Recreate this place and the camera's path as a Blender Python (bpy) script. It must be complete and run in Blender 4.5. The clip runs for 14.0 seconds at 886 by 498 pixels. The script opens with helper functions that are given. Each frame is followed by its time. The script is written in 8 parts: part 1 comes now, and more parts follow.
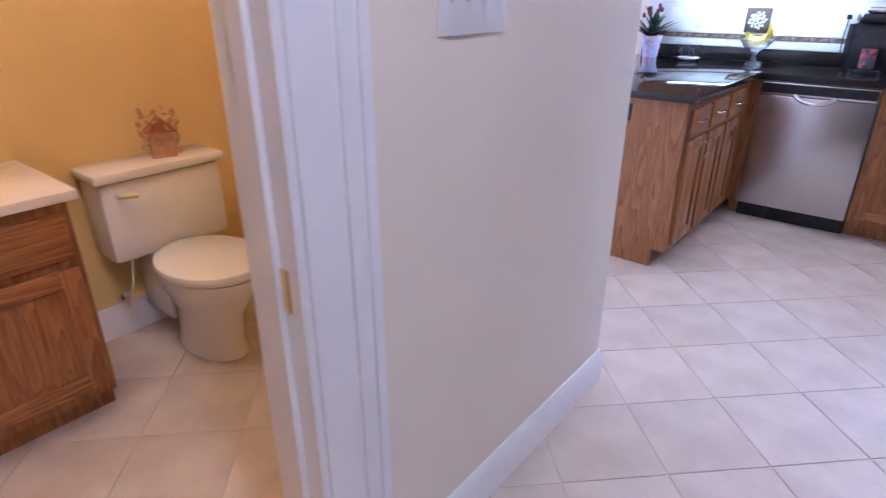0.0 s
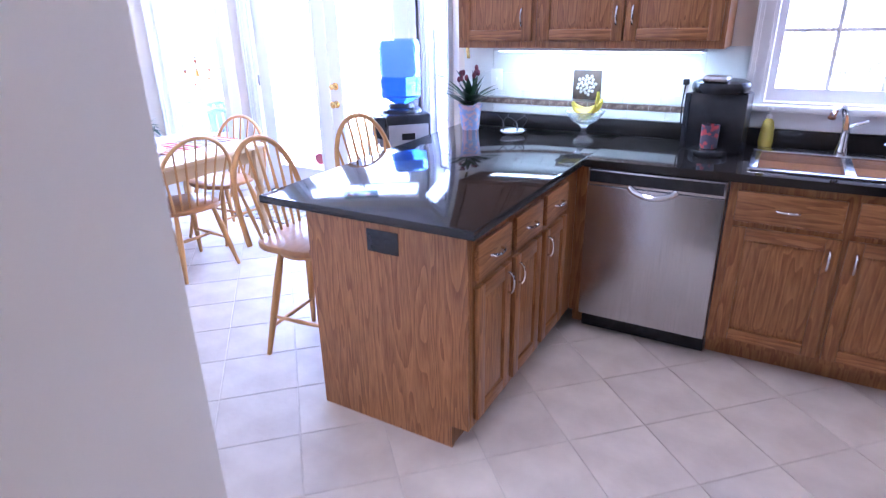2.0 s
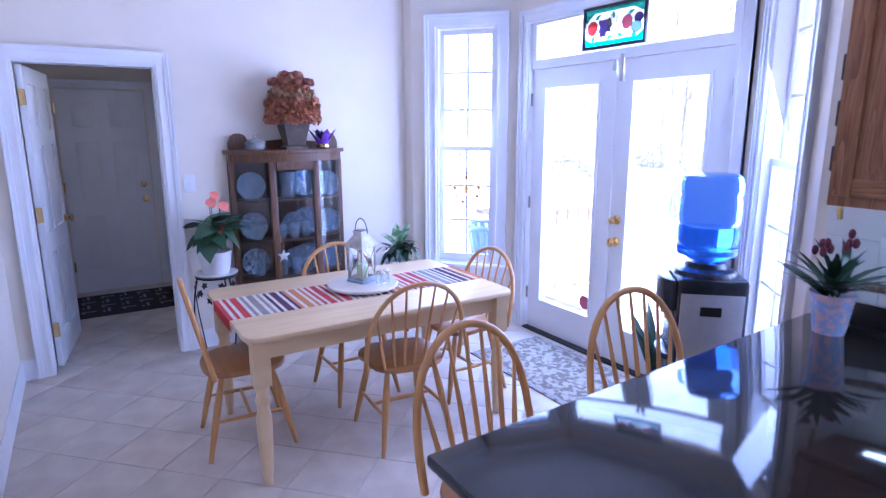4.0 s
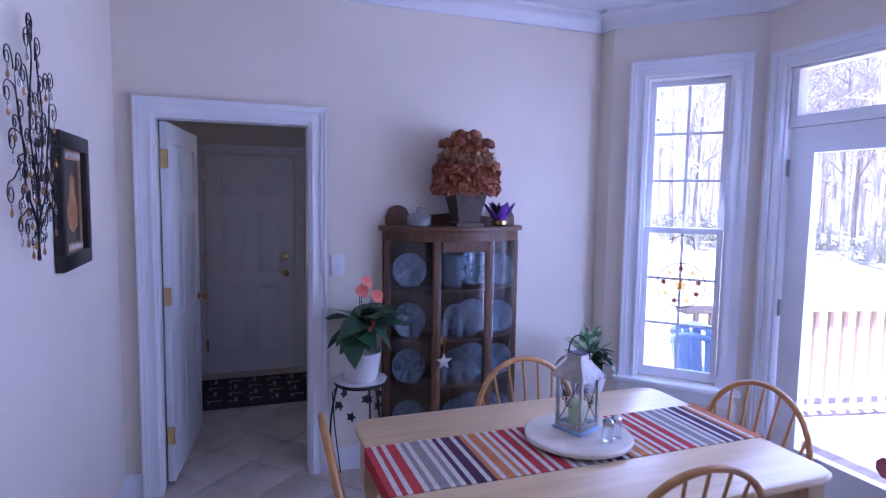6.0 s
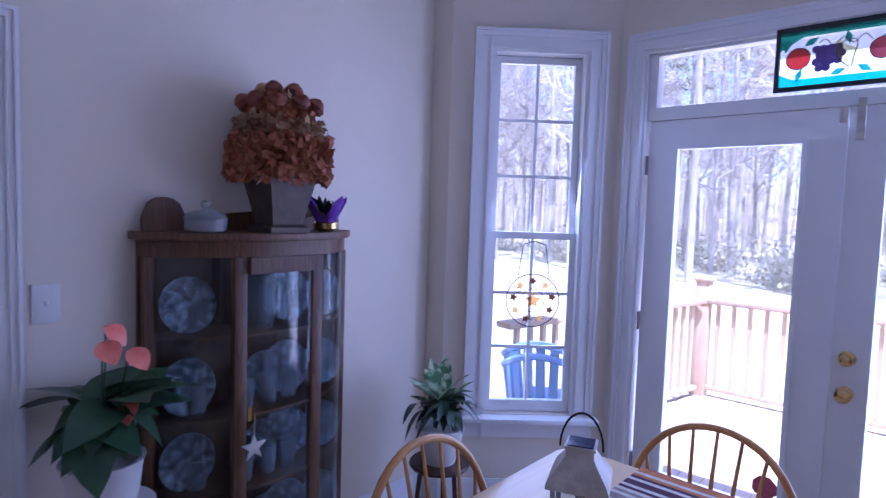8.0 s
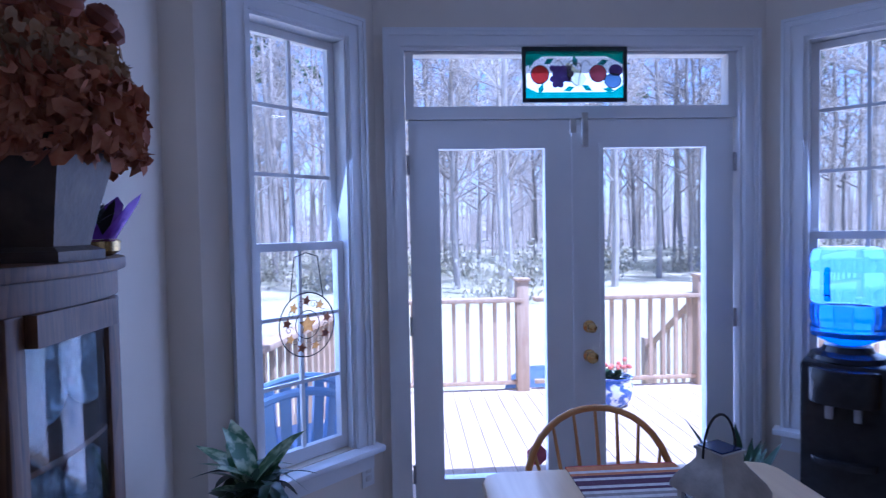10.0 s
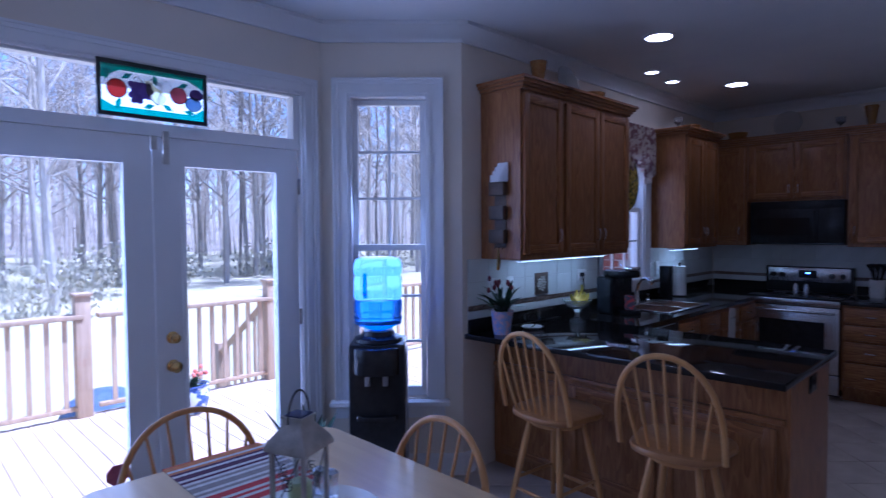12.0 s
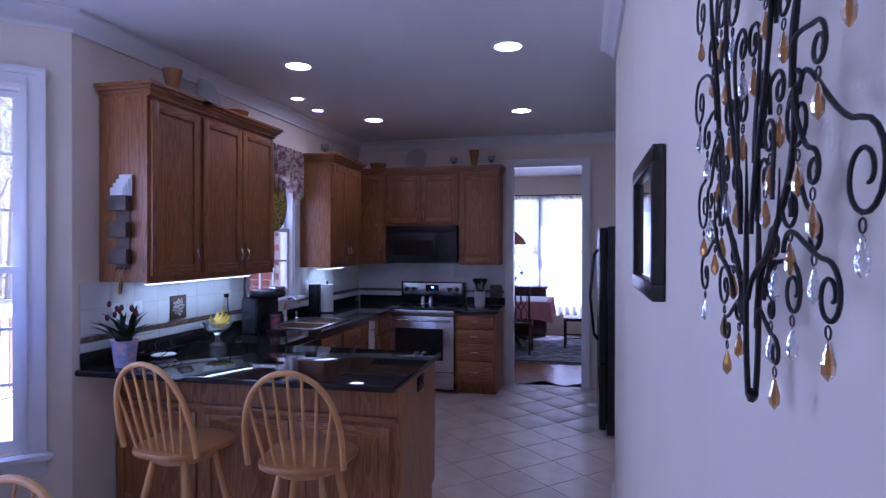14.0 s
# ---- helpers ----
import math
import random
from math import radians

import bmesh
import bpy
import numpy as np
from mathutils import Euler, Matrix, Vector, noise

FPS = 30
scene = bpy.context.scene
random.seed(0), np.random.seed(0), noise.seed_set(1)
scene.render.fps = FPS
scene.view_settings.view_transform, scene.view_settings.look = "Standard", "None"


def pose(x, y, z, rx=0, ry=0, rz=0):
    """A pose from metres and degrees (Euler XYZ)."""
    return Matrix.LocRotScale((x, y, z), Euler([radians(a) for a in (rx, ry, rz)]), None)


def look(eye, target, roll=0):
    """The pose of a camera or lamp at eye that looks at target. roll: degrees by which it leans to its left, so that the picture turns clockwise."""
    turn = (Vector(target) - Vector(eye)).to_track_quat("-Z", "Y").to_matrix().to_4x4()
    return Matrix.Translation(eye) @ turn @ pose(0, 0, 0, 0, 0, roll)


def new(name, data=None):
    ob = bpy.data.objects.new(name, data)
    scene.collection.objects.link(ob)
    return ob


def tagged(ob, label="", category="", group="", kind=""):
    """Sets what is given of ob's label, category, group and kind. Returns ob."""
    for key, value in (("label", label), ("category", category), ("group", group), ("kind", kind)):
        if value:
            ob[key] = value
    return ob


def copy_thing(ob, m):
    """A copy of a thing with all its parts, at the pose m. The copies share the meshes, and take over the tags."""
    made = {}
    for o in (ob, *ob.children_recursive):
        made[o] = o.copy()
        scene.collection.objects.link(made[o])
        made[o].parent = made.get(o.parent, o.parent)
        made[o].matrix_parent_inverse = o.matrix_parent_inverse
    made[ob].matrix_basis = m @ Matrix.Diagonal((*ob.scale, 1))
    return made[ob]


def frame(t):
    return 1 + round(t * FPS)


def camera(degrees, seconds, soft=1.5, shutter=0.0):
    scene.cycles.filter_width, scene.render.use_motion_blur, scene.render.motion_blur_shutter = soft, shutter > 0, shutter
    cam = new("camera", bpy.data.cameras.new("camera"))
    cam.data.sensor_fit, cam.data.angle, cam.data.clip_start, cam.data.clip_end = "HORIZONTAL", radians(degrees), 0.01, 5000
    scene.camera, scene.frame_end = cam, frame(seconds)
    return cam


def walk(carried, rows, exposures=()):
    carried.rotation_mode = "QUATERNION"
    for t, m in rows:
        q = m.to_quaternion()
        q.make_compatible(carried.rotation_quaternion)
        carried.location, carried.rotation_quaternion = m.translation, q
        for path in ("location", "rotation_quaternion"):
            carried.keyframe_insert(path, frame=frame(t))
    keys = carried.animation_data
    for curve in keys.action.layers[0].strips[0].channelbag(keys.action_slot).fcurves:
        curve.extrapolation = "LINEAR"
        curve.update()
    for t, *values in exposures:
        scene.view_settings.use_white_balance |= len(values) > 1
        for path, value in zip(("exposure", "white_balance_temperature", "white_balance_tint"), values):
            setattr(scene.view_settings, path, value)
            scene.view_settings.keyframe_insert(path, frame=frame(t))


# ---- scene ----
cam = camera(74.8, 14.0, soft=1.2, shutter=0.25)
PATH = [
    (0, (1.818, 0.929, 1.357), (0.659, 2.342, 0.544), 0.0),
    (0.5, (1.889, 1.192, 1.396), (0.857, 2.697, 0.578), -0.5),
    (1, (1.867, 1.463, 1.453), (0.876, 2.99, 0.624), -0.4),
    (1.5, (1.864, 1.839, 1.49), (0.95, 3.43, 0.693), -0.7),
    (2, (1.778, 2.26, 1.529), (0.834, 3.864, 0.795), -1.2),
    (2.5, (1.598, 2.567, 1.554), (0.612, 4.172, 0.88), -1.1),
    (3, (1.449, 2.911, 1.555), (0.262, 4.396, 0.934), -1.5),
    (3.3, (1.327, 3.016, 1.561), (-0.105, 4.295, 1.002), -0.9),
    (3.5, (1.27, 3.008, 1.596), (-0.267, 4.177, 1.075), -0.7),
    (4, (1.091, 3.185, 1.642), (-0.573, 4.215, 1.23), -0.2),
    (4.2, (1.015, 3.258, 1.653), (-0.69, 4.236, 1.284), -0.4),
    (6.3, (-0.213, 3.274, 1.646), (-2.089, 3.947, 1.479), 1.1),
    (6.5, (-0.319, 3.296, 1.639), (-2.175, 4.024, 1.475), 1.1),
    (7, (-0.677, 3.361, 1.57), (-2.473, 4.226, 1.414), 1.4),
    (7.5, (-0.968, 3.279, 1.571), (-2.579, 4.456, 1.434), 1.6),
    (7.7, (-1.081, 3.29, 1.594), (-2.588, 4.598, 1.455), 1.8),
    (9.8, (-2.457, 3.382, 1.51), (-2.474, 5.38, 1.437), -1.1),
    (10, (-2.513, 3.349, 1.532), (-2.393, 5.344, 1.462), -1.1),
    (10.5, (-2.693, 3.426, 1.526), (-2.199, 5.363, 1.457), -1.3),
    (11, (-2.894, 3.428, 1.567), (-2.101, 5.263, 1.485), -1.1),
    (11.5, (-2.843, 3.224, 1.608), (-1.72, 4.877, 1.528), -0.7),
    (12, (-2.718, 3.063, 1.591), (-1.315, 4.486, 1.517), -0.4),
    (12.5, (-2.638, 2.957, 1.585), (-1.034, 4.149, 1.513), -0.4),
    (13, (-2.592, 2.895, 1.595), (-0.828, 3.838, 1.53), -0.1),
    (13.5, (-2.590, 2.867, 1.592), (-0.711, 3.553, 1.554), -0.1),
    (14, (-2.634, 2.887, 1.594), (-0.691, 3.361, 1.584), 0.1),
]
walk(cam, [(t, look(eye, target, roll)) for t, eye, target, roll in PATH],
     exposures=[(0.0, 3.95, 4900, 34), (0.5, 4.2, 4850, 36), (1.2, 4.2, 4900, 33), (2.0, 3.9, 4850, 32), (2.5, 3.6, 4800, 33), (3.5, 3.05, 4650, 36), (4.2, 2.8, 4650, 38), (6.4, 1.8, 4750, 46), (7.7, 1.55, 4750, 44), (9.8, 0.85, 4350, 32), (11.3, 0.78, 4350, 32), (12.0, 0.82, 4400, 34), (12.7, 1.05, 4500, 38), (13.5, 1.35, 4700, 44), (14.0, 1.75, 4750, 46)])

# ---- world, sun and large lights ----
SUN_EL, SUN_AZ = radians(67), radians(128)     # azimuth from +y towards +x
world = bpy.data.worlds.new("sky")
scene.world = world
world.use_nodes = True
wn = world.node_tree
sky = wn.nodes.new("ShaderNodeTexSky")
sky.sky_type, sky.sun_disc = "NISHITA", False
sky.sun_elevation, sky.sun_rotation = SUN_EL, SUN_AZ
wn.links.new(sky.outputs[0], wn.nodes["Background"].inputs[0])
wn.nodes["Background"].inputs[1].default_value = 0.15
sun_data = bpy.data.lights.new("sun", "SUN")
sun_data.energy, sun_data.angle, sun_data.color = 5.0, radians(0.5), (1, 0.95, 0.88)
sun = new("sun", sun_data)
sun_dir = Vector((math.sin(SUN_AZ) * math.cos(SUN_EL), math.cos(SUN_AZ) * math.cos(SUN_EL), math.sin(SUN_EL)))
sun.matrix_world = look((10, -10, 20), Vector((10, -10, 20)) - sun_dir)


def area_lamp(name, eye, target, w, h, power, color):
    d = bpy.data.lights.new(name, "AREA")
    d.shape, d.size, d.size_y, d.energy, d.color = "RECTANGLE", w, h, power, color
    ob = new(name, d)
    ob.matrix_world = look(eye, target)
    return ob


DAY = (0.68, 0.82, 1.0)
area_lamp("daylight_french_doors", (-1.67, 6.36, 1.25), (-1.67, 3.0, 0.7), 1.6, 2.1, 13, DAY)
area_lamp("daylight_bay_left", (-3.03, 6.05, 1.4), (-2.0, 5.0, 0.9), 0.45, 1.7, 3, DAY)
area_lamp("daylight_bay_right", (-0.30, 6.05, 1.4), (-1.4, 4.9, 0.9), 0.45, 1.7, 3, DAY)
area_lamp("daylight_sink_window", (2.02, 5.76, 1.75), (2.0, 4.0, 0.9), 0.75, 1.2, 0.9, DAY)
area_lamp("daylight_dining_windows", (7.86, 3.6, 1.5), (5.0, 3.5, 0.7), 1.6, 1.4, 2, DAY)

# ---- materials ----


def mat(name, color, color2=None, scale=6.0, rough=0.5, metal=0.0, bump=0.0, bump_scale=60.0, stretch=(1, 1, 1), vary=0.0, spread=(0.35, 0.65),
        trans=0.0, ior=1.45, coat=0.0, rough2=None):
    m = bpy.data.materials.new(name)
    m.use_nodes = True
    nt = m.node_tree
    n, l = nt.nodes, nt.links
    b = n["Principled BSDF"]
    b.inputs["Roughness"].default_value, b.inputs["Metallic"].default_value = rough, metal
    b.inputs["IOR"].default_value, b.inputs["Transmission Weight"].default_value = ior, trans
    b.inputs["Coat Weight"].default_value = coat
    b.inputs["Coat Roughness"].default_value = 0.12
    co = n.new("ShaderNodeTexCoord")
    mp = n.new("ShaderNodeMapping")
    mp.inputs["Scale"].default_value = stretch
    l.new(co.outputs["Object"], mp.inputs[0])
    c2 = color2 or tuple(c * 0.86 for c in color)
    t1 = n.new("ShaderNodeTexNoise")
    t1.inputs["Scale"].default_value, t1.inputs["Detail"].default_value = scale, 6
    l.new(mp.outputs[0], t1.inputs["Vector"])
    r = n.new("ShaderNodeValToRGB")
    r.color_ramp.elements[0].position, r.color_ramp.elements[1].position = spread
    r.color_ramp.elements[0].color, r.color_ramp.elements[1].color = (*color, 1), (*c2, 1)
    l.new(t1.outputs[0], r.inputs[0])
    out = r.outputs[0]
    if vary:
        info = n.new("ShaderNodeObjectInfo")
        mr = n.new("ShaderNodeMapRange")
        mr.inputs[3].default_value, mr.inputs[4].default_value = 1 - vary, 1 + vary
        l.new(info.outputs["Random"], mr.inputs[0])
        mx = n.new("ShaderNodeVectorMath")
        mx.operation = "SCALE"
        l.new(out, mx.inputs[0])
        l.new(mr.outputs[0], mx.inputs["Scale"])
        out = mx.outputs[0]
    l.new(out, b.inputs["Base Color"])
    if rough2 is not None:
        rr = n.new("ShaderNodeMapRange")
        rr.inputs[3].default_value, rr.inputs[4].default_value = rough, rough2
        l.new(t1.outputs[0], rr.inputs[0])
        l.new(rr.outputs[0], b.inputs["Roughness"])
    if bump:
        t2 = n.new("ShaderNodeTexNoise")
        t2.inputs["Scale"].default_value, t2.inputs["Detail"].default_value = bump_scale, 3
        l.new(mp.outputs[0], t2.inputs["Vector"])
        bp = n.new("ShaderNodeBump")
        bp.inputs["Strength"].default_value, bp.inputs["Distance"].default_value = bump, 0.01
        l.new(t2.outputs[0], bp.inputs["Height"])
        l.new(bp.outputs[0], b.inputs["Normal"])
    return m


def oak(name, light, dark, axis="z", rough=0.35):
    """Straight cathedral grain along one axis of the object."""
    m = bpy.data.materials.new(name)
    m.use_nodes = True
    nt = m.node_tree
    n, l = nt.nodes, nt.links
    b = n["Principled BSDF"]
    co = n.new("ShaderNodeTexCoord")
    mp = n.new("ShaderNodeMapping")
    s = {"x": (0.09, 1, 1), "y": (1, 0.09, 1), "z": (1, 1, 0.09)}[axis]
    mp.inputs["Scale"].default_value = s
    l.new(co.outputs["Object"], mp.inputs[0])
    big = n.new("ShaderNodeTexNoise")
    big.inputs["Scale"].default_value, big.inputs["Detail"].default_value = 9, 2
    l.new(mp.outputs[0], big.inputs["Vector"])
    mul = n.new("ShaderNodeMath")
    mul.operation = "MULTIPLY"
    mul.inputs[1].default_value = 14
    l.new(big.outputs[0], mul.inputs[0])
    fr = n.new("ShaderNodeMath")
    fr.operation = "FRACT"
    l.new(mul.outputs[0], fr.inputs[0])
    fine = n.new("ShaderNodeTexNoise")
    fine.inputs["Scale"].default_value, fine.inputs["Detail"].default_value = 140, 4
    l.new(mp.outputs[0], fine.inputs["Vector"])
    mixv = n.new("ShaderNodeMath")
    mixv.operation = "MULTIPLY_ADD"
    mixv.inputs[1].default_value = 0.45
    l.new(fr.outputs[0], mixv.inputs[0])
    l.new(fine.outputs[0], mixv.inputs[2])
    r = n.new("ShaderNodeValToRGB")
    r.color_ramp.elements[0].position, r.color_ramp.elements[1].position = 0.35, 1.0
    r.color_ramp.elements[0].color, r.color_ramp.elements[1].color = (*light, 1), (*dark, 1)
    l.new(mixv.outputs[0], r.inputs[0])
    l.new(r.outputs[0], b.inputs["Base Color"])
    b.inputs["Roughness"].default_value = rough
    bp = n.new("ShaderNodeBump")
    bp.inputs["Strength"].default_value, bp.inputs["Distance"].default_value = 0.15, 0.002
    l.new(fine.outputs[0], bp.inputs["Height"])
    l.new(bp.outputs[0], b.inputs["Normal"])
    return m


def glow(name, color, strength):
    m = bpy.data.materials.new(name)
    m.use_nodes = True
    b = m.node_tree.nodes["Principled BSDF"]
    b.inputs["Base Color"].default_value = (*color, 1)
    b.inputs["Emission Color"].default_value = (*color, 1)
    b.inputs["Emission Strength"].default_value = strength
    return m


def clear(name, tint=(1, 1, 1), rough=0.0, see=0.9):
    """Thin window glass: mostly clear, with a mirror sheen at a slant."""
    m = bpy.data.materials.new(name)
    m.use_nodes = True
    nt = m.node_tree
    n, l = nt.nodes, nt.links
    n.remove(n["Principled BSDF"])
    t = n.new("ShaderNodeBsdfTransparent")
    t.inputs[0].default_value = (*tint, 1)
    g = n.new("ShaderNodeBsdfGlossy")
    g.inputs["Roughness"].default_value = rough
    f = n.new("ShaderNodeLayerWeight")
    f.inputs[0].default_value = 0.5
    pw5 = n.new("ShaderNodeMath")
    pw5.operation = "POWER"
    pw5.inputs[1].default_value = 5
    l.new(f.outputs["Facing"], pw5.inputs[0])
    gl = n.new("ShaderNodeMath")
    gl.operation = "MULTIPLY_ADD"
    gl.inputs[1].default_value, gl.inputs[2].default_value = 0.7, 0.035
    l.new(pw5.outputs[0], gl.inputs[0])
    x = n.new("ShaderNodeMixShader")
    l.new(gl.outputs[0], x.inputs[0])
    l.new(t.outputs[0], x.inputs[1])
    l.new(g.outputs[0], x.inputs[2])
    l.new(x.outputs[0], n["Material Output"].inputs[0])
    return m


CREAM = mat("cream_wall_paint", (0.80, 0.725, 0.615), (0.77, 0.695, 0.585), 3, 0.6, bump=0.06, bump_scale=220)
YELLOW = mat("mustard_wall_paint", (0.80, 0.59, 0.23), (0.76, 0.55, 0.20), 3, 0.6, bump=0.06, bump_scale=220)
TRIM = mat("white_trim_paint", (0.82, 0.82, 0.82), (0.79, 0.79, 0.80), 5, 0.32, bump=0.03)
DOORP = mat("white_door_paint", (0.80, 0.80, 0.80), (0.77, 0.77, 0.78), 5, 0.38, bump=0.04, bump_scale=120)
CEIL = mat("ceiling_paint", (0.80, 0.80, 0.80), (0.77, 0.77, 0.78), 4, 0.7, bump=0.05, bump_scale=200)
TILE = mat("beige_floor_tile", (0.60, 0.52, 0.43), (0.50, 0.42, 0.34), 5, 0.32, bump=0.08, bump_scale=40, vary=0.06, rough2=0.5)
GROUT = mat("floor_grout", (0.56, 0.485, 0.40), (0.49, 0.425, 0.35), 30, 0.8, bump=0.2)
WOODFLOOR = oak("oak_floor", (0.42, 0.20, 0.08), (0.24, 0.10, 0.04), "y", 0.25)
OAK = oak("oak_stained", (0.43, 0.19, 0.06), (0.21, 0.078, 0.024), "z")
OAKX = oak("oak_stained_level_x", (0.43, 0.19, 0.06), (0.21, 0.078, 0.024), "x")
OAKY = oak("oak_stained_level_y", (0.43, 0.19, 0.06), (0.21, 0.078, 0.024), "y")
DARKOAK = oak("china_cabinet_oak", (0.17, 0.075, 0.026), (0.07, 0.030, 0.011), "z", 0.45)
BIRCH = mat("pale_birch", (0.60, 0.325, 0.11), (0.50, 0.25, 0.078), 5, 0.35, stretch=(3, 3, 0.6), bump=0.04, bump_scale=90)
SEATWOOD = mat("honey_seat_wood", (0.44, 0.215, 0.075), (0.36, 0.165, 0.055), 5, 0.32, stretch=(0.6, 4, 3), bump=0.04, bump_scale=90)
TABLEWOOD = mat("pale_table_wood", (0.72, 0.53, 0.30), (0.64, 0.45, 0.24), 6, 0.3, stretch=(6, 0.4, 1), bump=0.03)
STONE = mat("black_quartz_counter", (0.017, 0.014, 0.013), (0.030, 0.025, 0.022), 320, 0.06, spread=(0.45, 0.75))
STEEL = mat("brushed_steel", (0.64, 0.64, 0.65), (0.50, 0.50, 0.52), 12, 0.26, 1.0, stretch=(60, 60, 0.4), bump=0.05, bump_scale=90)
SINKSTEEL = mat("sink_steel", (0.62, 0.62, 0.63), (0.56, 0.56, 0.57), 30, 0.22, 1.0)
CHROME = mat("chrome", (0.75, 0.75, 0.76), (0.72, 0.72, 0.73), 8, 0.08, 1.0)
BRASS = mat("polished_brass", (0.72, 0.52, 0.22), (0.62, 0.43, 0.17), 20, 0.22, 1.0)
BLACK = mat("black_plastic", (0.014, 0.014, 0.016), (0.022, 0.022, 0.024), 20, 0.25)
BLACKMET = mat("black_wrought_iron", (0.018, 0.015, 0.014), (0.035, 0.026, 0.022), 40, 0.45, 0.3, bump=0.2)
GREYPL = mat("grey_plastic", (0.34, 0.32, 0.32), (0.29, 0.28, 0.28), 9, 0.35)
WHITEPL = mat("white_plastic", (0.80, 0.80, 0.79), (0.76, 0.76, 0.75), 9, 0.3)
PORC = mat("white_porcelain", (0.82, 0.80, 0.76), (0.80, 0.78, 0.74), 4, 0.1, coat=0.5)
SPLASH = mat("white_splash_tile", (0.74, 0.75, 0.73), (0.69, 0.70, 0.68), 8, 0.18, vary=0.03)
BAND = mat("brown_mosaic_band", (0.10, 0.062, 0.048), (0.30, 0.22, 0.17), 55, 0.3, spread=(0.4, 0.7), vary=0.15, bump=0.3)
GLASS = clear("window_glass", (0.96, 0.98, 1.0))
CURVED = clear("curved_cabinet_glass", (0.80, 0.84, 0.86))
CRYSTAL = mat("pressed_glass", (0.92, 0.95, 0.96), (0.86, 0.9, 0.92), 60, 0.05, trans=0.85, bump=0.5, bump_scale=70)
AMBER = mat("amber_glass", (0.75, 0.42, 0.13), (0.62, 0.30, 0.08), 60, 0.06, trans=0.6, bump=0.2)
SILVERGLASS = mat("silvered_plate_glass", (0.72, 0.76, 0.80), (0.14, 0.15, 0.17), 44, 0.06, 0.4, trans=0.7, bump=0.9, bump_scale=75, spread=(0.42, 0.56))
BLUEJUG = mat("blue_water_bottle", (0.24, 0.44, 0.95), (0.20, 0.38, 0.92), 5, 0.06, trans=0.95, ior=1.15)
WATER = mat("bottle_water", (0.45, 0.66, 0.98), (0.40, 0.61, 0.96), 4, 0.02, trans=0.8, ior=1.2)
LEAF = mat("dark_green_leaf", (0.022, 0.058, 0.028), (0.042, 0.095, 0.038), 12, 0.3, vary=0.3)
LEAF2 = mat("striped_leaf", (0.05, 0.14, 0.05), (0.42, 0.50, 0.30), 22, 0.35, stretch=(1, 1, 1), spread=(0.45, 0.6))
CORAL = mat("coral_flower", (0.72, 0.14, 0.10), (0.80, 0.26, 0.18), 20, 0.3)
RUST = mat("dried_rust_petals", (0.34, 0.10, 0.045), (0.46, 0.19, 0.09), 30, 0.8, vary=0.3)
TAN = mat("dried_tan_petals", (0.52, 0.34, 0.18), (0.42, 0.22, 0.10), 30, 0.8, vary=0.25)
POTBROWN = mat("dark_metal_planter", (0.075, 0.055, 0.045), (0.12, 0.085, 0.06), 18, 0.5, 0.2, bump=0.2)
PURPLE = mat("purple_foil", (0.17, 0.05, 0.42), (0.26, 0.10, 0.55), 25, 0.25, 0.3, bump=0.4, bump_scale=40)
POTWHITE = mat("white_ceramic_pot", (0.74, 0.72, 0.70), (0.66, 0.63, 0.60), 9, 0.3)
PINKPOT = mat("floral_foil_pot", (0.80, 0.55, 0.62), (0.40, 0.50, 0.80), 38, 0.4, spread=(0.45, 0.55))
MARBLE = mat("cream_marble", (0.78, 0.71, 0.60), (0.68, 0.58, 0.46), 7, 0.2, spread=(0.5, 0.75))
LANTERN = mat("aged_white_metal", (0.60, 0.57, 0.52), (0.40, 0.37, 0.33), 14, 0.5, 0.2, bump=0.2)
CANDLE = mat("green_wax", (0.62, 0.70, 0.36), (0.56, 0.64, 0.30), 9, 0.5)
DECK = mat("deck_boards", (0.62, 0.50, 0.38), (0.50, 0.39, 0.29), 5, 0.8, stretch=(6, 0.4, 1), vary=0.12, bump=0.2)
RAILWOOD = mat("rail_wood", (0.60, 0.45, 0.30), (0.49, 0.35, 0.22), 6, 0.75, stretch=(6, 6, 0.6), vary=0.1, bump=0.2)
GRASS = mat("dry_winter_lawn", (0.54, 0.48, 0.32), (0.43, 0.41, 0.25), 0.7, 0.95, bump=0.5, bump_scale=25)
BARK = mat("grey_bark", (0.50, 0.46, 0.41), (0.34, 0.30, 0.26), 5, 0.9, stretch=(4, 4, 0.7), bump=0.5, bump_scale=20, vary=0.3)
TWIG = mat("pale_twigs", (0.62, 0.56, 0.49), (0.48, 0.43, 0.37), 8, 0.9, vary=0.3)
BRUSHY = mat("dry_brush_leaves", (0.55, 0.50, 0.38), (0.42, 0.40, 0.28), 4, 0.9, vary=0.3)
PINE = mat("pine_needles", (0.05, 0.10, 0.045), (0.09, 0.15, 0.06), 6, 0.8, vary=0.3)
BRICK = mat("red_house_brick", (0.33, 0.12, 0.08), (0.24, 0.085, 0.06), 12, 0.85, vary=0.2, bump=0.3)
BLUEPL = mat("pale_blue_chair_plastic", (0.34, 0.47, 0.68), (0.30, 0.42, 0.62), 6, 0.4)
BLUECLOTH = mat("blue_cover", (0.13, 0.18, 0.28), (0.08, 0.12, 0.20), 9, 0.7)
RED = mat("red_glass", (0.62, 0.04, 0.03), (0.5, 0.03, 0.02), 20, 0.15, trans=0.7)
GREENGL = mat("teal_glass", (0.03, 0.36, 0.28), (0.04, 0.44, 0.34), 18, 0.15, trans=0.7)
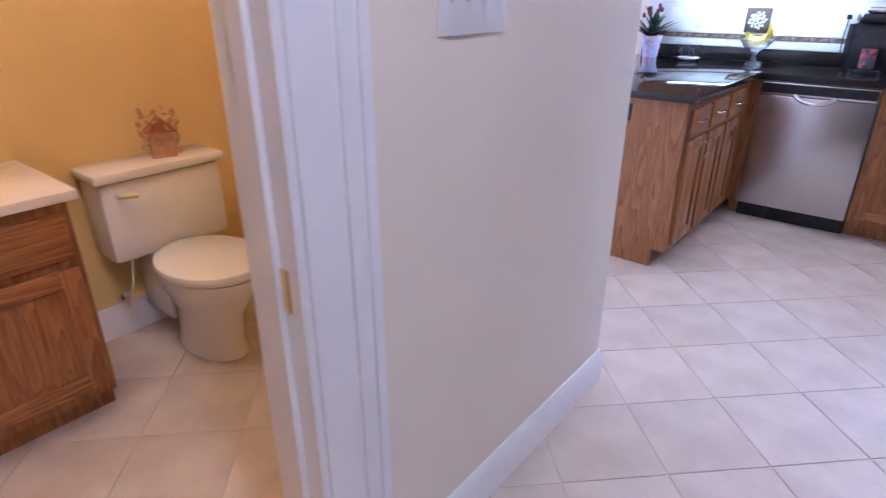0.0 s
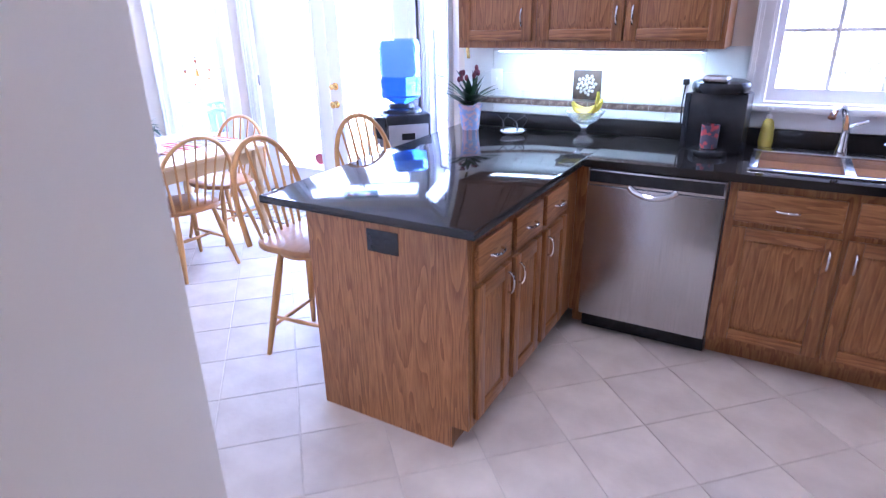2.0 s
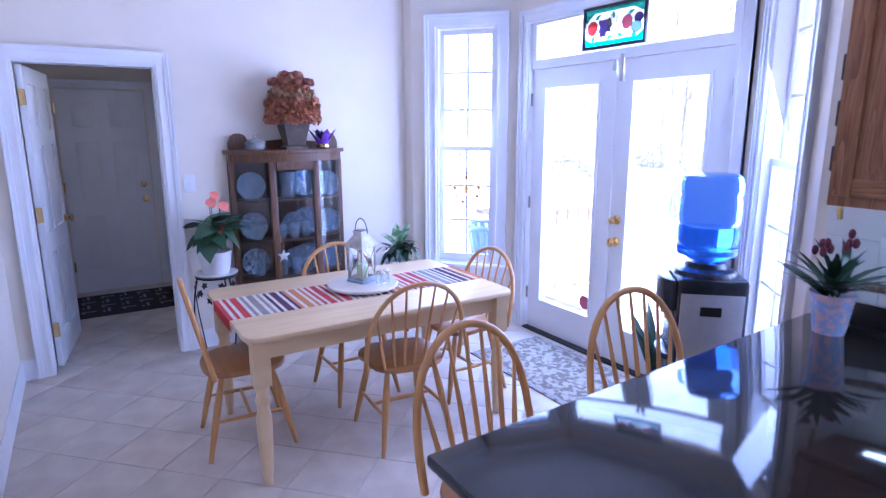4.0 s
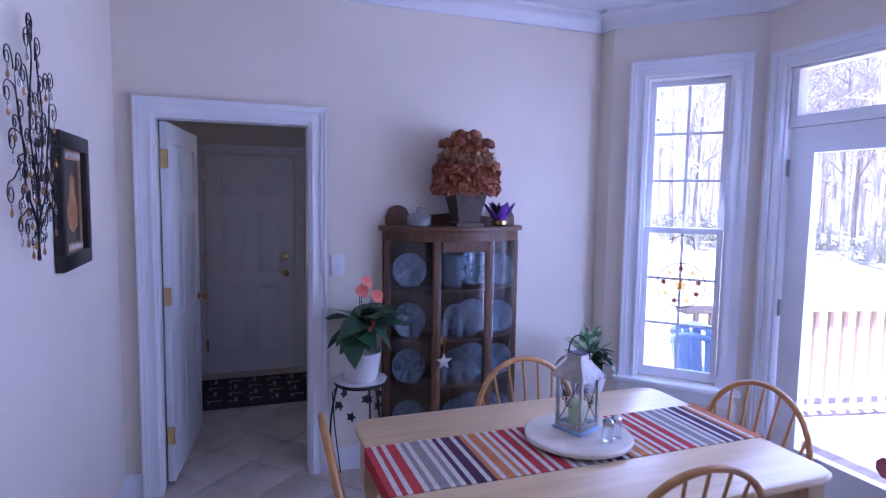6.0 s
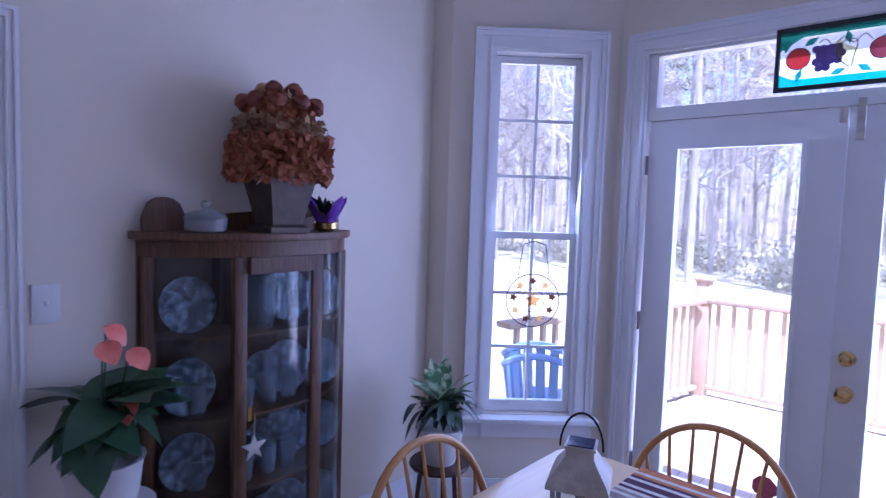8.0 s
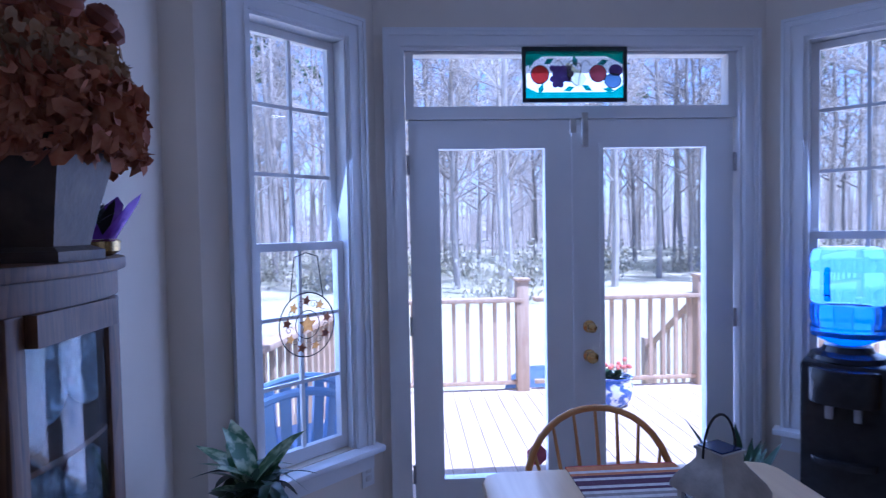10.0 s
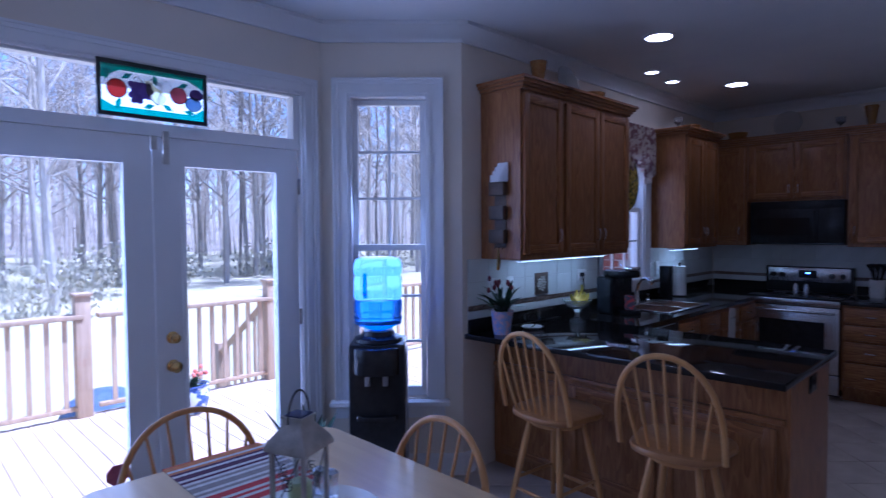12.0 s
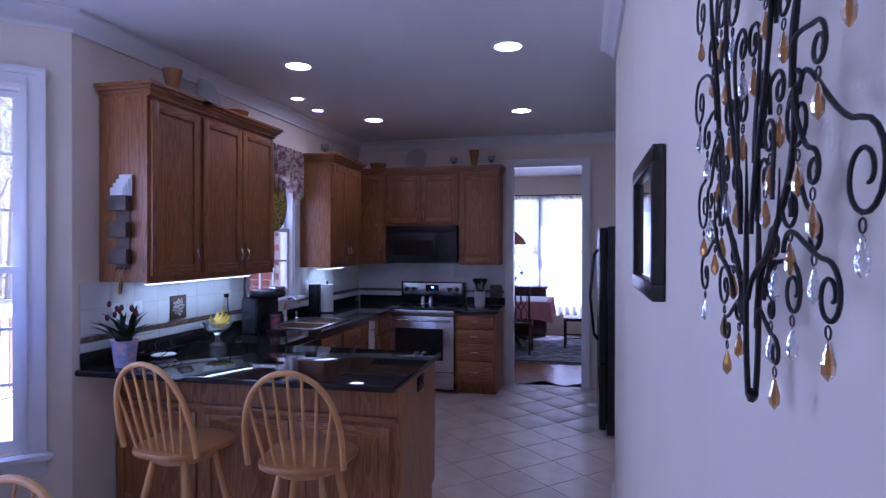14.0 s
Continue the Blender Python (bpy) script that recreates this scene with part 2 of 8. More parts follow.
WHITEGL = mat("milk_glass", (0.90, 0.93, 0.96), (0.84, 0.88, 0.92), 18, 0.25, trans=0.95)
PURPGL = mat("violet_glass", (0.10, 0.05, 0.22), (0.16, 0.08, 0.3), 18, 0.15, trans=0.3)
PINKGL = mat("pink_glass", (0.80, 0.16, 0.20), (0.7, 0.12, 0.16), 18, 0.15, trans=0.3)
PEARGL = mat("cream_glass", (0.86, 0.80, 0.45), (0.80, 0.76, 0.56), 18, 0.2, trans=0.9)
BLUEGL = mat("sky_blue_glass", (0.35, 0.55, 0.85), (0.28, 0.48, 0.8), 18, 0.15, trans=0.4)
LEAD = mat("lead_came", (0.03, 0.03, 0.03), (0.05, 0.05, 0.05), 30, 0.5, 0.5)
MATRUG = mat("black_mat", (0.020, 0.018, 0.022), (0.035, 0.03, 0.035), 60, 0.9, bump=0.4, bump_scale=200)
MATLINE = mat("grey_mat_pattern", (0.34, 0.33, 0.34), (0.26, 0.25, 0.26), 60, 0.9, bump=0.4, bump_scale=200)
RUGTEX = mat("patterned_rug", (0.34, 0.35, 0.36), (0.16, 0.18, 0.21), 7, 0.95, spread=(0.45, 0.55), bump=0.4, bump_scale=200)
DOORMAT = mat("floral_door_mat", (0.38, 0.34, 0.27), (0.17, 0.14, 0.11), 26, 0.95, spread=(0.45, 0.55), bump=0.4, bump_scale=150)
PINKCLOTH = mat("rose_tablecloth", (0.58, 0.27, 0.32), (0.52, 0.23, 0.28), 12, 0.85, bump=0.2)
WHITECLOTH = mat("white_cloth", (0.76, 0.75, 0.74), (0.70, 0.69, 0.69), 12, 0.85, bump=0.2)
MAHOG = mat("dark_mahogany", (0.045, 0.018, 0.012), (0.075, 0.03, 0.018), 6, 0.25, stretch=(4, 4, 0.5))
PAPER = mat("white_paper", (0.80, 0.80, 0.80), (0.76, 0.76, 0.77), 12, 0.7)
FRAMEBLK = mat("black_picture_frame", (0.016, 0.014, 0.013), (0.03, 0.026, 0.022), 20, 0.3)
BANANA = mat("yellow_banana", (0.78, 0.58, 0.06), (0.62, 0.55, 0.08), 9, 0.45)
VALANCE = mat("floral_valance_cloth", (0.66, 0.58, 0.50), (0.30, 0.16, 0.17), 24, 0.9, spread=(0.46, 0.58), bump=0.2)
DISCGL = mat("leaded_amber_disc", (0.62, 0.42, 0.08), (0.10, 0.12, 0.03), 36, 0.2, trans=0.3, spread=(0.42, 0.58))
LAMPGL = mat("amber_lamp_shade", (0.55, 0.16, 0.03), (0.75, 0.40, 0.10), 40, 0.3, spread=(0.4, 0.6), trans=0.3)
TEAL = mat("teal_candle_glass", (0.05, 0.36, 0.40), (0.08, 0.44, 0.48), 10, 0.1, trans=0.5)
BULB = glow("recessed_bulb", (1.0, 0.93, 0.82), 6)
STRIPGLOW = glow("under_cabinet_tube", (0.80, 1.0, 0.95), 2.5)
LED = glow("clock_digits", (0.15, 0.3, 1.0), 4)

# ---- mesh helpers ----


def box(bm, x0, x1, y0, y1, z0, z1, bevel=0.0, m=None):
    r = bmesh.ops.create_cube(bm, size=1, matrix=Matrix.Translation(((x0 + x1) / 2, (y0 + y1) / 2, (z0 + z1) / 2)) @ Matrix.Diagonal((abs(x1 - x0), abs(y1 - y0), abs(z1 - z0), 1)))
    vs = r["verts"]
    if bevel:
        es = list({e for v in vs for e in v.link_edges})
        rb = bmesh.ops.bevel(bm, geom=es, offset=bevel, segments=2, affect="EDGES", profile=0.5)
        vs = list({v for f in rb["faces"] for v in f.verts} | {v for v in vs if v.is_valid})
    if m is not None:
        bmesh.ops.transform(bm, matrix=m, verts=vs)
    return bm


def boxes(*args, bevel=0.0, m=None):
    bm = bmesh.new()
    for a in args:
        box(bm, *a, bevel=bevel, m=m)
    return bm


def lathe(profile, seg=24, m=None, bm=None):
    """Turns (radius, height) pairs round z."""
    bm = bm or bmesh.new()
    rings = []
    for r, z in profile:
        rings.append([bm.verts.new((r * math.cos(2 * math.pi * i / seg), r * math.sin(2 * math.pi * i / seg), z)) for i in range(seg)])
    for a, b in zip(rings, rings[1:]):
        for i in range(seg):
            bm.faces.new((a[i], a[(i + 1) % seg], b[(i + 1) % seg], b[i]))
    if profile[0][0] > 1e-4:
        bm.faces.new(rings[0][::-1])
    if profile[-1][0] > 1e-4:
        bm.faces.new(rings[-1])
    bmesh.ops.remove_doubles(bm, verts=[v for g in rings for v in g], dist=1e-5)
    if m is not None:
        bmesh.ops.transform(bm, matrix=m, verts=[v for g in rings for v in g if v.is_valid])
    return bm


def tube(points, r, seg=8, bm=None, closed=False):
    """A round rod along points; r is one radius or one for each point."""
    bm = bm or bmesh.new()
    pts = [Vector(p) for p in points]
    n = len(pts)
    rad = r if isinstance(r, (list, tuple)) else [r] * n
    rings = []
    up = Vector((0, 0, 1))
    side = None
    for i, p in enumerate(pts):
        if closed:
            d = (pts[(i + 1) % n] - pts[i - 1]).normalized()
        else:
            d = (pts[min(i + 1, n - 1)] - pts[max(i - 1, 0)]).normalized()
        if side is None:
            side = d.cross(up if abs(d.z) < 0.9 else Vector((1, 0, 0))).normalized()
        side = (side - d * side.dot(d)).normalized()
        u = d.cross(side)
        rings.append([bm.verts.new(p + (side * math.cos(2 * math.pi * k / seg) + u * math.sin(2 * math.pi * k / seg)) * rad[i]) for k in range(seg)])
    pairs = list(zip(rings, rings[1:])) + ([(rings[-1], rings[0])] if closed else [])
    for a, b in pairs:
        for k in range(seg):
            bm.faces.new((a[k], a[(k + 1) % seg], b[(k + 1) % seg], b[k]))
    if not closed:
        bm.faces.new(rings[0][::-1])
        bm.faces.new(rings[-1])
    return bm


def slab(outline, z0, z1, bevel=0.0):
    """A flat piece with a free outline."""
    bm = bmesh.new()
    f = bm.faces.new([bm.verts.new((x, y, z0)) for x, y in outline])
    e = bmesh.ops.extrude_face_region(bm, geom=[f])
    top = [v for v in e["geom"] if isinstance(v, bmesh.types.BMVert)]
    bmesh.ops.translate(bm, verts=top, vec=(0, 0, z1 - z0))
    if bevel:
        es = [q for q in bm.edges if abs(q.verts[0].co.z - q.verts[1].co.z) < 1e-5]
        bmesh.ops.bevel(bm, geom=es, offset=bevel, segments=2, affect="EDGES", profile=0.5)
    bmesh.ops.recalc_face_normals(bm, faces=bm.faces)
    return bm


def disc(n, rx, ry, cx=0, cy=0):
    return [(cx + rx * math.cos(2 * math.pi * i / n), cy + ry * math.sin(2 * math.pi * i / n)) for i in range(n)]


def link(name, bm, material, smooth=True):
    bmesh.ops.recalc_face_normals(bm, faces=bm.faces)
    me = bpy.data.meshes.new(name)
    bm.to_mesh(me)
    bm.free()
    if smooth:
        me.polygons.foreach_set("use_smooth", [True] * len(me.polygons))
        me.set_sharp_from_angle(angle=radians(35))
    me.materials.append(material)
    return new(name, me)


def part(name, bm, material, parent, label=""):
    ob = link(name, bm, material)
    ob.parent = parent
    return tagged(ob, label)


def thing(name, m, label, category, group=""):
    ob = new(name)
    ob.empty_display_size = 0.1
    ob.matrix_world = m
    return tagged(ob, label, category, group, "thing")


def structure(name, bm, material, label="", category=""):
    return tagged(link(name, bm, material), label, category, "", "structure")


# ---- the large structure ----
CEILING = 2.86
WX, WY = -3.43, 2.70        # china-cabinet wall, and the wall with the iron tree
SY = 5.60                    # sink wall
RX = 4.08                    # range wall
HX = 1.11                    # hall side of the powder room wall
FY = 6.21                    # french door wall

ground = structure("ground", slab([(-150, -150), (150, -150), (150, 150), (-150, 150)], -1.0, -0.62), GRASS, "dry pale winter lawn", "ground")
floor = structure("floor", boxes((-6.2, RX + 0.02, -2.0, 5.75, -0.16, -0.003), (-3.3, 0.1, 5.75, 6.33, -0.16, -0.003)), GROUT, "grout bed under beige floor tiles", "floor")
dining_floor = structure("floor_dining", boxes((RX + 0.02, 8.2, 1.2, 6.3, -0.16, 0.0)), WOODFLOOR, "glossy reddish oak strip floor", "floor")
structure("ceiling", boxes((-6.2, 8.2, -2.0, 5.75, CEILING, CEILING + 0.12), (-3.3, 0.05, 5.75, 6.33, CEILING, CEILING + 0.12)), CEIL, "smooth white ceiling", "ceiling")

T = 0.12
DY0, DY1, DZ = 2.872, 3.685, 2.06       # door opening beside the china cabinet
structure("wall_west", boxes((WX - T, WX, 2.6, DY0, 0, CEILING), (WX - T, WX, DY1, SY + T, 0, CEILING), (WX - T, WX, DY0, DY1, DZ, CEILING)), CREAM, "cream painted wall with a doorway", "wall")
structure("wall_south", boxes((WX, HX - T, WY - T, WY, 0, CEILING)), CREAM, "cream painted wall", "wall")
BY0, BY1 = 0.56, 1.44        # powder room door opening
structure("wall_hall", boxes((HX - T, HX, BY1, WY, 0, CEILING), (HX - T, HX, -2.0, BY0, 0, CEILING), (HX - T, HX, BY0, BY1, 2.05, CEILING)), CREAM, "cream hall wall beside the powder room", "wall")
structure("wall_powder_room", boxes((-0.74, -0.62, -0.4, WY - T, 0, CEILING), (-0.62, HX - T, WY - T - 0.05, WY - T - 0.002, 0, CEILING), (-0.74, HX - T, -0.5, -0.4, 0, CEILING)), YELLOW, "mustard yellow powder room wall", "wall")
structure("lining_powder_room", boxes((HX - T - 0.006, HX - T, BY1 + 0.06, WY - T - 0.06, 0, CEILING), (HX - T - 0.006, HX - T, -0.4, BY0 - 0.06, 0, CEILING)), YELLOW, "mustard yellow wall face", "wall")
structure("wall_hall_end", boxes((HX - T, 3.3, -2.12, -2.0, 0, CEILING), (3.18, 3.3, -2.0, 1.95, 0, CEILING), (3.3, 4.08, 1.83, 1.95, 0, CEILING)), CREAM, "cream hall wall", "wall")
# sink wall with its window
SX0, SX1, SZ0, SZ1 = 1.66, 2.42, 1.12, 2.36
BX0, BX1 = -3.30, -0.045     # where the bay begins and ends
structure("wall_north", boxes((BX1, SX0, SY, SY + T, 0, CEILING), (SX1, RX, SY, SY + T, 0, CEILING), (SX0, SX1, SY, SY + T, 0, SZ0), (SX0, SX1, SY, SY + T, SZ1, CEILING)), CREAM, "cream kitchen wall with a sink window", "wall")
structure("wall_north_stub", boxes((WX, BX0, SY, SY + T, 0, CEILING)), CREAM, "short cream return beside the bay", "wall")
# range wall with the dining room opening
OY0, OY1, OZ = 2.90, 3.70, 2.52
structure("wall_east", boxes((RX, RX + T, OY1, SY + T, 0, CEILING), (RX, RX + T, 1.83, OY0, 0, CEILING), (RX, RX + T, OY0, OY1, OZ, CEILING)), CREAM, "cream kitchen wall with a cased opening", "wall")
# bay: french door wall and two slanted walls
FX0, FX1 = -2.66, -0.685
LX0, LX1 = -2.50, -0.84
structure("wall_bay_middle", boxes((FX0, LX0 - 0.03, FY, FY + T, 0, CEILING), (LX1 + 0.03, FX1, FY, FY + T, 0, CEILING), (LX0 - 0.03, LX1 + 0.03, FY, FY + T, 2.42, CEILING)), CREAM, "cream bay wall round the french doors", "wall")


def slant(x0, y0, x1, y1):
    """A frame along the inner face of a wall: local x along it, local y outward."""
    d = math.atan2(y1 - y0, x1 - x0)
    return pose(x0, y0, 0, 0, 0, math.degrees(d)), math.hypot(x1 - x0, y1 - y0)


SL, LEN = slant(BX0, SY, FX0, FY)
SR, LENR = slant(FX1, FY, BX1, SY)
GW, GZ0, GZ1 = 0.50, 0.50, 2.43
WOFF = 0.022                 # the bay windows sit a little towards the doors


def bay_wall(name, m, length, off):
    c = length / 2 + off
    structure(name, boxes((0, c - GW / 2, 0, T, 0, CEILING), (c + GW / 2, length, 0, T, 0, CEILING), (c - GW / 2, c + GW / 2, 0, T, 0, GZ0), (c - GW / 2, c + GW / 2, 0, T, GZ1, CEILING), m=m), CREAM,
              "cream slanted bay wall with a tall window", "wall")


bay_wall("wall_bay_west", SL, LEN, WOFF)
bay_wall("wall_bay_east", SR, LENR, -WOFF)

# laundry hall behind the doorway
structure("wall_laundry", boxes((-5.80, -5.68, 2.3, 4.7, 0, CEILING), (-5.68, WX - T, 2.62, 2.72, 0, CEILING), (-5.68, -4.75, 4.5, 4.62, 0, CEILING), (-4.05, WX - T, 4.5, 4.62, 0, CEILING), (-4.75, -4.05, 4.5, 4.62, 0, 1.1), (-4.75, -4.05, 4.5, 4.62, 1.75, CEILING)), CREAM, "dim cream hall wall", "wall")
# dining room shell with a wide window
structure("wall_dining", boxes((8.0, 8.12, 1.2, 2.7, 0, CEILING), (8.0, 8.12, 4.6, 6.3, 0, CEILING), (8.0, 8.12, 2.7, 4.6, 0, 0.45), (8.0, 8.12, 2.7, 4.6, 2.50, CEILING),
                                (RX + T, 8.0, 1.2, 1.3, 0, CEILING), (RX + T, 8.0, 6.0, 6.1, 0, CEILING)), CREAM, "cream dining room wall", "wall")
structure("ceiling_dining", boxes((RX + T, 8.2, 5.75, 6.3, CEILING, CEILING + 0.12)), CEIL, "smooth white ceiling", "ceiling")


def profile_run(pts, prof, name, label, category, closed_ends=True):
    """Sweeps a moulding section (out, up) along a plan line whose room side lies on its right."""
    bm = bmesh.new()
    P = [Vector((x, y)) for x, y in pts]
    rings = []
    for i, p in enumerate(P):
        dirs = []
        if i:
            dirs.append((P[i] - P[i - 1]).normalized())
        if i < len(P) - 1:
            dirs.append((P[i + 1] - P[i]).normalized())
        ns = [Vector((d.y, -d.x)) for d in dirs]
        n = sum(ns, Vector((0, 0))).normalized()
        k = 1 / max(0.3, n.dot(ns[0]))
        rings.append([bm.verts.new((p.x + n.x * o * k, p.y + n.y * o * k, z)) for o, z in prof])
    for a, b in zip(rings, rings[1:]):
        for j in range(len(prof)):
            bm.faces.new((a[j], a[(j + 1) % len(prof)], b[(j + 1) % len(prof)], b[j]))
    bm.faces.new(rings[0])
    bm.faces.new(rings[-1][::-1])
    return structure(name, bm, TRIM, label, category)


CROWN = [(0.001, CEILING - 0.11), (0.018, CEILING - 0.11), (0.022, CEILING - 0.085), (0.05, CEILING - 0.055), (0.07, CEILING - 0.03), (0.09, CEILING - 0.022), (0.09, CEILING - 0.001), (0.001, CEILING - 0.001)]
BASE = [(0.001, 0.0), (0.016, 0.0), (0.016, 0.11), (0.011, 0.125), (0.007, 0.14), (0.001, 0.14)]
profile_run([(HX, -1.9), (HX, WY), (WX, WY), (WX, SY), (BX0, SY), (FX0, FY), (FX1, FY), (BX1, SY), (RX, SY), (RX, 1.96)], CROWN, "crown_trim", "white crown moulding", "trim")
profile_run([(HX, BY1 + 0.142), (HX, WY), (WX, WY), (WX, DY0 - 0.08)], BASE, "baseboard", "white painted baseboard", "trim")
profile_run([(WX, DY1 + 0.08), (WX, SY), (BX0, SY), (FX0, FY), (LX0 - 0.1, FY)], BASE, "baseboard_bay", "white painted baseboard", "trim")
profile_run([(LX1 + 0.1, FY), (FX1, FY), (BX1, SY), (BX1 + 0.1, SY)], BASE, "baseboard_bay_east", "white painted baseboard", "trim")
profile_run([(-0.62, 0.0), (-0.62, WY - T - 0.05), (HX - T, WY - T - 0.05)], BASE, "baseboard_powder_room", "white painted baseboard", "trim")


def casing(name, m, w, z0, z1, side, depth=T, sill=False, jamb=True, label="white moulded casing"):
    """Trim round an opening; local x across the opening from 0 to w, local -y into the room."""
    bm = bmesh.new()
    for o0, o1, t in ((0.0, 0.62, 0.014), (0.62, 1.0, 0.024), (0.86, 1.0, 0.032), (0.05, 0.16, 0.02)):
        lo, hi = o0 * side, o1 * side
        box(bm, -hi, -lo, -t, 0.001, z0 if not sill else z0 - 0.005, z1 + hi)
        box(bm, w + lo, w + hi, -t, 0.001, z0 if not sill else z0 - 0.005, z1 + hi)
        box(bm, -lo, w + lo, -t, 0.001, z1 + lo, z1 + hi)
    if jamb:
        box(bm, -0.001, 0.015, -0.004, depth + 0.004, z0, z1)
        box(bm, w - 0.015, w + 0.001, -0.004, depth + 0.004, z0, z1)
        box(bm, 0.015, w - 0.015, -0.004, depth + 0.004, z1 - 0.015, z1 + 0.001)
    if sill:
        box(bm, -side - 0.03, w + side + 0.03, -0.075, 0.02, z0 - 0.035, z0 - 0.005, bevel=0.006)
        box(bm, -side, w + side, -0.02, 0.001, z0 - 0.12, z0 - 0.035)
    bmesh.ops.transform(bm, matrix=m, verts=bm.verts)
    return structure(name, bm, TRIM, label, "trim")


casing("casing_laundry_door", pose(WX, DY0, 0, 0, 0, 90), DY1 - DY0, 0, DZ, 0.085)


def casing_hall():
    """Door casing on the hall side of the powder room wall, facing +x, with its stop and jamb."""
    bm = bmesh.new()
    s = 0.14
    for o0, o1, t in ((0.0, 0.6, 0.014), (0.6, 1.0, 0.024), (0.85, 1.0, 0.032)):
        lo, hi = o0 * s, o1 * s
        box(bm, HX - 0.001, HX + t, BY1 + lo, BY1 + hi, 0, 2.05 + hi)
        box(bm, HX - 0.001, HX + t, BY0 - hi, BY0 - lo, 0, 2.05 + hi)
        box(bm, HX - 0.001, HX + t, BY0 - lo, BY1 + lo, 2.05 + lo, 2.05 + hi)
    for y0, y1 in ((BY1 - 0.016, BY1 + 0.001), (BY0 - 0.001, BY0 + 0.016)):
        box(bm, HX - T - 0.02, HX + 0.004, y0, y1, 0, 2.05)
    box(bm, HX - 0.08, HX - 0.045, BY1 - 0.028, BY1 - 0.016, 0, 2.05)
    box(bm, HX - T - 0.02, HX + 0.004, BY0, BY1, 2.034, 2.051)
    for y0, y1 in ((BY1 - 0.004, BY1 + 0.085), (BY0 - 0.085, BY0 + 0.004)):
        box(bm, HX - T - 0.022, HX - T - 0.004, y0, y1, 0, 2.13)
    structure("casing_powder_room", bm, TRIM, "white moulded door casing", "trim")


casing_hall()
bm = boxes((HX - 0.045, HX - 0.025, BY1 - 0.0185, BY1 - 0.0155, 0.86, 0.94))
structure("strike_plate", bm, BRASS, "brass strike plate on the jamb", "door hardware")
casing("casing_bay_west", SL @ Matrix.Translation((LEN / 2 + WOFF - GW / 2, 0, 0)), GW, GZ0, GZ1, 0.098, sill=True)
casing("casing_bay_east", SR @ Matrix.Translation((LENR / 2 - WOFF - GW / 2, 0, 0)), GW, GZ0, GZ1, 0.098, sill=True)
casing("casing_sink_window", pose(SX0, SY, 0), SX1 - SX0, SZ0, SZ1, 0.075, sill=True)
casing("casing_french_doors", pose(LX0 - 0.03, FY, 0), LX1 - LX0 + 0.06, 0, 2.42, 0.085)
casing("casing_dining_opening", pose(RX, OY1, 0, 0, 0, -90), OY1 - OY0, 0, OZ, 0.075)
casing("casing_garage_door", pose(-5.68, 3.01, 0, 0, 0, 90), 0.80, 0, 2.02, 0.08, jamb=False)


def sash_window(name, m, w, z0, z1, rows, cols, label):
    """Double-hung window; local x across from 0 to w, y outward."""
    win = tagged(new(name), label, "window", "", "structure")
    win.matrix_world = m
    mid = (z0 + z1) / 2
    for lo, hi, y, nm in ((mid - 0.018, z1 - 0.018, 0.075, "upper_sash"), (z0 + 0.006, mid + 0.018, 0.035, "lower_sash")):
        bm = bmesh.new()
        s, bt = 0.034, (0.036 if nm == "upper_sash" else 0.06)
        a, b = 0.017, w - 0.017
        box(bm, a, a + s, y, y + 0.034, lo, hi)
        box(bm, b - s, b, y, y + 0.034, lo, hi)
        box(bm, a + s, b - s, y, y + 0.034, hi - 0.036, hi)
        box(bm, a + s, b - s, y, y + 0.034, lo, lo + bt)
        ga, gb, gl, gh = a + s, b - s, lo + bt, hi - 0.036
        for i in range(1, cols):
            x = ga + (gb - ga) * i / cols
            box(bm, x - 0.008, x + 0.008, y + 0.008, y + 0.026, gl, gh)
        for i in range(1, rows):
            z = gl + (gh - gl) * i / rows
            box(bm, ga, gb, y + 0.009, y + 0.025, z - 0.008, z + 0.008)
        sash = part(nm, bm, TRIM, win)
        p = part("pane", boxes((ga, gb, y + 0.015, y + 0.019, gl, gh)), GLASS, sash, "clear pane with white muntins")
        p.visible_shadow = False
    return win


sash_window("window_1", SL @ Matrix.Translation((LEN / 2 + WOFF - GW / 2, 0, 0)), GW, GZ0, GZ1, 3, 2, "tall white double-hung window with muntins")
sash_window("window_2", SR @ Matrix.Translation((LENR / 2 - WOFF - GW / 2, 0, 0)), GW, GZ0, GZ1, 3, 2, "tall white double-hung window with muntins")
sash_window("window_3", pose(SX0, SY, 0), SX1 - SX0, SZ0, SZ1, 2, 3, "white double-hung window over the sink")


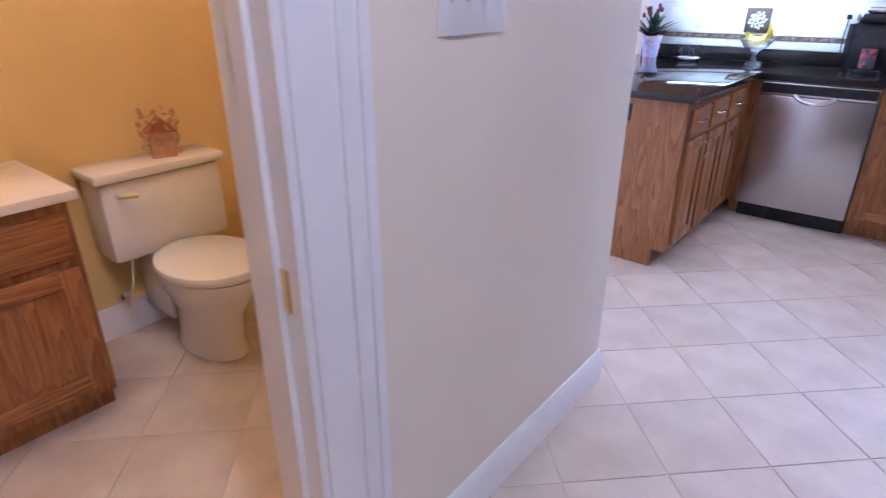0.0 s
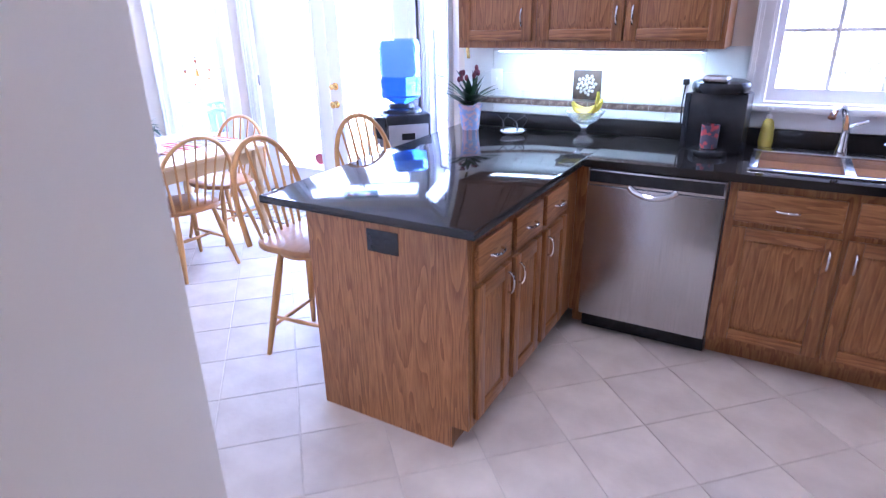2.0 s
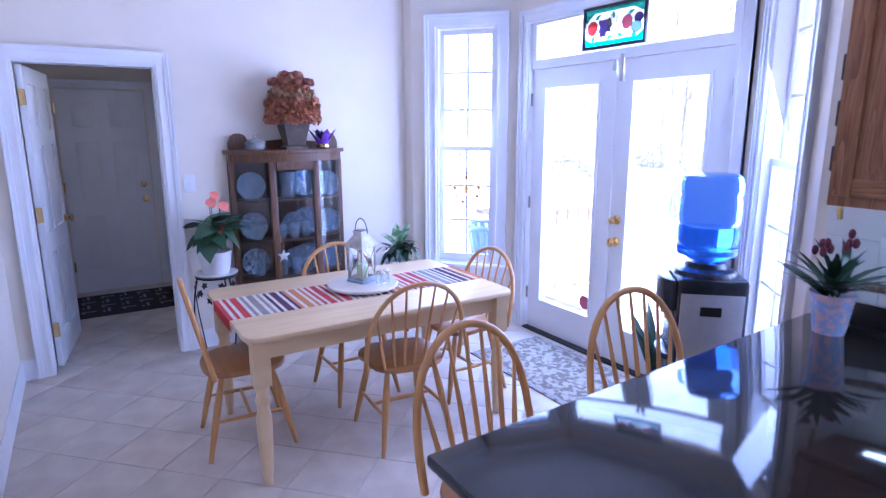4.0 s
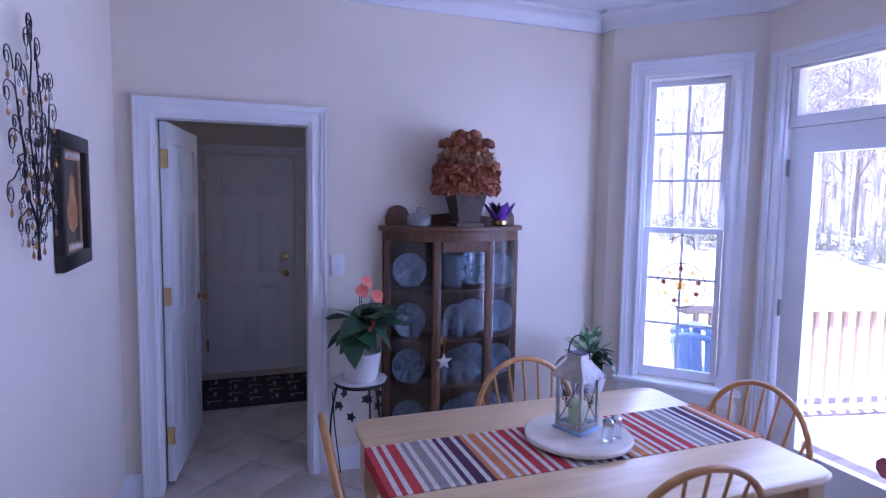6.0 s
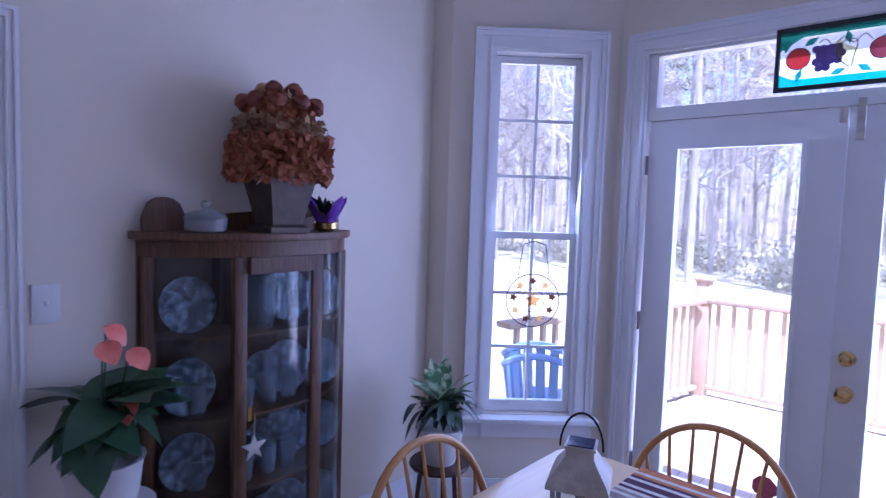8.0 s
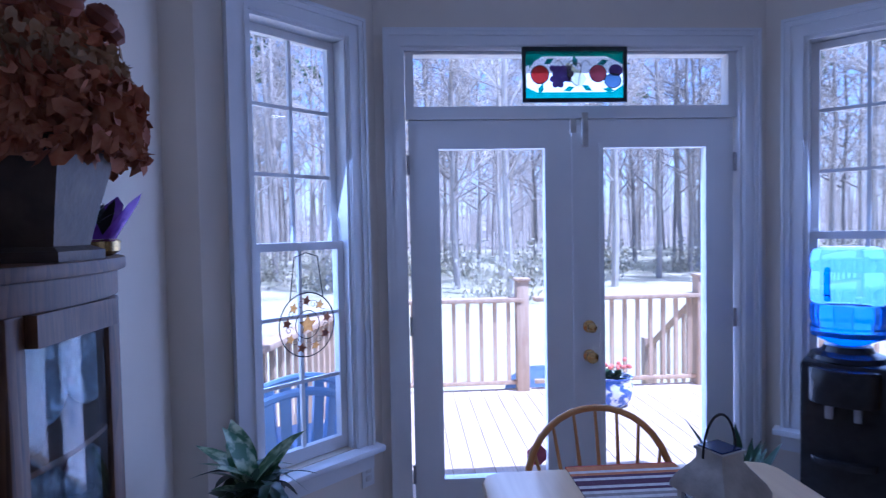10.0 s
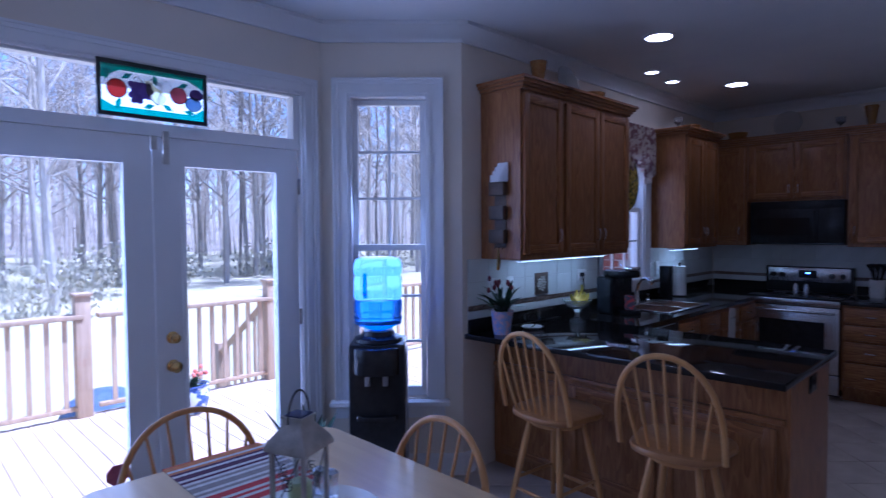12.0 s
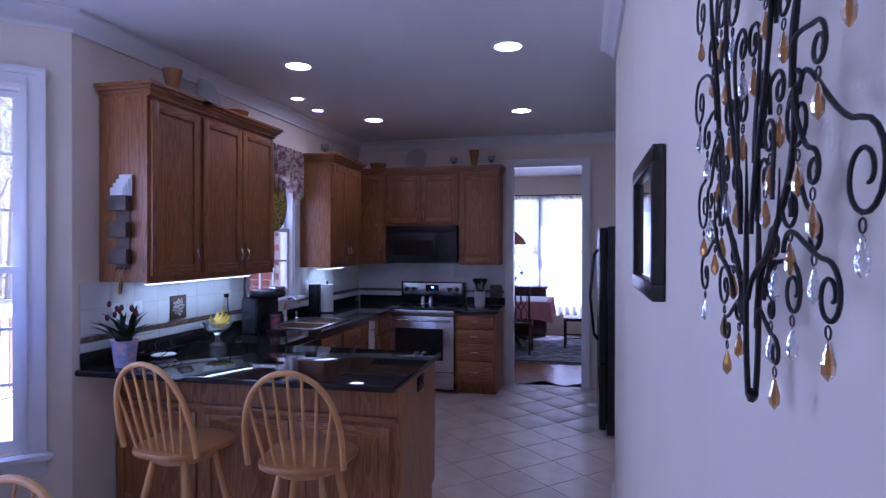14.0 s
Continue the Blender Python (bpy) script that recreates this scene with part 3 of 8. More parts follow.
def french_door(name, x0, x1, hinge_left):
    d = tagged(new(name), "white glazed french door, closed", "door", "", "structure")
    s = 0.148
    g0, g1, z0, z1 = x0 + s, x1 - s, 0.265, 1.925
    bm = boxes((x0, g0, FY + 0.03, FY + 0.075, 0.012, 2.068), (g1, x1, FY + 0.03, FY + 0.075, 0.012, 2.068), (g0, g1, FY + 0.03, FY + 0.075, 0.012, z0), (g0, g1, FY + 0.03, FY + 0.075, z1, 2.068))
    for a in ((g0 - 0.022, g0, z0 - 0.022, z1 + 0.022), (g1, g1 + 0.022, z0 - 0.022, z1 + 0.022)):
        box(bm, a[0], a[1], FY + 0.022, FY + 0.032, a[2], a[3])
    for z in (z0 - 0.022, z1):
        box(bm, g0, g1, FY + 0.022, FY + 0.032, z, z + 0.022)
    part("leaf", bm, DOORP, d)
    p = part("pane", boxes((g0, g1, FY + 0.05, FY + 0.056, z0, z1)), GLASS, d, "clear tall pane")
    p.visible_shadow = False
    hx = x0 - 0.004 if hinge_left else x1 + 0.004
    for z in (0.25, 1.0, 1.80):
        part("hinge", tube([(hx, FY + 0.022, z), (hx, FY + 0.022, z + 0.095)], 0.008), GREYPL, d, "dull metal hinge")
    return d


french_door("door_1", LX0, -1.672, True)
fd = french_door("door_2", -1.668, LX1, False)
for z, r in ((0.87, 0.030), (1.02, 0.024)):
    m = pose(-1.60, FY + 0.03, z, 90)
    part("door_knob", lathe([(0.032, 0.0), (0.032, 0.006), (0.012, 0.012), (0.012, 0.03), (r, 0.045), (r, 0.058), (0.012, 0.066), (0.0, 0.066)], 16, m), BRASS, fd, "brass knob")
part("astragal", boxes((-1.682, -1.658, FY + 0.018, FY + 0.03, 0.012, 2.06)), DOORP, fd)
part("slide_bolt", boxes((-1.63, -1.60, FY + 0.012, FY + 0.03, 1.93, 2.10), (-1.69, -1.66, FY + 0.012, FY + 0.03, 2.00, 2.07)), LANTERN, fd, "tarnished slide bolt")
part("sticker", slab(disc(8, 0.055, 0.055), -0.001, 0.001), mat("red_sticker", (0.5, 0.12, 0.16), (0.4, 0.08, 0.12), 30, 0.5), bpy.data.objects["door_1"], "small red octagonal sticker").matrix_world = pose(-1.875, FY + 0.046, 0.36, 90, 22.5, 0)

bm = boxes((LX0 - 0.012, LX1 + 0.012, FY + 0.02, FY + 0.09, 2.072, 2.135), (LX0 - 0.012, LX0 + 0.03, FY + 0.02, FY + 0.09, 2.135, 2.402), (LX1 - 0.03, LX1 + 0.012, FY + 0.02, FY + 0.09, 2.135, 2.402), (LX0 + 0.03, LX1 - 0.03, FY + 0.02, FY + 0.09, 2.39, 2.402))
transom = tagged(new("window_4"), "white transom light above the french doors", "window", "", "structure")
part("window_frame", bm, TRIM, transom)
part("pane", boxes((LX0 + 0.03, LX1 - 0.03, FY + 0.05, FY + 0.055, 2.135, 2.39)), GLASS, transom).visible_shadow = False
structure("threshold", boxes((LX0, LX1, FY - 0.03, FY + 0.13, -0.007, 0.011)), LEAD, "dark metal door threshold", "threshold")


def panel_door(name, m, w, h, label, knob_x, knobs=((0.95, 0.028),), hinge=True):
    """Six-panel door; local x from 0 to w, front at local -y, 4 cm thick."""
    d = tagged(new(name), label, "door", "", "structure")
    d.matrix_world = m
    t = 0.036
    st, mu = 0.11, 0.09
    pw = (w - 2 * st - mu) / 2
    rows = ((0.20, 0.80), (0.93, 1.52), (1.63, h - 0.11))
    bm = boxes((0, w, 0.012, t - 0.012, 0, h))
    for side in (0, 1):
        y0, y1 = (0.0, 0.012) if side == 0 else (t - 0.012, t)
        for a in ((0, st, 0, h), (w - st, w, 0, h), (st + pw, st + pw + mu, 0, h)):
            box(bm, a[0], a[1], y0, y1, a[2], a[3])
        zs = [0] + [z for r in rows for z in r] + [h]
        for i in range(0, len(zs), 2):
            for x in (st, st + pw + mu):
                box(bm, x, x + pw, y0, y1, zs[i], zs[i + 1])
    part("leaf", bm, DOORP, d)
    for z0, z1 in rows:
        for x in (st, st + pw + mu):
            for y0, y1 in ((0.004, 0.0125), (t - 0.0125, t - 0.004)):
                part("panel", boxes((x + 0.022, x + pw - 0.022, y0, y1, z0 + 0.022, z1 - 0.022), bevel=0.004), DOORP, d)
    for z, r in knobs:
        part("door_knob", lathe([(0.03, 0), (0.03, 0.006), (0.011, 0.012), (0.011, 0.03), (r, 0.044), (r, 0.056), (0.0, 0.064)], 16, pose(knob_x, 0, z, 90)), BRASS, d, "brass knob")
    if hinge:
        for z in (0.22, 1.02, 1.78):
            part("hinge", boxes((-0.012, 0.004, -0.004, 0.03, z, z + 0.10)), BRASS, d, "brass hinge")
    return d


panel_door("door_3", pose(-5.66, 3.03, 0.005, 0, 0, 90), 0.76, 2.0, "white six-panel garage door, closed", 0.69, ((0.92, 0.028), (1.07, 0.024)))
panel_door("door_4", pose(WX - T - 0.012, DY0 + 0.058, 0.008, 0, 0, 172), 0.785, 2.03, "white six-panel door, swung open into the hall", 0.725)

# ---- kitchen ----
CT = 0.91


def raised_panel(name, w, h, parent, t=0.02, rail=0.055):
    """A raised-panel front; local x 0..w, z 0..h, front at y = -t: a fielded panel held by stiles and rails."""
    bm = boxes((rail - 0.004, w - rail + 0.004, -0.008, 0, rail - 0.004, h - rail + 0.004))
    x0, x1, z0, z1 = rail + 0.010, w - rail - 0.010, rail + 0.010, h - rail - 0.010
    rings = [[bm.verts.new((x, y, z)) for x, z in ((x0 + o, z0 + o), (x1 - o, z0 + o), (x1 - o, z1 - o), (x0 + o, z1 - o))] for o, y in ((0, -0.0079), (0, -0.0095), (0.030, -t + 0.002))]
    for a, b in zip(rings, rings[1:]):
        for k in range(4):
            bm.faces.new((a[k], a[(k + 1) % 4], b[(k + 1) % 4], b[k]))
    bm.faces.new(rings[-1])
    front = part(name, bm, OAK, parent)
    for x in (0, w - rail):
        part("stile", boxes((x, x + rail, -t, 0, 0, h), bevel=0.003), OAK, front)
    for z in (0, h - rail):
        part("rail", boxes((rail, w - rail, -t + 0.0004, 0, z, z + rail), bevel=0.003), OAKX, front)
    return front


def pull(vertical=True, length=0.085):
    """A bowed bar pull standing off its front; centre at the origin, out along -y."""
    n = 9
    pts = []
    for i in range(n):
        a = math.pi * i / (n - 1)
        s, o = -math.cos(a) * length / 2, -math.sin(a) ** 0.6 * 0.026
        pts.append((0, o, s) if vertical else (s, o, 0))
    return tube(pts, 0.0055, 8)


def unit(name, m, w, d, z0, z1, fronts, label, body_mat=None, kick=0.0, category="cabinet", face=True):
    """A cabinet unit: local x along its front from 0 to w, front face at y = 0, body behind at +y.
    fronts: (x, z, width, height, kind, pull_x, pull_z, pull_vertical)."""
    c = thing(name, m, label, category)
    bm = boxes((0.0008, w - 0.0008, 0.0, d, z0 + kick, z1))
    if kick:
        box(bm, 0.0008, w - 0.0008, 0.075, d, z0, z0 + kick)
    part("body", bm, body_mat or OAK, c)
    for x, z, fw, fh, kind, px, pz, pv in fronts:
        if kind == "door":
            f = raised_panel("door", fw, fh, c)
        else:
            f = part("drawer_front", boxes((0, fw, -0.02, 0, 0, fh), bevel=0.006), OAKX, c)
        f.matrix_local = Matrix.Translation((x, -0.001, z))
        if px is not None:
            h = part("handle", pull(pv), CHROME, f, "polished bow pull")
            h.matrix_local = Matrix.Translation((px - x, -0.019, pz - z))
    return c


def base_fronts(w, doors=1, hinge="l"):
    g = 0.022
    out = [(g, 0.70, w - 2 * g, 0.135, "drawer", w / 2, 0.767, False)]
    if doors == 1:
        px = w - g - 0.03 if hinge == "l" else g + 0.03
        out.append((g, 0.13, w - 2 * g, 0.545, "door", px, 0.60, True))
    else:
        dw = (w - 2 * g - 0.008) / 2
        out.append((g, 0.13, dw, 0.545, "door", g + dw - 0.03, 0.60, True))
        out.append((g + dw + 0.008, 0.13, dw, 0.545, "door", g + dw + 0.038, 0.60, True))
    return out


FRONT = 4.955      # face of the cabinets under the sink wall
PX0, PX1 = 0.26, 0.955   # peninsula body
PY0 = 3.815
# peninsula: three units whose fronts face the kitchen (+x)
pw = (4.93 - PY0 - 0.15) / 3
for i in range(3):
    unit("base_cabinet", pose(PX1, PY0 + 0.02 + i * pw, 0, 0, 0, 90), pw, 0.56, 0, 0.872, base_fronts(pw, 1, "r" if i else "l"), "oak base cabinet with one drawer and raised-panel door", kick=0.10)
end = thing("breakfast_bar", pose(0, 0, 0), "oak veneer end panel and back of the peninsula", "cabinet panel")
part("end_panel", boxes((PX0, PX1, PY0, PY0 + 0.018, 0.10, 0.872), (PX0, PX1 - 0.07, PY0, PY0 + 0.018, 0, 0.10)), OAK, end)
part("back_panel", boxes((PX0, PX0 + 0.018, PY0 + 0.0185, SY - 0.01, 0, 0.872)), OAK, end)
part("corner_filler", boxes((PX1 - 0.05, PX1, PY0 + 0.022 + 3 * pw, FRONT, 0.1, 0.872)), OAK, end)
for i in range(3):
    y0 = PY0 + 0.06 + i * 0.585
    p = raised_panel("back_frame", 0.54, 0.56, end, 0.016)
    p.matrix_local = pose(PX0 - 0.0005, y0 + 0.54, 0.08, 0, 0, -90)
part("ledge", boxes((PX0 - 0.03, PX0 + 0.0, PY0 + 0.02, SY - 0.02, 0.665, 0.695), bevel=0.006), OAKY, end)
socket = thing("counter_socket", pose(0.615, PY0, 0.80), "black socket plate on the oak end panel", "socket")
part("plate", boxes((-0.068, 0.068, -0.006, -0.0005, -0.043, 0.043), bevel=0.002), BLACK, socket)
for s in (-1, 1):
    part("receptacle", boxes((s * 0.03 - 0.02, s * 0.03 + 0.02, -0.009, -0.006, -0.015, 0.015), bevel=0.002), BLACK, socket)

# sink run: dishwasher, sink base, drawers, corner
unit("filler_cabinet", pose(PX1 + 0.0, FRONT, 0), 0.055, 0.6, 0, 0.872, [], "narrow oak filler beside the dishwasher", kick=0.10)
dw = thing("dishwasher", pose(1.014, FRONT, 0), "stainless dishwasher with a pocket handle", "dishwasher")
part("body", boxes((0.002, 0.608, 0.02, 0.58, 0.1, 0.868)), GREYPL, dw)
part("door", boxes((0.004, 0.606, -0.035, 0.018, 0.105, 0.79), bevel=0.006), STEEL, dw)
panel = part("control_panel", boxes((0.004, 0.606, -0.035, 0.018, 0.792, 0.866), bevel=0.005), STEEL, dw)
part("control_strip", boxes((0.014, 0.596, -0.037, -0.0345, 0.806, 0.858)), BLACK, panel, "dark grey button strip")
part("handle", tube([(0.20 + 0.021 * i, -0.038 - 0.016 * math.sin(math.pi * i / 10), 0.80 - 0.038 * math.sin(math.pi * i / 10) ** 0.6) for i in range(11)], 0.013, 10), CHROME, dw, "bright pocket handle")
part("toe_kick", boxes((0.004, 0.606, 0.045, 0.06, 0.0, 0.104)), BLACK, dw)
unit("sink_cabinet", pose(1.626, FRONT, 0), 0.90, 0.60, 0, 0.872,
     [(0.035, 0.70, 0.395, 0.135, "drawer", 0.232, 0.767, False), (0.47, 0.70, 0.395, 0.135, "drawer", 0.667, 0.767, False),
      (0.035, 0.13, 0.405, 0.545, "door", 0.405, 0.585, True), (0.46, 0.13, 0.405, 0.545, "door", 0.497, 0.585, True)], "oak sink base cabinet with two raised-panel doors", kick=0.10)
unit("base_cabinet", pose(2.528, FRONT, 0), 0.46, 0.60, 0, 0.872, base_fronts(0.46), "oak base cabinet with one drawer", kick=0.10)
unit("corner_cabinet", pose(2.99, FRONT, 0), 0.46, 0.60, 0, 0.872, base_fronts(0.46), "oak corner base cabinet", kick=0.10)
# range run, fronts face -x
RF = 3.46
unit("drawer_cabinet", pose(RF, 4.24, 0, 0, 0, -90), 0.44, 0.60, 0, 0.872,
     [(0.025, z, 0.39, h, "drawer", 0.22, z + h / 2, False) for z, h in ((0.715, 0.135), (0.565, 0.13), (0.38, 0.165), (0.14, 0.22))], "oak four-drawer base cabinet beside the range", kick=0.10)


def counter(name, outline, label):
    return tagged(link(name, slab(outline, CT - 0.036, CT, 0.008), STONE), label, "worktop", "", "thing")


SK = (1.70, 2.40, 5.03, 5.50)    # sink cut-out
counter("peninsula_worktop", [(0.05, 3.785), (0.995, 3.785), (0.995, 4.915), (0.995, SY - 0.002), (-0.03, SY - 0.002)], "glossy black-brown quartz peninsula worktop")
top = thing("sink_worktop", pose(0, 0, 0), "glossy black-brown quartz worktop round the sink", "worktop")
for x0, x1, y0, y1 in ((0.997, SK[0], 4.915, SY - 0.002), (SK[1], RX - 0.002, 4.915, SY - 0.002), (SK[0], SK[1], 4.915, SK[2]), (SK[0], SK[1], SK[3], SY - 0.002)):
    part("slab", boxes((x0, x1, y0, y1, CT - 0.036, CT)), STONE, top)
for x0, x1 in ((0.0, 1.60), (1.60, RX - 0.03)):
    part("upstand", boxes((x0, x1, SY - 0.022, SY - 0.001, CT + 0.0005, CT + 0.085), bevel=0.003), STONE, top)
top2 = thing("range_worktop", pose(0, 0, 0), "glossy black-brown quartz worktop beside the range", "worktop")
part("slab", boxes((3.42, RX - 0.002, 3.78, 4.235, CT - 0.036, CT), bevel=0.006), STONE, top2)
for y0, y1 in ((3.78, 4.235), (5.03, SY - 0.03)):
    part("upstand", boxes((RX - 0.022, RX - 0.001, y0, y1, CT + 0.0005, CT + 0.085)), STONE, top2)

sink = thing("sink", pose(0, 0, 0), "double-bowl stainless steel sink", "sink")
for x0, x1 in ((SK[0] + 0.004, 2.04), (2.06, SK[1] - 0.004)):
    y0, y1 = SK[2] + 0.004, SK[3] - 0.085
    part("basin", boxes((x0, x0 + 0.006, y0, y1, 0.72, CT), (x1 - 0.006, x1, y0, y1, 0.72, CT), (x0 + 0.006, x1 - 0.006, y0, y0 + 0.006, 0.72, CT), (x0 + 0.006, x1 - 0.006, y1 - 0.006, y1, 0.72, CT), (x0, x1, y0, y1, 0.712, 0.72)), SINKSTEEL, sink)
part("rim", boxes((SK[0] - 0.025, SK[1] + 0.025, SK[2] - 0.03, SK[2] + 0.012, CT + 0.001, CT + 0.009), (SK[0] - 0.025, SK[1] + 0.025, SK[3] - 0.09, SK[3] + 0.02, CT + 0.001, CT + 0.009),
                  (SK[0] - 0.025, SK[0] + 0.012, SK[2] + 0.012, SK[3] - 0.09, CT + 0.001, CT + 0.009), (SK[1] - 0.012, SK[1] + 0.025, SK[2] + 0.012, SK[3] - 0.09, CT + 0.001, CT + 0.009), (2.03, 2.07, SK[2] + 0.012, SK[3] - 0.09, CT + 0.001, CT + 0.007), bevel=0.003), SINKSTEEL, sink)
for x in (1.87, 2.23):
    part("drain", lathe([(0.0, 0.721), (0.04, 0.721), (0.045, 0.724), (0.045, 0.7205)], 16, pose(x, 5.22, 0)), CHROME, sink)
tap = thing("faucet", pose(2.03, 5.47, CT + 0.009), "chrome gooseneck kitchen faucet", "faucet")
part("base", lathe([(0.028, 0), (0.028, 0.02), (0.02, 0.05), (0.018, 0.11), (0.0, 0.115)], 16), CHROME, tap)
part("spout", tube([(0, 0, 0.10), (-0.01, -0.02, 0.17), (-0.03, -0.06, 0.215), (-0.05, -0.11, 0.225), (-0.07, -0.16, 0.205), (-0.075, -0.175, 0.185)], [0.015, 0.014, 0.013, 0.014, 0.017, 0.017], 10), CHROME, tap)
part("lever", tube([(0, 0, 0.11), (0.02, 0.01, 0.13), (0.08, 0.02, 0.15)], 0.007), CHROME, tap)
sp = thing("side_sprayer", pose(2.24, 5.47, CT + 0.009), "chrome soap pump beside the sink", "soap pump")
part("stem", lathe([(0.02, 0), (0.02, 0.01), (0.009, 0.02), (0.009, 0.06), (0.0, 0.062)], 12), CHROME, sp)
part("nozzle", tube([(0, 0, 0.055), (-0.03, -0.02, 0.066), (-0.06, -0.03, 0.058)], 0.006), CHROME, sp)

# wall cabinets
UZ0, UZ1 = 1.385, 2.44


def crown_box(w, d, z, parent):
    prof = ((0.0, 0.0, 0.018), (0.012, 0.018, 0.036), (0.03, 0.036, 0.055), (0.045, 0.055, 0.072))
    bm = bmesh.new()
    for o, a, b in prof:
        box(bm, -o, w + o, -o - 0.02, d - 0.004, z + a, z + b)
    part("crown", bm, OAKX, parent)


up = unit("wall_cabinet", pose(0.135, 5.275, 0), 0.455, SY - 5.277, UZ0, UZ1, [(0.02, UZ0 + 0.035, 0.415, UZ1 - UZ0 - 0.06, "door", 0.385, UZ0 + 0.15, True)], "tall oak wall cabinet with a raised-panel door")
crown_box(0.452, SY - 5.277, UZ1, up)
up = unit("wall_cabinet", pose(0.592, 5.275, 0), 0.90, SY - 5.277, UZ0, UZ1, [(0.02, UZ0 + 0.035, 0.425, UZ1 - UZ0 - 0.06, "door", 0.415, UZ0 + 0.15, True), (0.455, UZ0 + 0.035, 0.425, UZ1 - UZ0 - 0.06, "door", 0.49, UZ0 + 0.15, True)], "tall two-door oak wall cabinet")
crown_box(0.90, SY - 5.277, UZ1, up)
up = unit("wall_cabinet", pose(2.56, 5.275, 0), 0.76, SY - 5.277, UZ0, UZ1 - 0.02, [(0.02, UZ0 + 0.035, 0.35, UZ1 - UZ0 - 0.08, "door", 0.34, UZ0 + 0.15, True), (0.385, UZ0 + 0.035, 0.35, UZ1 - UZ0 - 0.08, "door", 0.415, UZ0 + 0.15, True)], "two-door oak wall cabinet beside the window")
crown_box(0.755, SY - 5.277, UZ1 - 0.02, up)
UF = 3.76
up = unit("wall_cabinet", pose(UF, 5.59, 0, 0, 0, -90), 0.455, RX - UF - 0.002, UZ0, UZ1 - 0.02, [(0.06, UZ0 + 0.035, 0.37, UZ1 - UZ0 - 0.08, "door", 0.39, UZ0 + 0.15, True)], "oak wall cabinet in the corner")
crown_box(0.45, RX - UF - 0.002, UZ1 - 0.02, up)
up = unit("wall_cabinet", pose(UF, 5.13, 0, 0, 0, -90), 0.86, RX - UF - 0.002, 1.83, UZ1 - 0.02, [(0.02, 1.855, 0.40, 0.54, "door", 0.385, 1.95, True), (0.435, 1.855, 0.40, 0.54, "door", 0.465, 1.95, True)], "short two-door oak cabinet above the microwave")
crown_box(0.855, RX - UF - 0.002, UZ1 - 0.02, up)
up = unit("wall_cabinet", pose(UF, 4.265, 0, 0, 0, -90), 0.455, RX - UF - 0.002, UZ0, UZ1 - 0.02, [(0.025, UZ0 + 0.035, 0.40, UZ1 - UZ0 - 0.08, "door", 0.06, UZ0 + 0.15, True)], "oak wall cabinet beside the doorway")
crown_box(0.455, RX - UF - 0.002, UZ1 - 0.02, up)

mw = thing("microwave", pose(3.70, 5.085, 0, 0, 0, -90), "black over-the-range microwave below the oak cabinets", "microwave")
part("body", boxes((0.002, 0.81, 0.02, 0.37, 1.40, 1.826)), BLACK, mw)
d = part("door", boxes((0.002, 0.60, 0.0, 0.019, 1.42, 1.75), bevel=0.004), BLACK, mw)
part("window", boxes((0.07, 0.53, -0.002, -0.0003, 1.49, 1.66)), mat("dark_oven_glass", (0.012, 0.012, 0.014), (0.016, 0.016, 0.018), 9, 0.06), d)
part("handle", tube([(0.575, 0, 1.46), (0.575, -0.03, 1.48), (0.575, -0.03, 1.70), (0.575, 0, 1.72)], 0.009), BLACK, d)
part("keypad", boxes((0.603, 0.81, 0.0, 0.019, 1.42, 1.75), bevel=0.004), BLACK, mw)
part("vent", boxes((0.002, 0.81, 0.0, 0.019, 1.753, 1.824), bevel=0.003), BLACK, mw)

rg = thing("range", pose(3.43, 5.02, 0, 0, 0, -90), "stainless electric range with a black glass cooktop", "stove")
part("body", boxes((0.003, 0.775, 0.03, 0.63, 0.03, 0.90)), BLACK, rg)
part("cooktop", boxes((0.001, 0.777, 0.0, 0.60, 0.901, 0.918), bevel=0.004), mat("black_ceramic_glass", (0.012, 0.012, 0.013), (0.018, 0.018, 0.02), 9, 0.05), rg)
d = part("oven_door", boxes((0.004, 0.774, -0.015, 0.028, 0.235, 0.835), bevel=0.006), STEEL, rg)
part("oven_window", boxes((0.12, 0.66, -0.018, -0.0155, 0.36, 0.70)), BLACK, d)
part("handle", tube([(0.05, -0.015, 0.785), (0.05, -0.05, 0.79), (0.73, -0.05, 0.79), (0.73, -0.015, 0.785)], 0.011), STEEL, d, "brushed bar handle")
part("trim_strip", boxes((0.004, 0.774, -0.01, 0.028, 0.84, 0.90), bevel=0.004), STEEL, rg)
part("drawer", boxes((0.004, 0.774, -0.012, 0.028, 0.05, 0.228), bevel=0.005), STEEL, rg)
bp = part("back_panel", boxes((0.004, 0.774, 0.56, 0.63, 0.919, 1.17), bevel=0.006), BLACK, rg)
part("control_face", boxes((0.03, 0.75, 0.552, 0.559, 1.02, 1.16), bevel=0.003), STEEL, bp)
part("display", boxes((0.31, 0.47, 0.549, 0.5515, 1.06, 1.135)), BLACK, bp)
part("clock_digits", boxes((0.375, 0.41, 0.5475, 0.5488, 1.10, 1.115)), LED, bp)
for x in (0.08, 0.16, 0.60, 0.69):
    part("dial", lathe([(0.026, 0), (0.024, 0.02), (0.0, 0.022)], 14, pose(x, 0.552, 1.085, 90)), BLACK, bp)
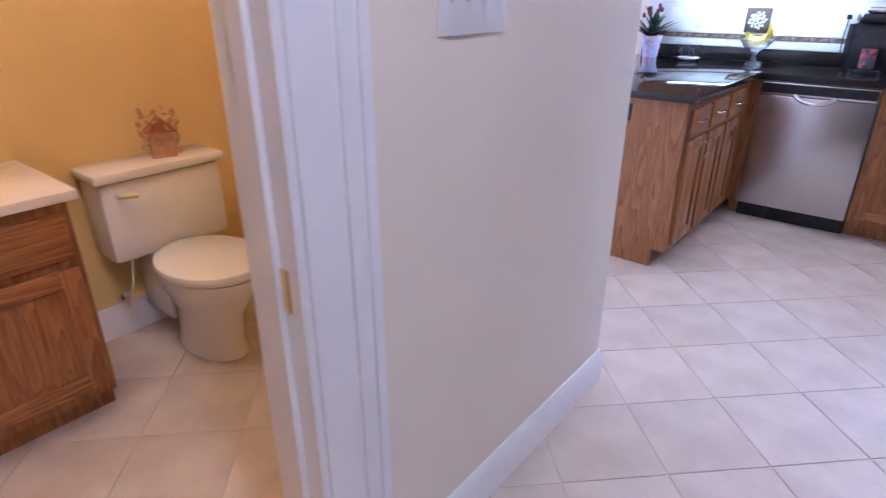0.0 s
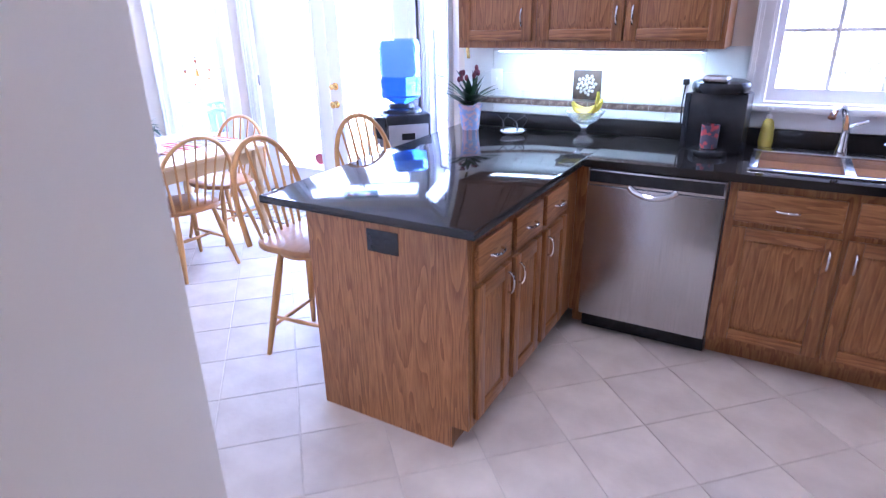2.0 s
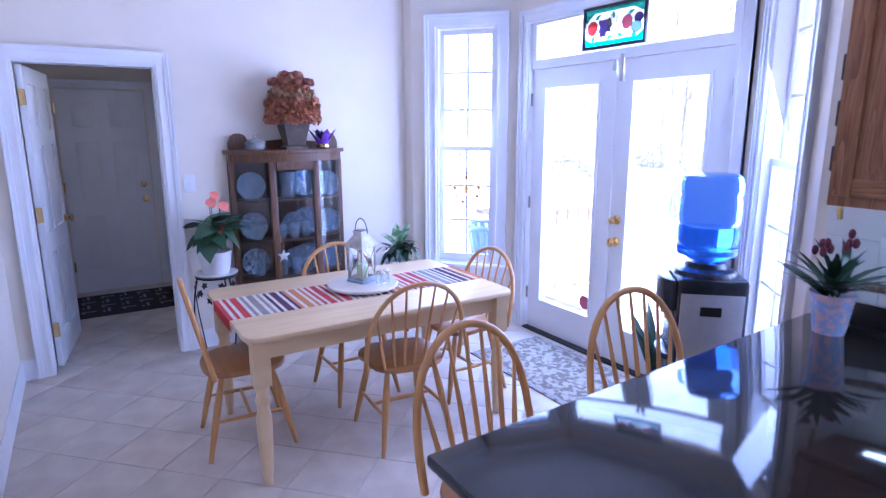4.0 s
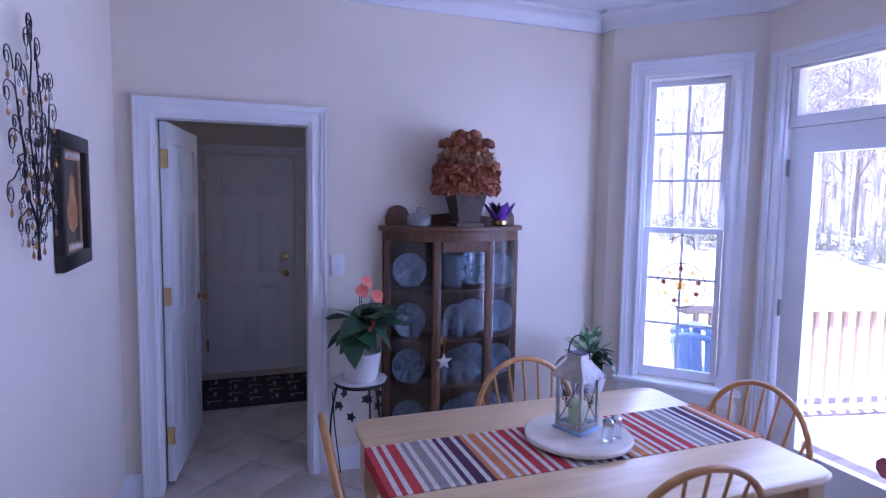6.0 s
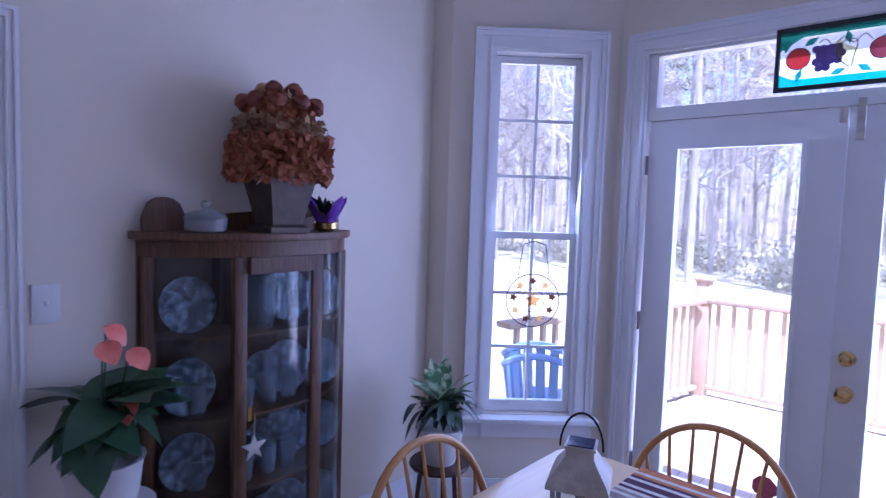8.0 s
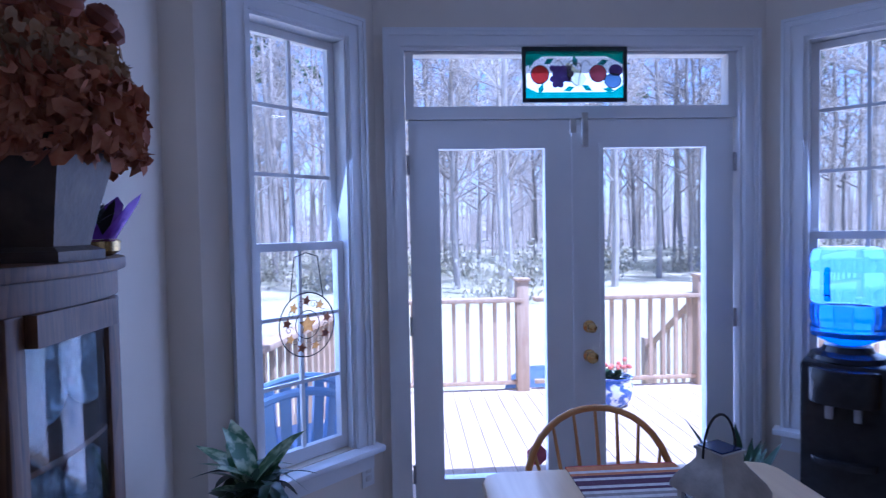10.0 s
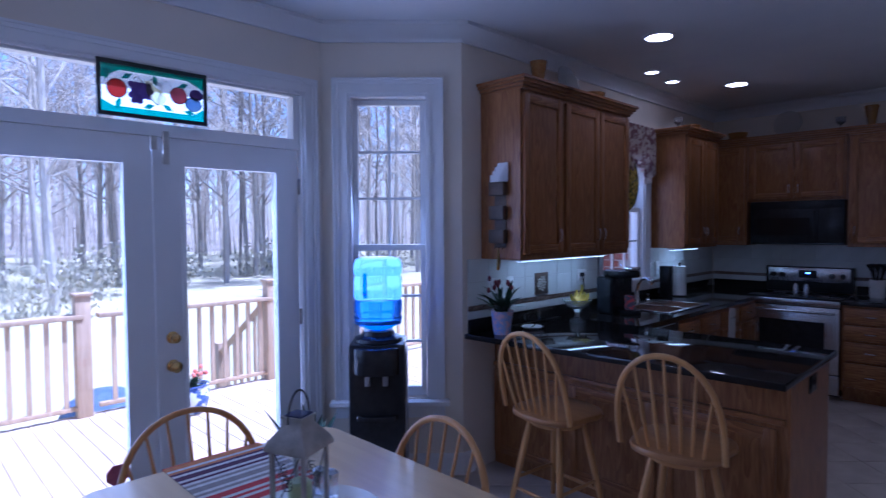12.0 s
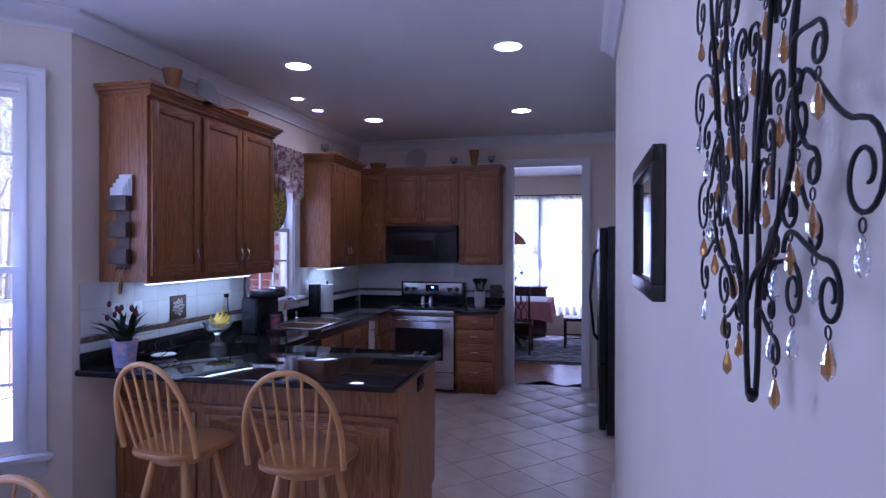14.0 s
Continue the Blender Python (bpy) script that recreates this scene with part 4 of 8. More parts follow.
for x, y, r in ((0.2, 0.16, 0.10), (0.57, 0.16, 0.08), (0.2, 0.43, 0.08), (0.57, 0.43, 0.10)):
    part("burner_ring", lathe([(r, 0.9183), (r + 0.003, 0.9188), (r + 0.005, 0.9183)], 24, pose(x, y, 0)), GREYPL, rg)

fr = thing("refrigerator", pose(2.36, 2.0, 0), "black french-door refrigerator with pinned notes", "refrigerator")
part("cabinet", boxes((0, 0.90, 0.0, 0.70, 0.02, 1.76), bevel=0.006), BLACK, fr)
for x0, x1, hx in ((0.002, 0.447, 0.40), (0.452, 0.898, 0.50)):
    d = part("door", boxes((x0, x1, 0.705, 0.765, 0.62, 1.75), bevel=0.01), BLACK, fr)
    part("handle", tube([(hx, 0.765, 0.75), (hx, 0.80, 0.80), (hx, 0.835, 1.15), (hx, 0.80, 1.52), (hx, 0.765, 1.57)], 0.012), BLACK, d)
part("freezer_drawer", boxes((0.002, 0.898, 0.705, 0.765, 0.06, 0.61), bevel=0.01), BLACK, fr)
for z, w, h, mt in ((1.48, 0.16, 0.22, PAPER), (1.22, 0.12, 0.11, PINKPOT)):
    part("paper_note", boxes((-0.003, -0.0005, 0.36, 0.36 + w, z, z + h)), mt, fr, "pinned paper")

# backsplash in large tiles with a mosaic band


def splash(name, along, fixed, a0, a1, z0, z1, facing, size=(0.20, 0.15), material=SPLASH):
    """Tiles on the setting's wall; facing is 'y' (room towards -y) or 'x' (room towards -x)."""
    back = structure(name, boxes((a0, a1, fixed - 0.004, fixed - 0.0005, z0, z1)) if facing == "y" else boxes((fixed - 0.004, fixed - 0.0005, a0, a1, z0, z1)), mat(name + "_grout", (0.6, 0.6, 0.58), (0.55, 0.55, 0.53), 20, 0.8), "white tiled backsplash", "backsplash")
    n = max(1, round((a1 - a0) / size[0]))
    k = max(1, round((z1 - z0) / size[1]))
    w, h = (a1 - a0) / n, (z1 - z0) / k
    key = (round(w, 4), round(h, 4), facing, material.name)
    bm = boxes((-w / 2 + 0.001, w / 2 - 0.001, -0.006, 0, -h / 2 + 0.001, h / 2 - 0.001), bevel=0.0015) if facing == "y" else boxes((-0.006, 0, -w / 2 + 0.001, w / 2 - 0.001, -h / 2 + 0.001, h / 2 - 0.001), bevel=0.0015)
    me = bpy.data.meshes.new("tile")
    bm.to_mesh(me)
    bm.free()
    me.materials.append(material)
    for i in range(n):
        for j in range(k):
            o = new("tile", me)
            o.parent = back
            a, z = a0 + (i + 0.5) * w, z0 + (j + 0.5) * h
            o.location = (a, fixed - 0.0042, z) if facing == "y" else (fixed - 0.0042, a, z)


splash("backsplash_1", "x", SY, 0.0, 1.585, 1.083, 1.384, "y")
splash("backsplash_2", "x", SY, 2.50, 4.07, 1.083, 1.384, "y")
splash("backsplash_3", "y", RX, 3.79, 5.585, 1.083, 1.384, "x")
splash("backsplash_band", "x", SY, 0.0, 1.585, 1.048, 1.081, "y", (0.11, 0.033), BAND)
splash("backsplash_band_2", "x", SY, 1.585, 4.07, 1.048, 1.081, "y", (0.11, 0.033), BAND)
splash("backsplash_band_3", "y", RX, 3.79, 5.585, 1.048, 1.081, "x", (0.11, 0.033), BAND)
splash("backsplash_low", "x", SY, 0.0, 4.07, 0.997, 1.046, "y", (0.20, 0.05))
splash("backsplash_low_3", "y", RX, 3.79, 5.585, 0.997, 1.046, "x", (0.20, 0.05))

# recessed lights; the last, over the hall, is unseen and added to brighten it
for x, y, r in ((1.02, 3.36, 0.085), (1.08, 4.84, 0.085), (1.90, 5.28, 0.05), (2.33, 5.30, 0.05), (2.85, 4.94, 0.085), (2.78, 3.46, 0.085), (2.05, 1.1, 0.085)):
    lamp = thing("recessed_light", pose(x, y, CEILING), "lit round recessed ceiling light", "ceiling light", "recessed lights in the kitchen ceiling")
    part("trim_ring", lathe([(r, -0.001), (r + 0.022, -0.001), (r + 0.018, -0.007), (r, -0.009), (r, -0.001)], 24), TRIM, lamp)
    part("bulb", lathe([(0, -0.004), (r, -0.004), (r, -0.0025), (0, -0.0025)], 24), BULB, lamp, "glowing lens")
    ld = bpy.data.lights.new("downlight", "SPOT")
    # y < 2 picks the added hall lamp, which is set stronger
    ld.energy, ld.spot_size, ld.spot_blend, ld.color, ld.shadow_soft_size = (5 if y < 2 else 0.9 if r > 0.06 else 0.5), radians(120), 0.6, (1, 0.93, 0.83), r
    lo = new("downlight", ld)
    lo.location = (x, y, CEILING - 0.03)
for x0, x1 in ((0.30, 1.40), (2.62, 3.2)):
    st = thing("under_cabinet_light", pose(0, 0, 0), "slim cool-white light under the wall cabinet", "light")
    part("housing", boxes((x0, x1, 5.40, 5.46, UZ0 - 0.022, UZ0 - 0.001)), WHITEPL, st)
    part("tube", boxes((x0 + 0.02, x1 - 0.02, 5.41, 5.45, UZ0 - 0.026, UZ0 - 0.0222)), STRIPGLOW, st)
    area_lamp("under_cabinet_lamp", ((x0 + x1) / 2, 5.43, UZ0 - 0.03), ((x0 + x1) / 2, 5.47, 0.9), x1 - x0 - 0.1, 0.05, 0.18, (0.78, 1.0, 0.93))

# ---- breakfast bay ----


def turned_leg(h):
    return lathe([(0.018, 0), (0.024, 0.01), (0.02, 0.035), (0.026, 0.06), (0.032, 0.20), (0.036, 0.34), (0.026, 0.40), (0.037, 0.43), (0.026, 0.46), (0.036, 0.50), (0.036, 0.505)], 18)


TX0, TX1, TY0, TY1 = -2.30, -1.345, 3.70, 5.17
table = thing("dining_table", pose((TX0 + TX1) / 2, (TY0 + TY1) / 2, 0), "pale birch farmhouse table with turned legs", "table")
W2, L2 = (TX1 - TX0) / 2, (TY1 - TY0) / 2
oc = 0.07
part("tabletop", slab([(-W2 + oc, -L2), (W2 - oc, -L2), (W2 - 0.02, -L2 + 0.02), (W2, -L2 + oc), (W2, L2 - oc), (W2 - 0.02, L2 - 0.02), (W2 - oc, L2), (-W2 + oc, L2), (-W2 + 0.02, L2 - 0.02), (-W2, L2 - oc), (-W2, -L2 + oc), (-W2 + 0.02, -L2 + 0.02)], 0.722, 0.75, 0.008), TABLEWOOD, table)
for s in (-1, 1):
    part("apron", boxes((s * (W2 - 0.075) - 0.01, s * (W2 - 0.075) + 0.01, -L2 + 0.1, L2 - 0.1, 0.625, 0.721)), TABLEWOOD, table)
    part("apron", boxes((-W2 + 0.1, W2 - 0.1, s * (L2 - 0.075) - 0.01, s * (L2 - 0.075) + 0.01, 0.625, 0.721)), TABLEWOOD, table)
    for q in (-1, 1):
        bm = turned_leg(0.5)
        box(bm, -0.038, 0.038, -0.038, 0.038, 0.505, 0.7215)
        part("leg", bm, TABLEWOOD, table).matrix_local = Matrix.Translation((s * (W2 - 0.07), q * (L2 - 0.07), 0))


def hoop_points(w, h, z, y, lean, n=21):
    """The bent bow of a windsor back: up one side and down the other."""
    pts = []
    for i in range(n):
        a = math.pi * i / (n - 1)
        x = -math.cos(a) * w * (1 - 0.10 * (1 - math.sin(a)))
        k = math.sin(a) ** 0.75
        pts.append((x, y + lean * k, z + h * k))
    return pts


def seat_outline(w, d, n=28):
    out = []
    for i in range(n):
        a = 2 * math.pi * i / n
        c, s = math.cos(a), math.sin(a)
        k = 0.92 + 0.08 * abs(s)
        out.append((w * k * math.copysign(abs(c) ** 0.8, c) * (1.0 if s < 0 else 0.94), d * math.copysign(abs(s) ** 0.75, s)))
    return out


def windsor_chair(m, label):
    """Faces local -y; the back stands at +y."""
    c = thing("windsor_chair", m, label, "chair", "windsor chairs round the table")
    seat = part("seat", slab(seat_outline(0.235, 0.21), 0.425, 0.458, 0.012), SEATWOOD, c, "darker honey-stained seat")
    seat.matrix_local = Matrix.Identity(4)
    hp = hoop_points(0.292, 0.445, 0.455, 0.165, 0.10)
    part("bow", tube(hp, 0.0125, 10), BIRCH, c)
    for i in range(7):
        u = (i - 3) / 3
        a = math.acos(max(-1, min(1, -u * 0.80 / 1.0)))
        k = math.sin(a) ** 0.75
        topx = -math.cos(a) * 0.292 * (1 - 0.10 * (1 - math.sin(a)))
        p0, p1 = Vector((u * 0.16, 0.165, 0.452)), Vector((topx, 0.165 + 0.10 * k, 0.455 + 0.445 * k))
        part("spindle", tube([p0, p0.lerp(p1, 0.35), p0.lerp(p1, 0.7), p1], [0.006, 0.0085, 0.0065, 0.0055], 7), BIRCH, c)
    feet = {}
    for sx in (-1, 1):
        for sy in (-1, 1):
            p0, p1 = Vector((sx * 0.13, sy * 0.12, 0.432)), Vector((sx * 0.20, sy * 0.215, 0.0))
            feet[sx, sy] = (p0, p1)
            part("leg", tube([p0, p0.lerp(p1, 0.35), p0.lerp(p1, 0.6), p1], [0.013, 0.019, 0.018, 0.011], 10), BIRCH, c)
    mid = []
    for sx in (-1, 1):
        a, b = feet[sx, -1][0].lerp(feet[sx, -1][1], 0.55), feet[sx, 1][0].lerp(feet[sx, 1][1], 0.55)
        mid.append(a.lerp(b, 0.5))
        part("stretcher", tube([a, a.lerp(b, 0.5), b], [0.008, 0.012, 0.008], 8), BIRCH, c)
    part("stretcher", tube([mid[0], mid[0].lerp(mid[1], 0.5), mid[1]], [0.008, 0.012, 0.008], 8), BIRCH, c)
    return c


ch = windsor_chair(pose(-1.93, 3.80, 0, 0, 0, 176), "pale birch windsor chair tucked under the table end")
tagged(copy_thing(ch, pose(-2.17, 4.54, 0, 0, 0, 90)), "pale birch windsor chair between table and china cabinet")
tagged(copy_thing(ch, pose(-1.85, 5.13, 0, 0, 0, 0) @ Matrix.Diagonal((1.03, 1, 0.97, 1))), "pale birch windsor chair before the french doors")
tagged(copy_thing(ch, pose(-1.53, 4.54, 0, 0, 0, -94)), "pale birch windsor chair facing away from the kitchen")


def bar_stool(m, label):
    c = thing("bar_stool", m, label, "stool", "windsor bar stools at the peninsula")
    z = 0.565
    part("seat", slab(seat_outline(0.242, 0.22), z, z + 0.034, 0.012), SEATWOOD, c, "darker honey-stained seat")
    part("swivel", lathe([(0.09, z - 0.02), (0.09, z)], 20), BLACKMET, c)
    part("underseat", slab(disc(24, 0.15, 0.15), z - 0.045, z - 0.02, 0.004), BIRCH, c)
    part("bow", tube(hoop_points(0.252, 0.445, z + 0.028, 0.165, 0.10), 0.0135, 10), BIRCH, c)
    for i in range(7):
        u = (i - 3) / 3
        a = math.acos(max(-1, min(1, -u * 0.80)))
        k = math.sin(a) ** 0.75
        topx = -math.cos(a) * 0.252 * (1 - 0.10 * (1 - math.sin(a)))
        p0, p1 = Vector((u * 0.14, 0.165, z + 0.028)), Vector((topx, 0.165 + 0.10 * k, z + 0.028 + 0.445 * k))
        part("spindle", tube([p0, p0.lerp(p1, 0.35), p0.lerp(p1, 0.7), p1], [0.0065, 0.0095, 0.007, 0.006], 7), BIRCH, c)
    feet = {}
    for sx in (-1, 1):
        for sy in (-1, 1):
            p0, p1 = Vector((sx * 0.10, sy * 0.10, z - 0.03)), Vector((sx * 0.185, sy * 0.185, 0.0))
            feet[sx, sy] = (p0, p1)
            part("leg", tube([p0, p0.lerp(p1, 0.3), p0.lerp(p1, 0.6), p1], [0.014, 0.019, 0.018, 0.012], 10), BIRCH, c)
    for a, b, f in (((-1, -1), (1, -1), 0.72), ((-1, 1), (1, 1), 0.72), ((-1, -1), (-1, 1), 0.62), ((1, -1), (1, 1), 0.62)):
        p, q = feet[a][0].lerp(feet[a][1], f), feet[b][0].lerp(feet[b][1], f)
        part("stretcher", tube([p, p.lerp(q, 0.5), q], [0.008, 0.011, 0.008], 8), BIRCH, c)
    return c


st = bar_stool(pose(-0.08, 4.175, 0, 0, 0, 96), "pale birch windsor swivel stool near the worktop corner")
tagged(copy_thing(st, pose(-0.07, 4.87, 0, 0, 0, 84)), "pale birch windsor swivel stool by the wall")

# water cooler
wc = thing("water_cooler", pose(-0.60, 5.76, 0, 0, 0, -43), "black and grey water cooler with a blue bottle", "water cooler")
part("cabinet", boxes((-0.16, 0.16, -0.15, 0.17, 0.01, 0.93), bevel=0.018), BLACK, wc)
part("front_panel", boxes((0.161, 0.168, -0.135, 0.15, 0.08, 0.86), bevel=0.003), GREYPL, wc, "grey side panel")
part("recess", boxes((0.1685, 0.171, -0.045, 0.05, 0.755, 0.80)), BLACK, wc)
part("dispenser_hood", slab([(0.13 * math.cos(math.pi * i / 12), -0.151 - 0.07 * math.sin(math.pi * i / 12)) for i in range(13)], 0.76, 0.915, 0.012), BLACK, wc)
part("drip_tray", slab([(0.12 * math.cos(math.pi * i / 12), -0.151 - 0.06 * math.sin(math.pi * i / 12)) for i in range(13)], 0.50, 0.53, 0.004), BLACK, wc)
part("collar", lathe([(0.145, 0.931), (0.14, 0.95), (0.10, 0.965), (0.09, 0.99), (0.0, 0.99)], 28), BLACK, wc)
bt = part("bottle", lathe([(0.05, 0.992), (0.09, 1.005), (0.138, 1.03), (0.143, 1.07), (0.134, 1.085), (0.143, 1.10), (0.143, 1.16), (0.134, 1.175), (0.143, 1.19), (0.143, 1.30), (0.136, 1.315), (0.143, 1.33), (0.143, 1.38), (0.13, 1.41), (0.10, 1.42), (0.0, 1.42)], 36), BLUEJUG, wc, "translucent blue five-gallon bottle")
part("water", lathe([(0.04, 0.996), (0.088, 1.01), (0.130, 1.034), (0.132, 1.17), (0.0, 1.17)], 32), WATER, bt)
part("grip", tube([(-0.06, -0.142, 1.20), (-0.06, -0.165, 1.22), (-0.06, -0.165, 1.31), (-0.06, -0.142, 1.33)], 0.012), BLUEJUG, bt)
for x in (-0.05, 0.05):
    part("tap", boxes((x - 0.014, x + 0.014, -0.185, -0.152, 0.70, 0.757), bevel=0.004), GREYPL, wc)

# china cabinet
CY0, CY1 = 4.10, 4.97
cab = thing("china_cabinet", pose(WX + 0.012, (CY0 + CY1) / 2, 0, 0, 0, 90), "antique bow-front oak china cabinet with curved glass", "china cabinet")
# local x runs along the wall, local -y comes into the room
HW, DP = (CY1 - CY0) / 2, 0.25


def bow(x):
    """How far the front stands out at x."""
    u = min(1, abs(x) / HW)
    return DP * (1 - u ** 2.1) ** (1 / 1.9) if u < 1 else 0.0


def bow_outline(scale=1.0, n=26):
    pts = [(-HW * scale, 0.0), (-HW * scale, -0.06 * scale)]
    for i in range(n + 1):
        x = -HW + 2 * HW * i / n
        pts.append((x * scale, -max(0.06, bow(x)) * scale - (scale - 1) * 0.02))
    pts += [(HW * scale, -0.06 * scale), (HW * scale, 0.0)]
    clean = []
    for p in pts:
        if not clean or (abs(p[0] - clean[-1][0]) + abs(p[1] - clean[-1][1])) > 1e-4:
            clean.append(p)
    return clean


part("top", slab(bow_outline(1.06), 1.452, 1.482, 0.006), DARKOAK, cab)
part("cornice", slab(bow_outline(1.0), 1.395, 1.4515), DARKOAK, cab)
part("base", slab(bow_outline(1.02), 0.10, 0.20, 0.004), DARKOAK, cab)
part("back", boxes((-HW, HW, -0.012, 0.0, 0.20, 1.395)), DARKOAK, cab)
for z in (0.52, 0.80, 1.10):
    part("shelf", slab([(x * 0.93, y * 0.90 - 0.013) for x, y in bow_outline(1.0)], z, z + 0.012), DARKOAK, cab)
for x, w in ((-HW + 0.018, 0.036), (-0.165, 0.05), (0.165, 0.05), (HW - 0.018, 0.036)):
    y = -max(0.06, bow(x))
    part("stile", boxes((x - w / 2, x + w / 2, y - 0.004, y + 0.026, 0.20, 1.395), bevel=0.004), DARKOAK, cab)


def curved_pane(x0, x1, z0, z1, n=10):
    bm = bmesh.new()
    cols = []
    for i in range(n + 1):
        x = x0 + (x1 - x0) * i / n
        y = -max(0.06, bow(x)) + 0.008
        cols.append([bm.verts.new((x, y + dy, z)) for dy in (0, 0.004) for z in (z0, z1)])
    for a, b in zip(cols, cols[1:]):
        for p, q in ((0, 1), (1, 3), (3, 2), (2, 0)):
            bm.faces.new((a[p], a[q], b[q], b[p]))
    return bm


for x0, x1 in ((-HW + 0.036, -0.19), (0.19, HW - 0.036)):
    part("side_glass", curved_pane(x0, x1, 0.2005, 1.3945), CURVED, cab, "curved side glass").visible_shadow = False
dr = part("door", boxes((-0.138, 0.138, -DP - 0.006, -DP + 0.018, 1.335, 1.394), (-0.138, 0.138, -DP - 0.006, -DP + 0.018, 0.202, 0.26)), DARKOAK, cab)
part("door_glass", curved_pane(-0.138, 0.138, 0.26, 1.335, 4), CURVED, dr).visible_shadow = False
part("escutcheon", boxes((-0.15, -0.135, -DP - 0.012, -DP - 0.005, 0.80, 0.85)), BRASS, dr)
bm = bmesh.new()
n = 40
f = []
for i in range(n + 1):
    x = -HW * 0.97 + 1.94 * HW * i / n
    u = abs(x) / HW
    ear = max(0.0, 1 - ((u - 0.80) / 0.17) ** 2) ** 0.5
    f.append((x, max(0.075 * (1 - 0.5 * u), 0.05 + 0.07 * ear) if ear else 0.075 * (1 - 0.5 * u)))
lo = [bm.verts.new((x, y, 1.4825)) for x, _ in f for y in (-0.03, -0.008)]
hi = [bm.verts.new((x, y, 1.482 + max(0.03, h))) for x, h in f for y in (-0.03, -0.008)]
for i in range(n):
    a, b = 2 * i, 2 * i + 2
    bm.faces.new((lo[a], lo[b], hi[b], hi[a]))
    bm.faces.new((lo[a + 1], hi[a + 1], hi[b + 1], lo[b + 1]))
    bm.faces.new((hi[a], hi[b], hi[b + 1], hi[a + 1]))
bm.faces.new((lo[0], hi[0], hi[1], lo[1]))
bm.faces.new((lo[-2], lo[-1], hi[-1], hi[-2]))
part("crest", bm, DARKOAK, cab, "scrolled back crest")
for x in (-HW + 0.05, HW - 0.05):
    for y in (-0.05,):
        part("foot", lathe([(0.022, 0), (0.03, 0.03), (0.022, 0.06), (0.028, 0.10)], 12, Matrix.Translation((x, y, 0))), DARKOAK, cab)
for x in (-0.165, 0.165):
    part("foot", lathe([(0.022, 0), (0.03, 0.03), (0.022, 0.06), (0.028, 0.10)], 12, Matrix.Translation((x, -DP + 0.05, 0))), DARKOAK, cab)

# ---- outside: deck, railing, lawn, woods ----
deck = structure("deck", boxes((-3.64, 3.2, FY + T + 0.02, 8.98, -0.20, -0.09)), RAILWOOD, "sunlit wooden deck", "deck")
bm0 = boxes((-0.068, 0.068, -1.32, 1.32, -0.03, 0.0), bevel=0.004)
board = bpy.data.meshes.new("deck_board")
bm0.to_mesh(board)
bm0.free()
board.materials.append(DECK)
for i in range(49):
    o = new("deck_board", board)
    o.parent = deck
    o.location = (-3.58 + i * 0.14, 7.66, -0.058)


def railing(name, p0, p1, posts, label):
    r = thing(name, pose(0, 0, 0), label, "railing")
    a, b = Vector((*p0, 0)), Vector((*p1, 0))
    d = (b - a).normalized()
    ang = math.degrees(math.atan2(d.y, d.x))
    L = (b - a).length
    M = pose(a.x, a.y, -0.05, 0, 0, ang)
    for z0, z1, w in ((0.86, 0.90, 0.07), (0.05, 0.09, 0.02)):
        part("rail", boxes((0, L, -w, w, z0, z1), bevel=0.004, m=M), RAILWOOD, r)
    me = None
    n = int(L / 0.125)
    for i in range(1, n):
        if me is None:
            o = part("baluster", boxes((-0.017, 0.017, -0.017, 0.017, 0.0905, 0.8595)), RAILWOOD, r)
            me = o.data
        else:
            o = new("baluster", me)
            o.parent = r
        o.matrix_local = M @ Matrix.Translation((i * L / n, 0, 0))
    for s in posts:
        p = part("post", boxes((-0.06, 0.06, -0.06, 0.06, -0.02, 1.06), bevel=0.006), RAILWOOD, r)
        p.matrix_local = M @ Matrix.Translation((s, 0, 0))
        part("post_cap", boxes((-0.075, 0.075, -0.075, 0.075, 1.06, 1.09), bevel=0.008), RAILWOOD, p)
    return r


railing("deck_railing", (-3.02, 8.92), (-1.42, 8.92), (0.0, 1.6), "brown wooden deck railing with square posts")
railing("deck_railing", (-1.30, 8.92), (0.38, 8.92), (1.68,), "brown wooden deck railing with square balusters")
railing("deck_railing", (1.55, 8.92), (3.15, 8.92), (0.06, 1.55), "brown wooden deck railing beyond the steps")
railing("deck_railing", (-3.52, 6.45), (-3.03, 8.84), (), "brown wooden deck side railing")
st = thing("stair_rail", pose(0, 0, 0), "brown sloping stair rail beside the deck", "railing")
part("rail", tube([(0.40, 9.0, 0.82), (0.40, 10.3, 0.0)], 0.045, 4), RAILWOOD, st)
part("post", boxes((0.34, 0.46, 10.2, 10.32, -0.65, 0.15), bevel=0.006), RAILWOOD, st)
for i in range(6):
    y = 9.15 + i * 0.18
    part("baluster", boxes((0.385, 0.415, y - 0.015, y + 0.015, -0.55, 0.72 - i * 0.113)), RAILWOOD, st)
for i in range(3):
    s = thing("deck_step", pose(0.95, 9.1 + i * 0.28, -0.2 - i * 0.15), "sunlit wooden step below the deck", "step", "steps down from the deck")
    part("tread", boxes((-0.5, 0.5, -0.13, 0.15, -0.04, 0.0), bevel=0.004), DECK, s)
    part("riser", boxes((-0.5, 0.5, 0.10, 0.13, -0.42 + i * 0.15, -0.04)), DECK, s)


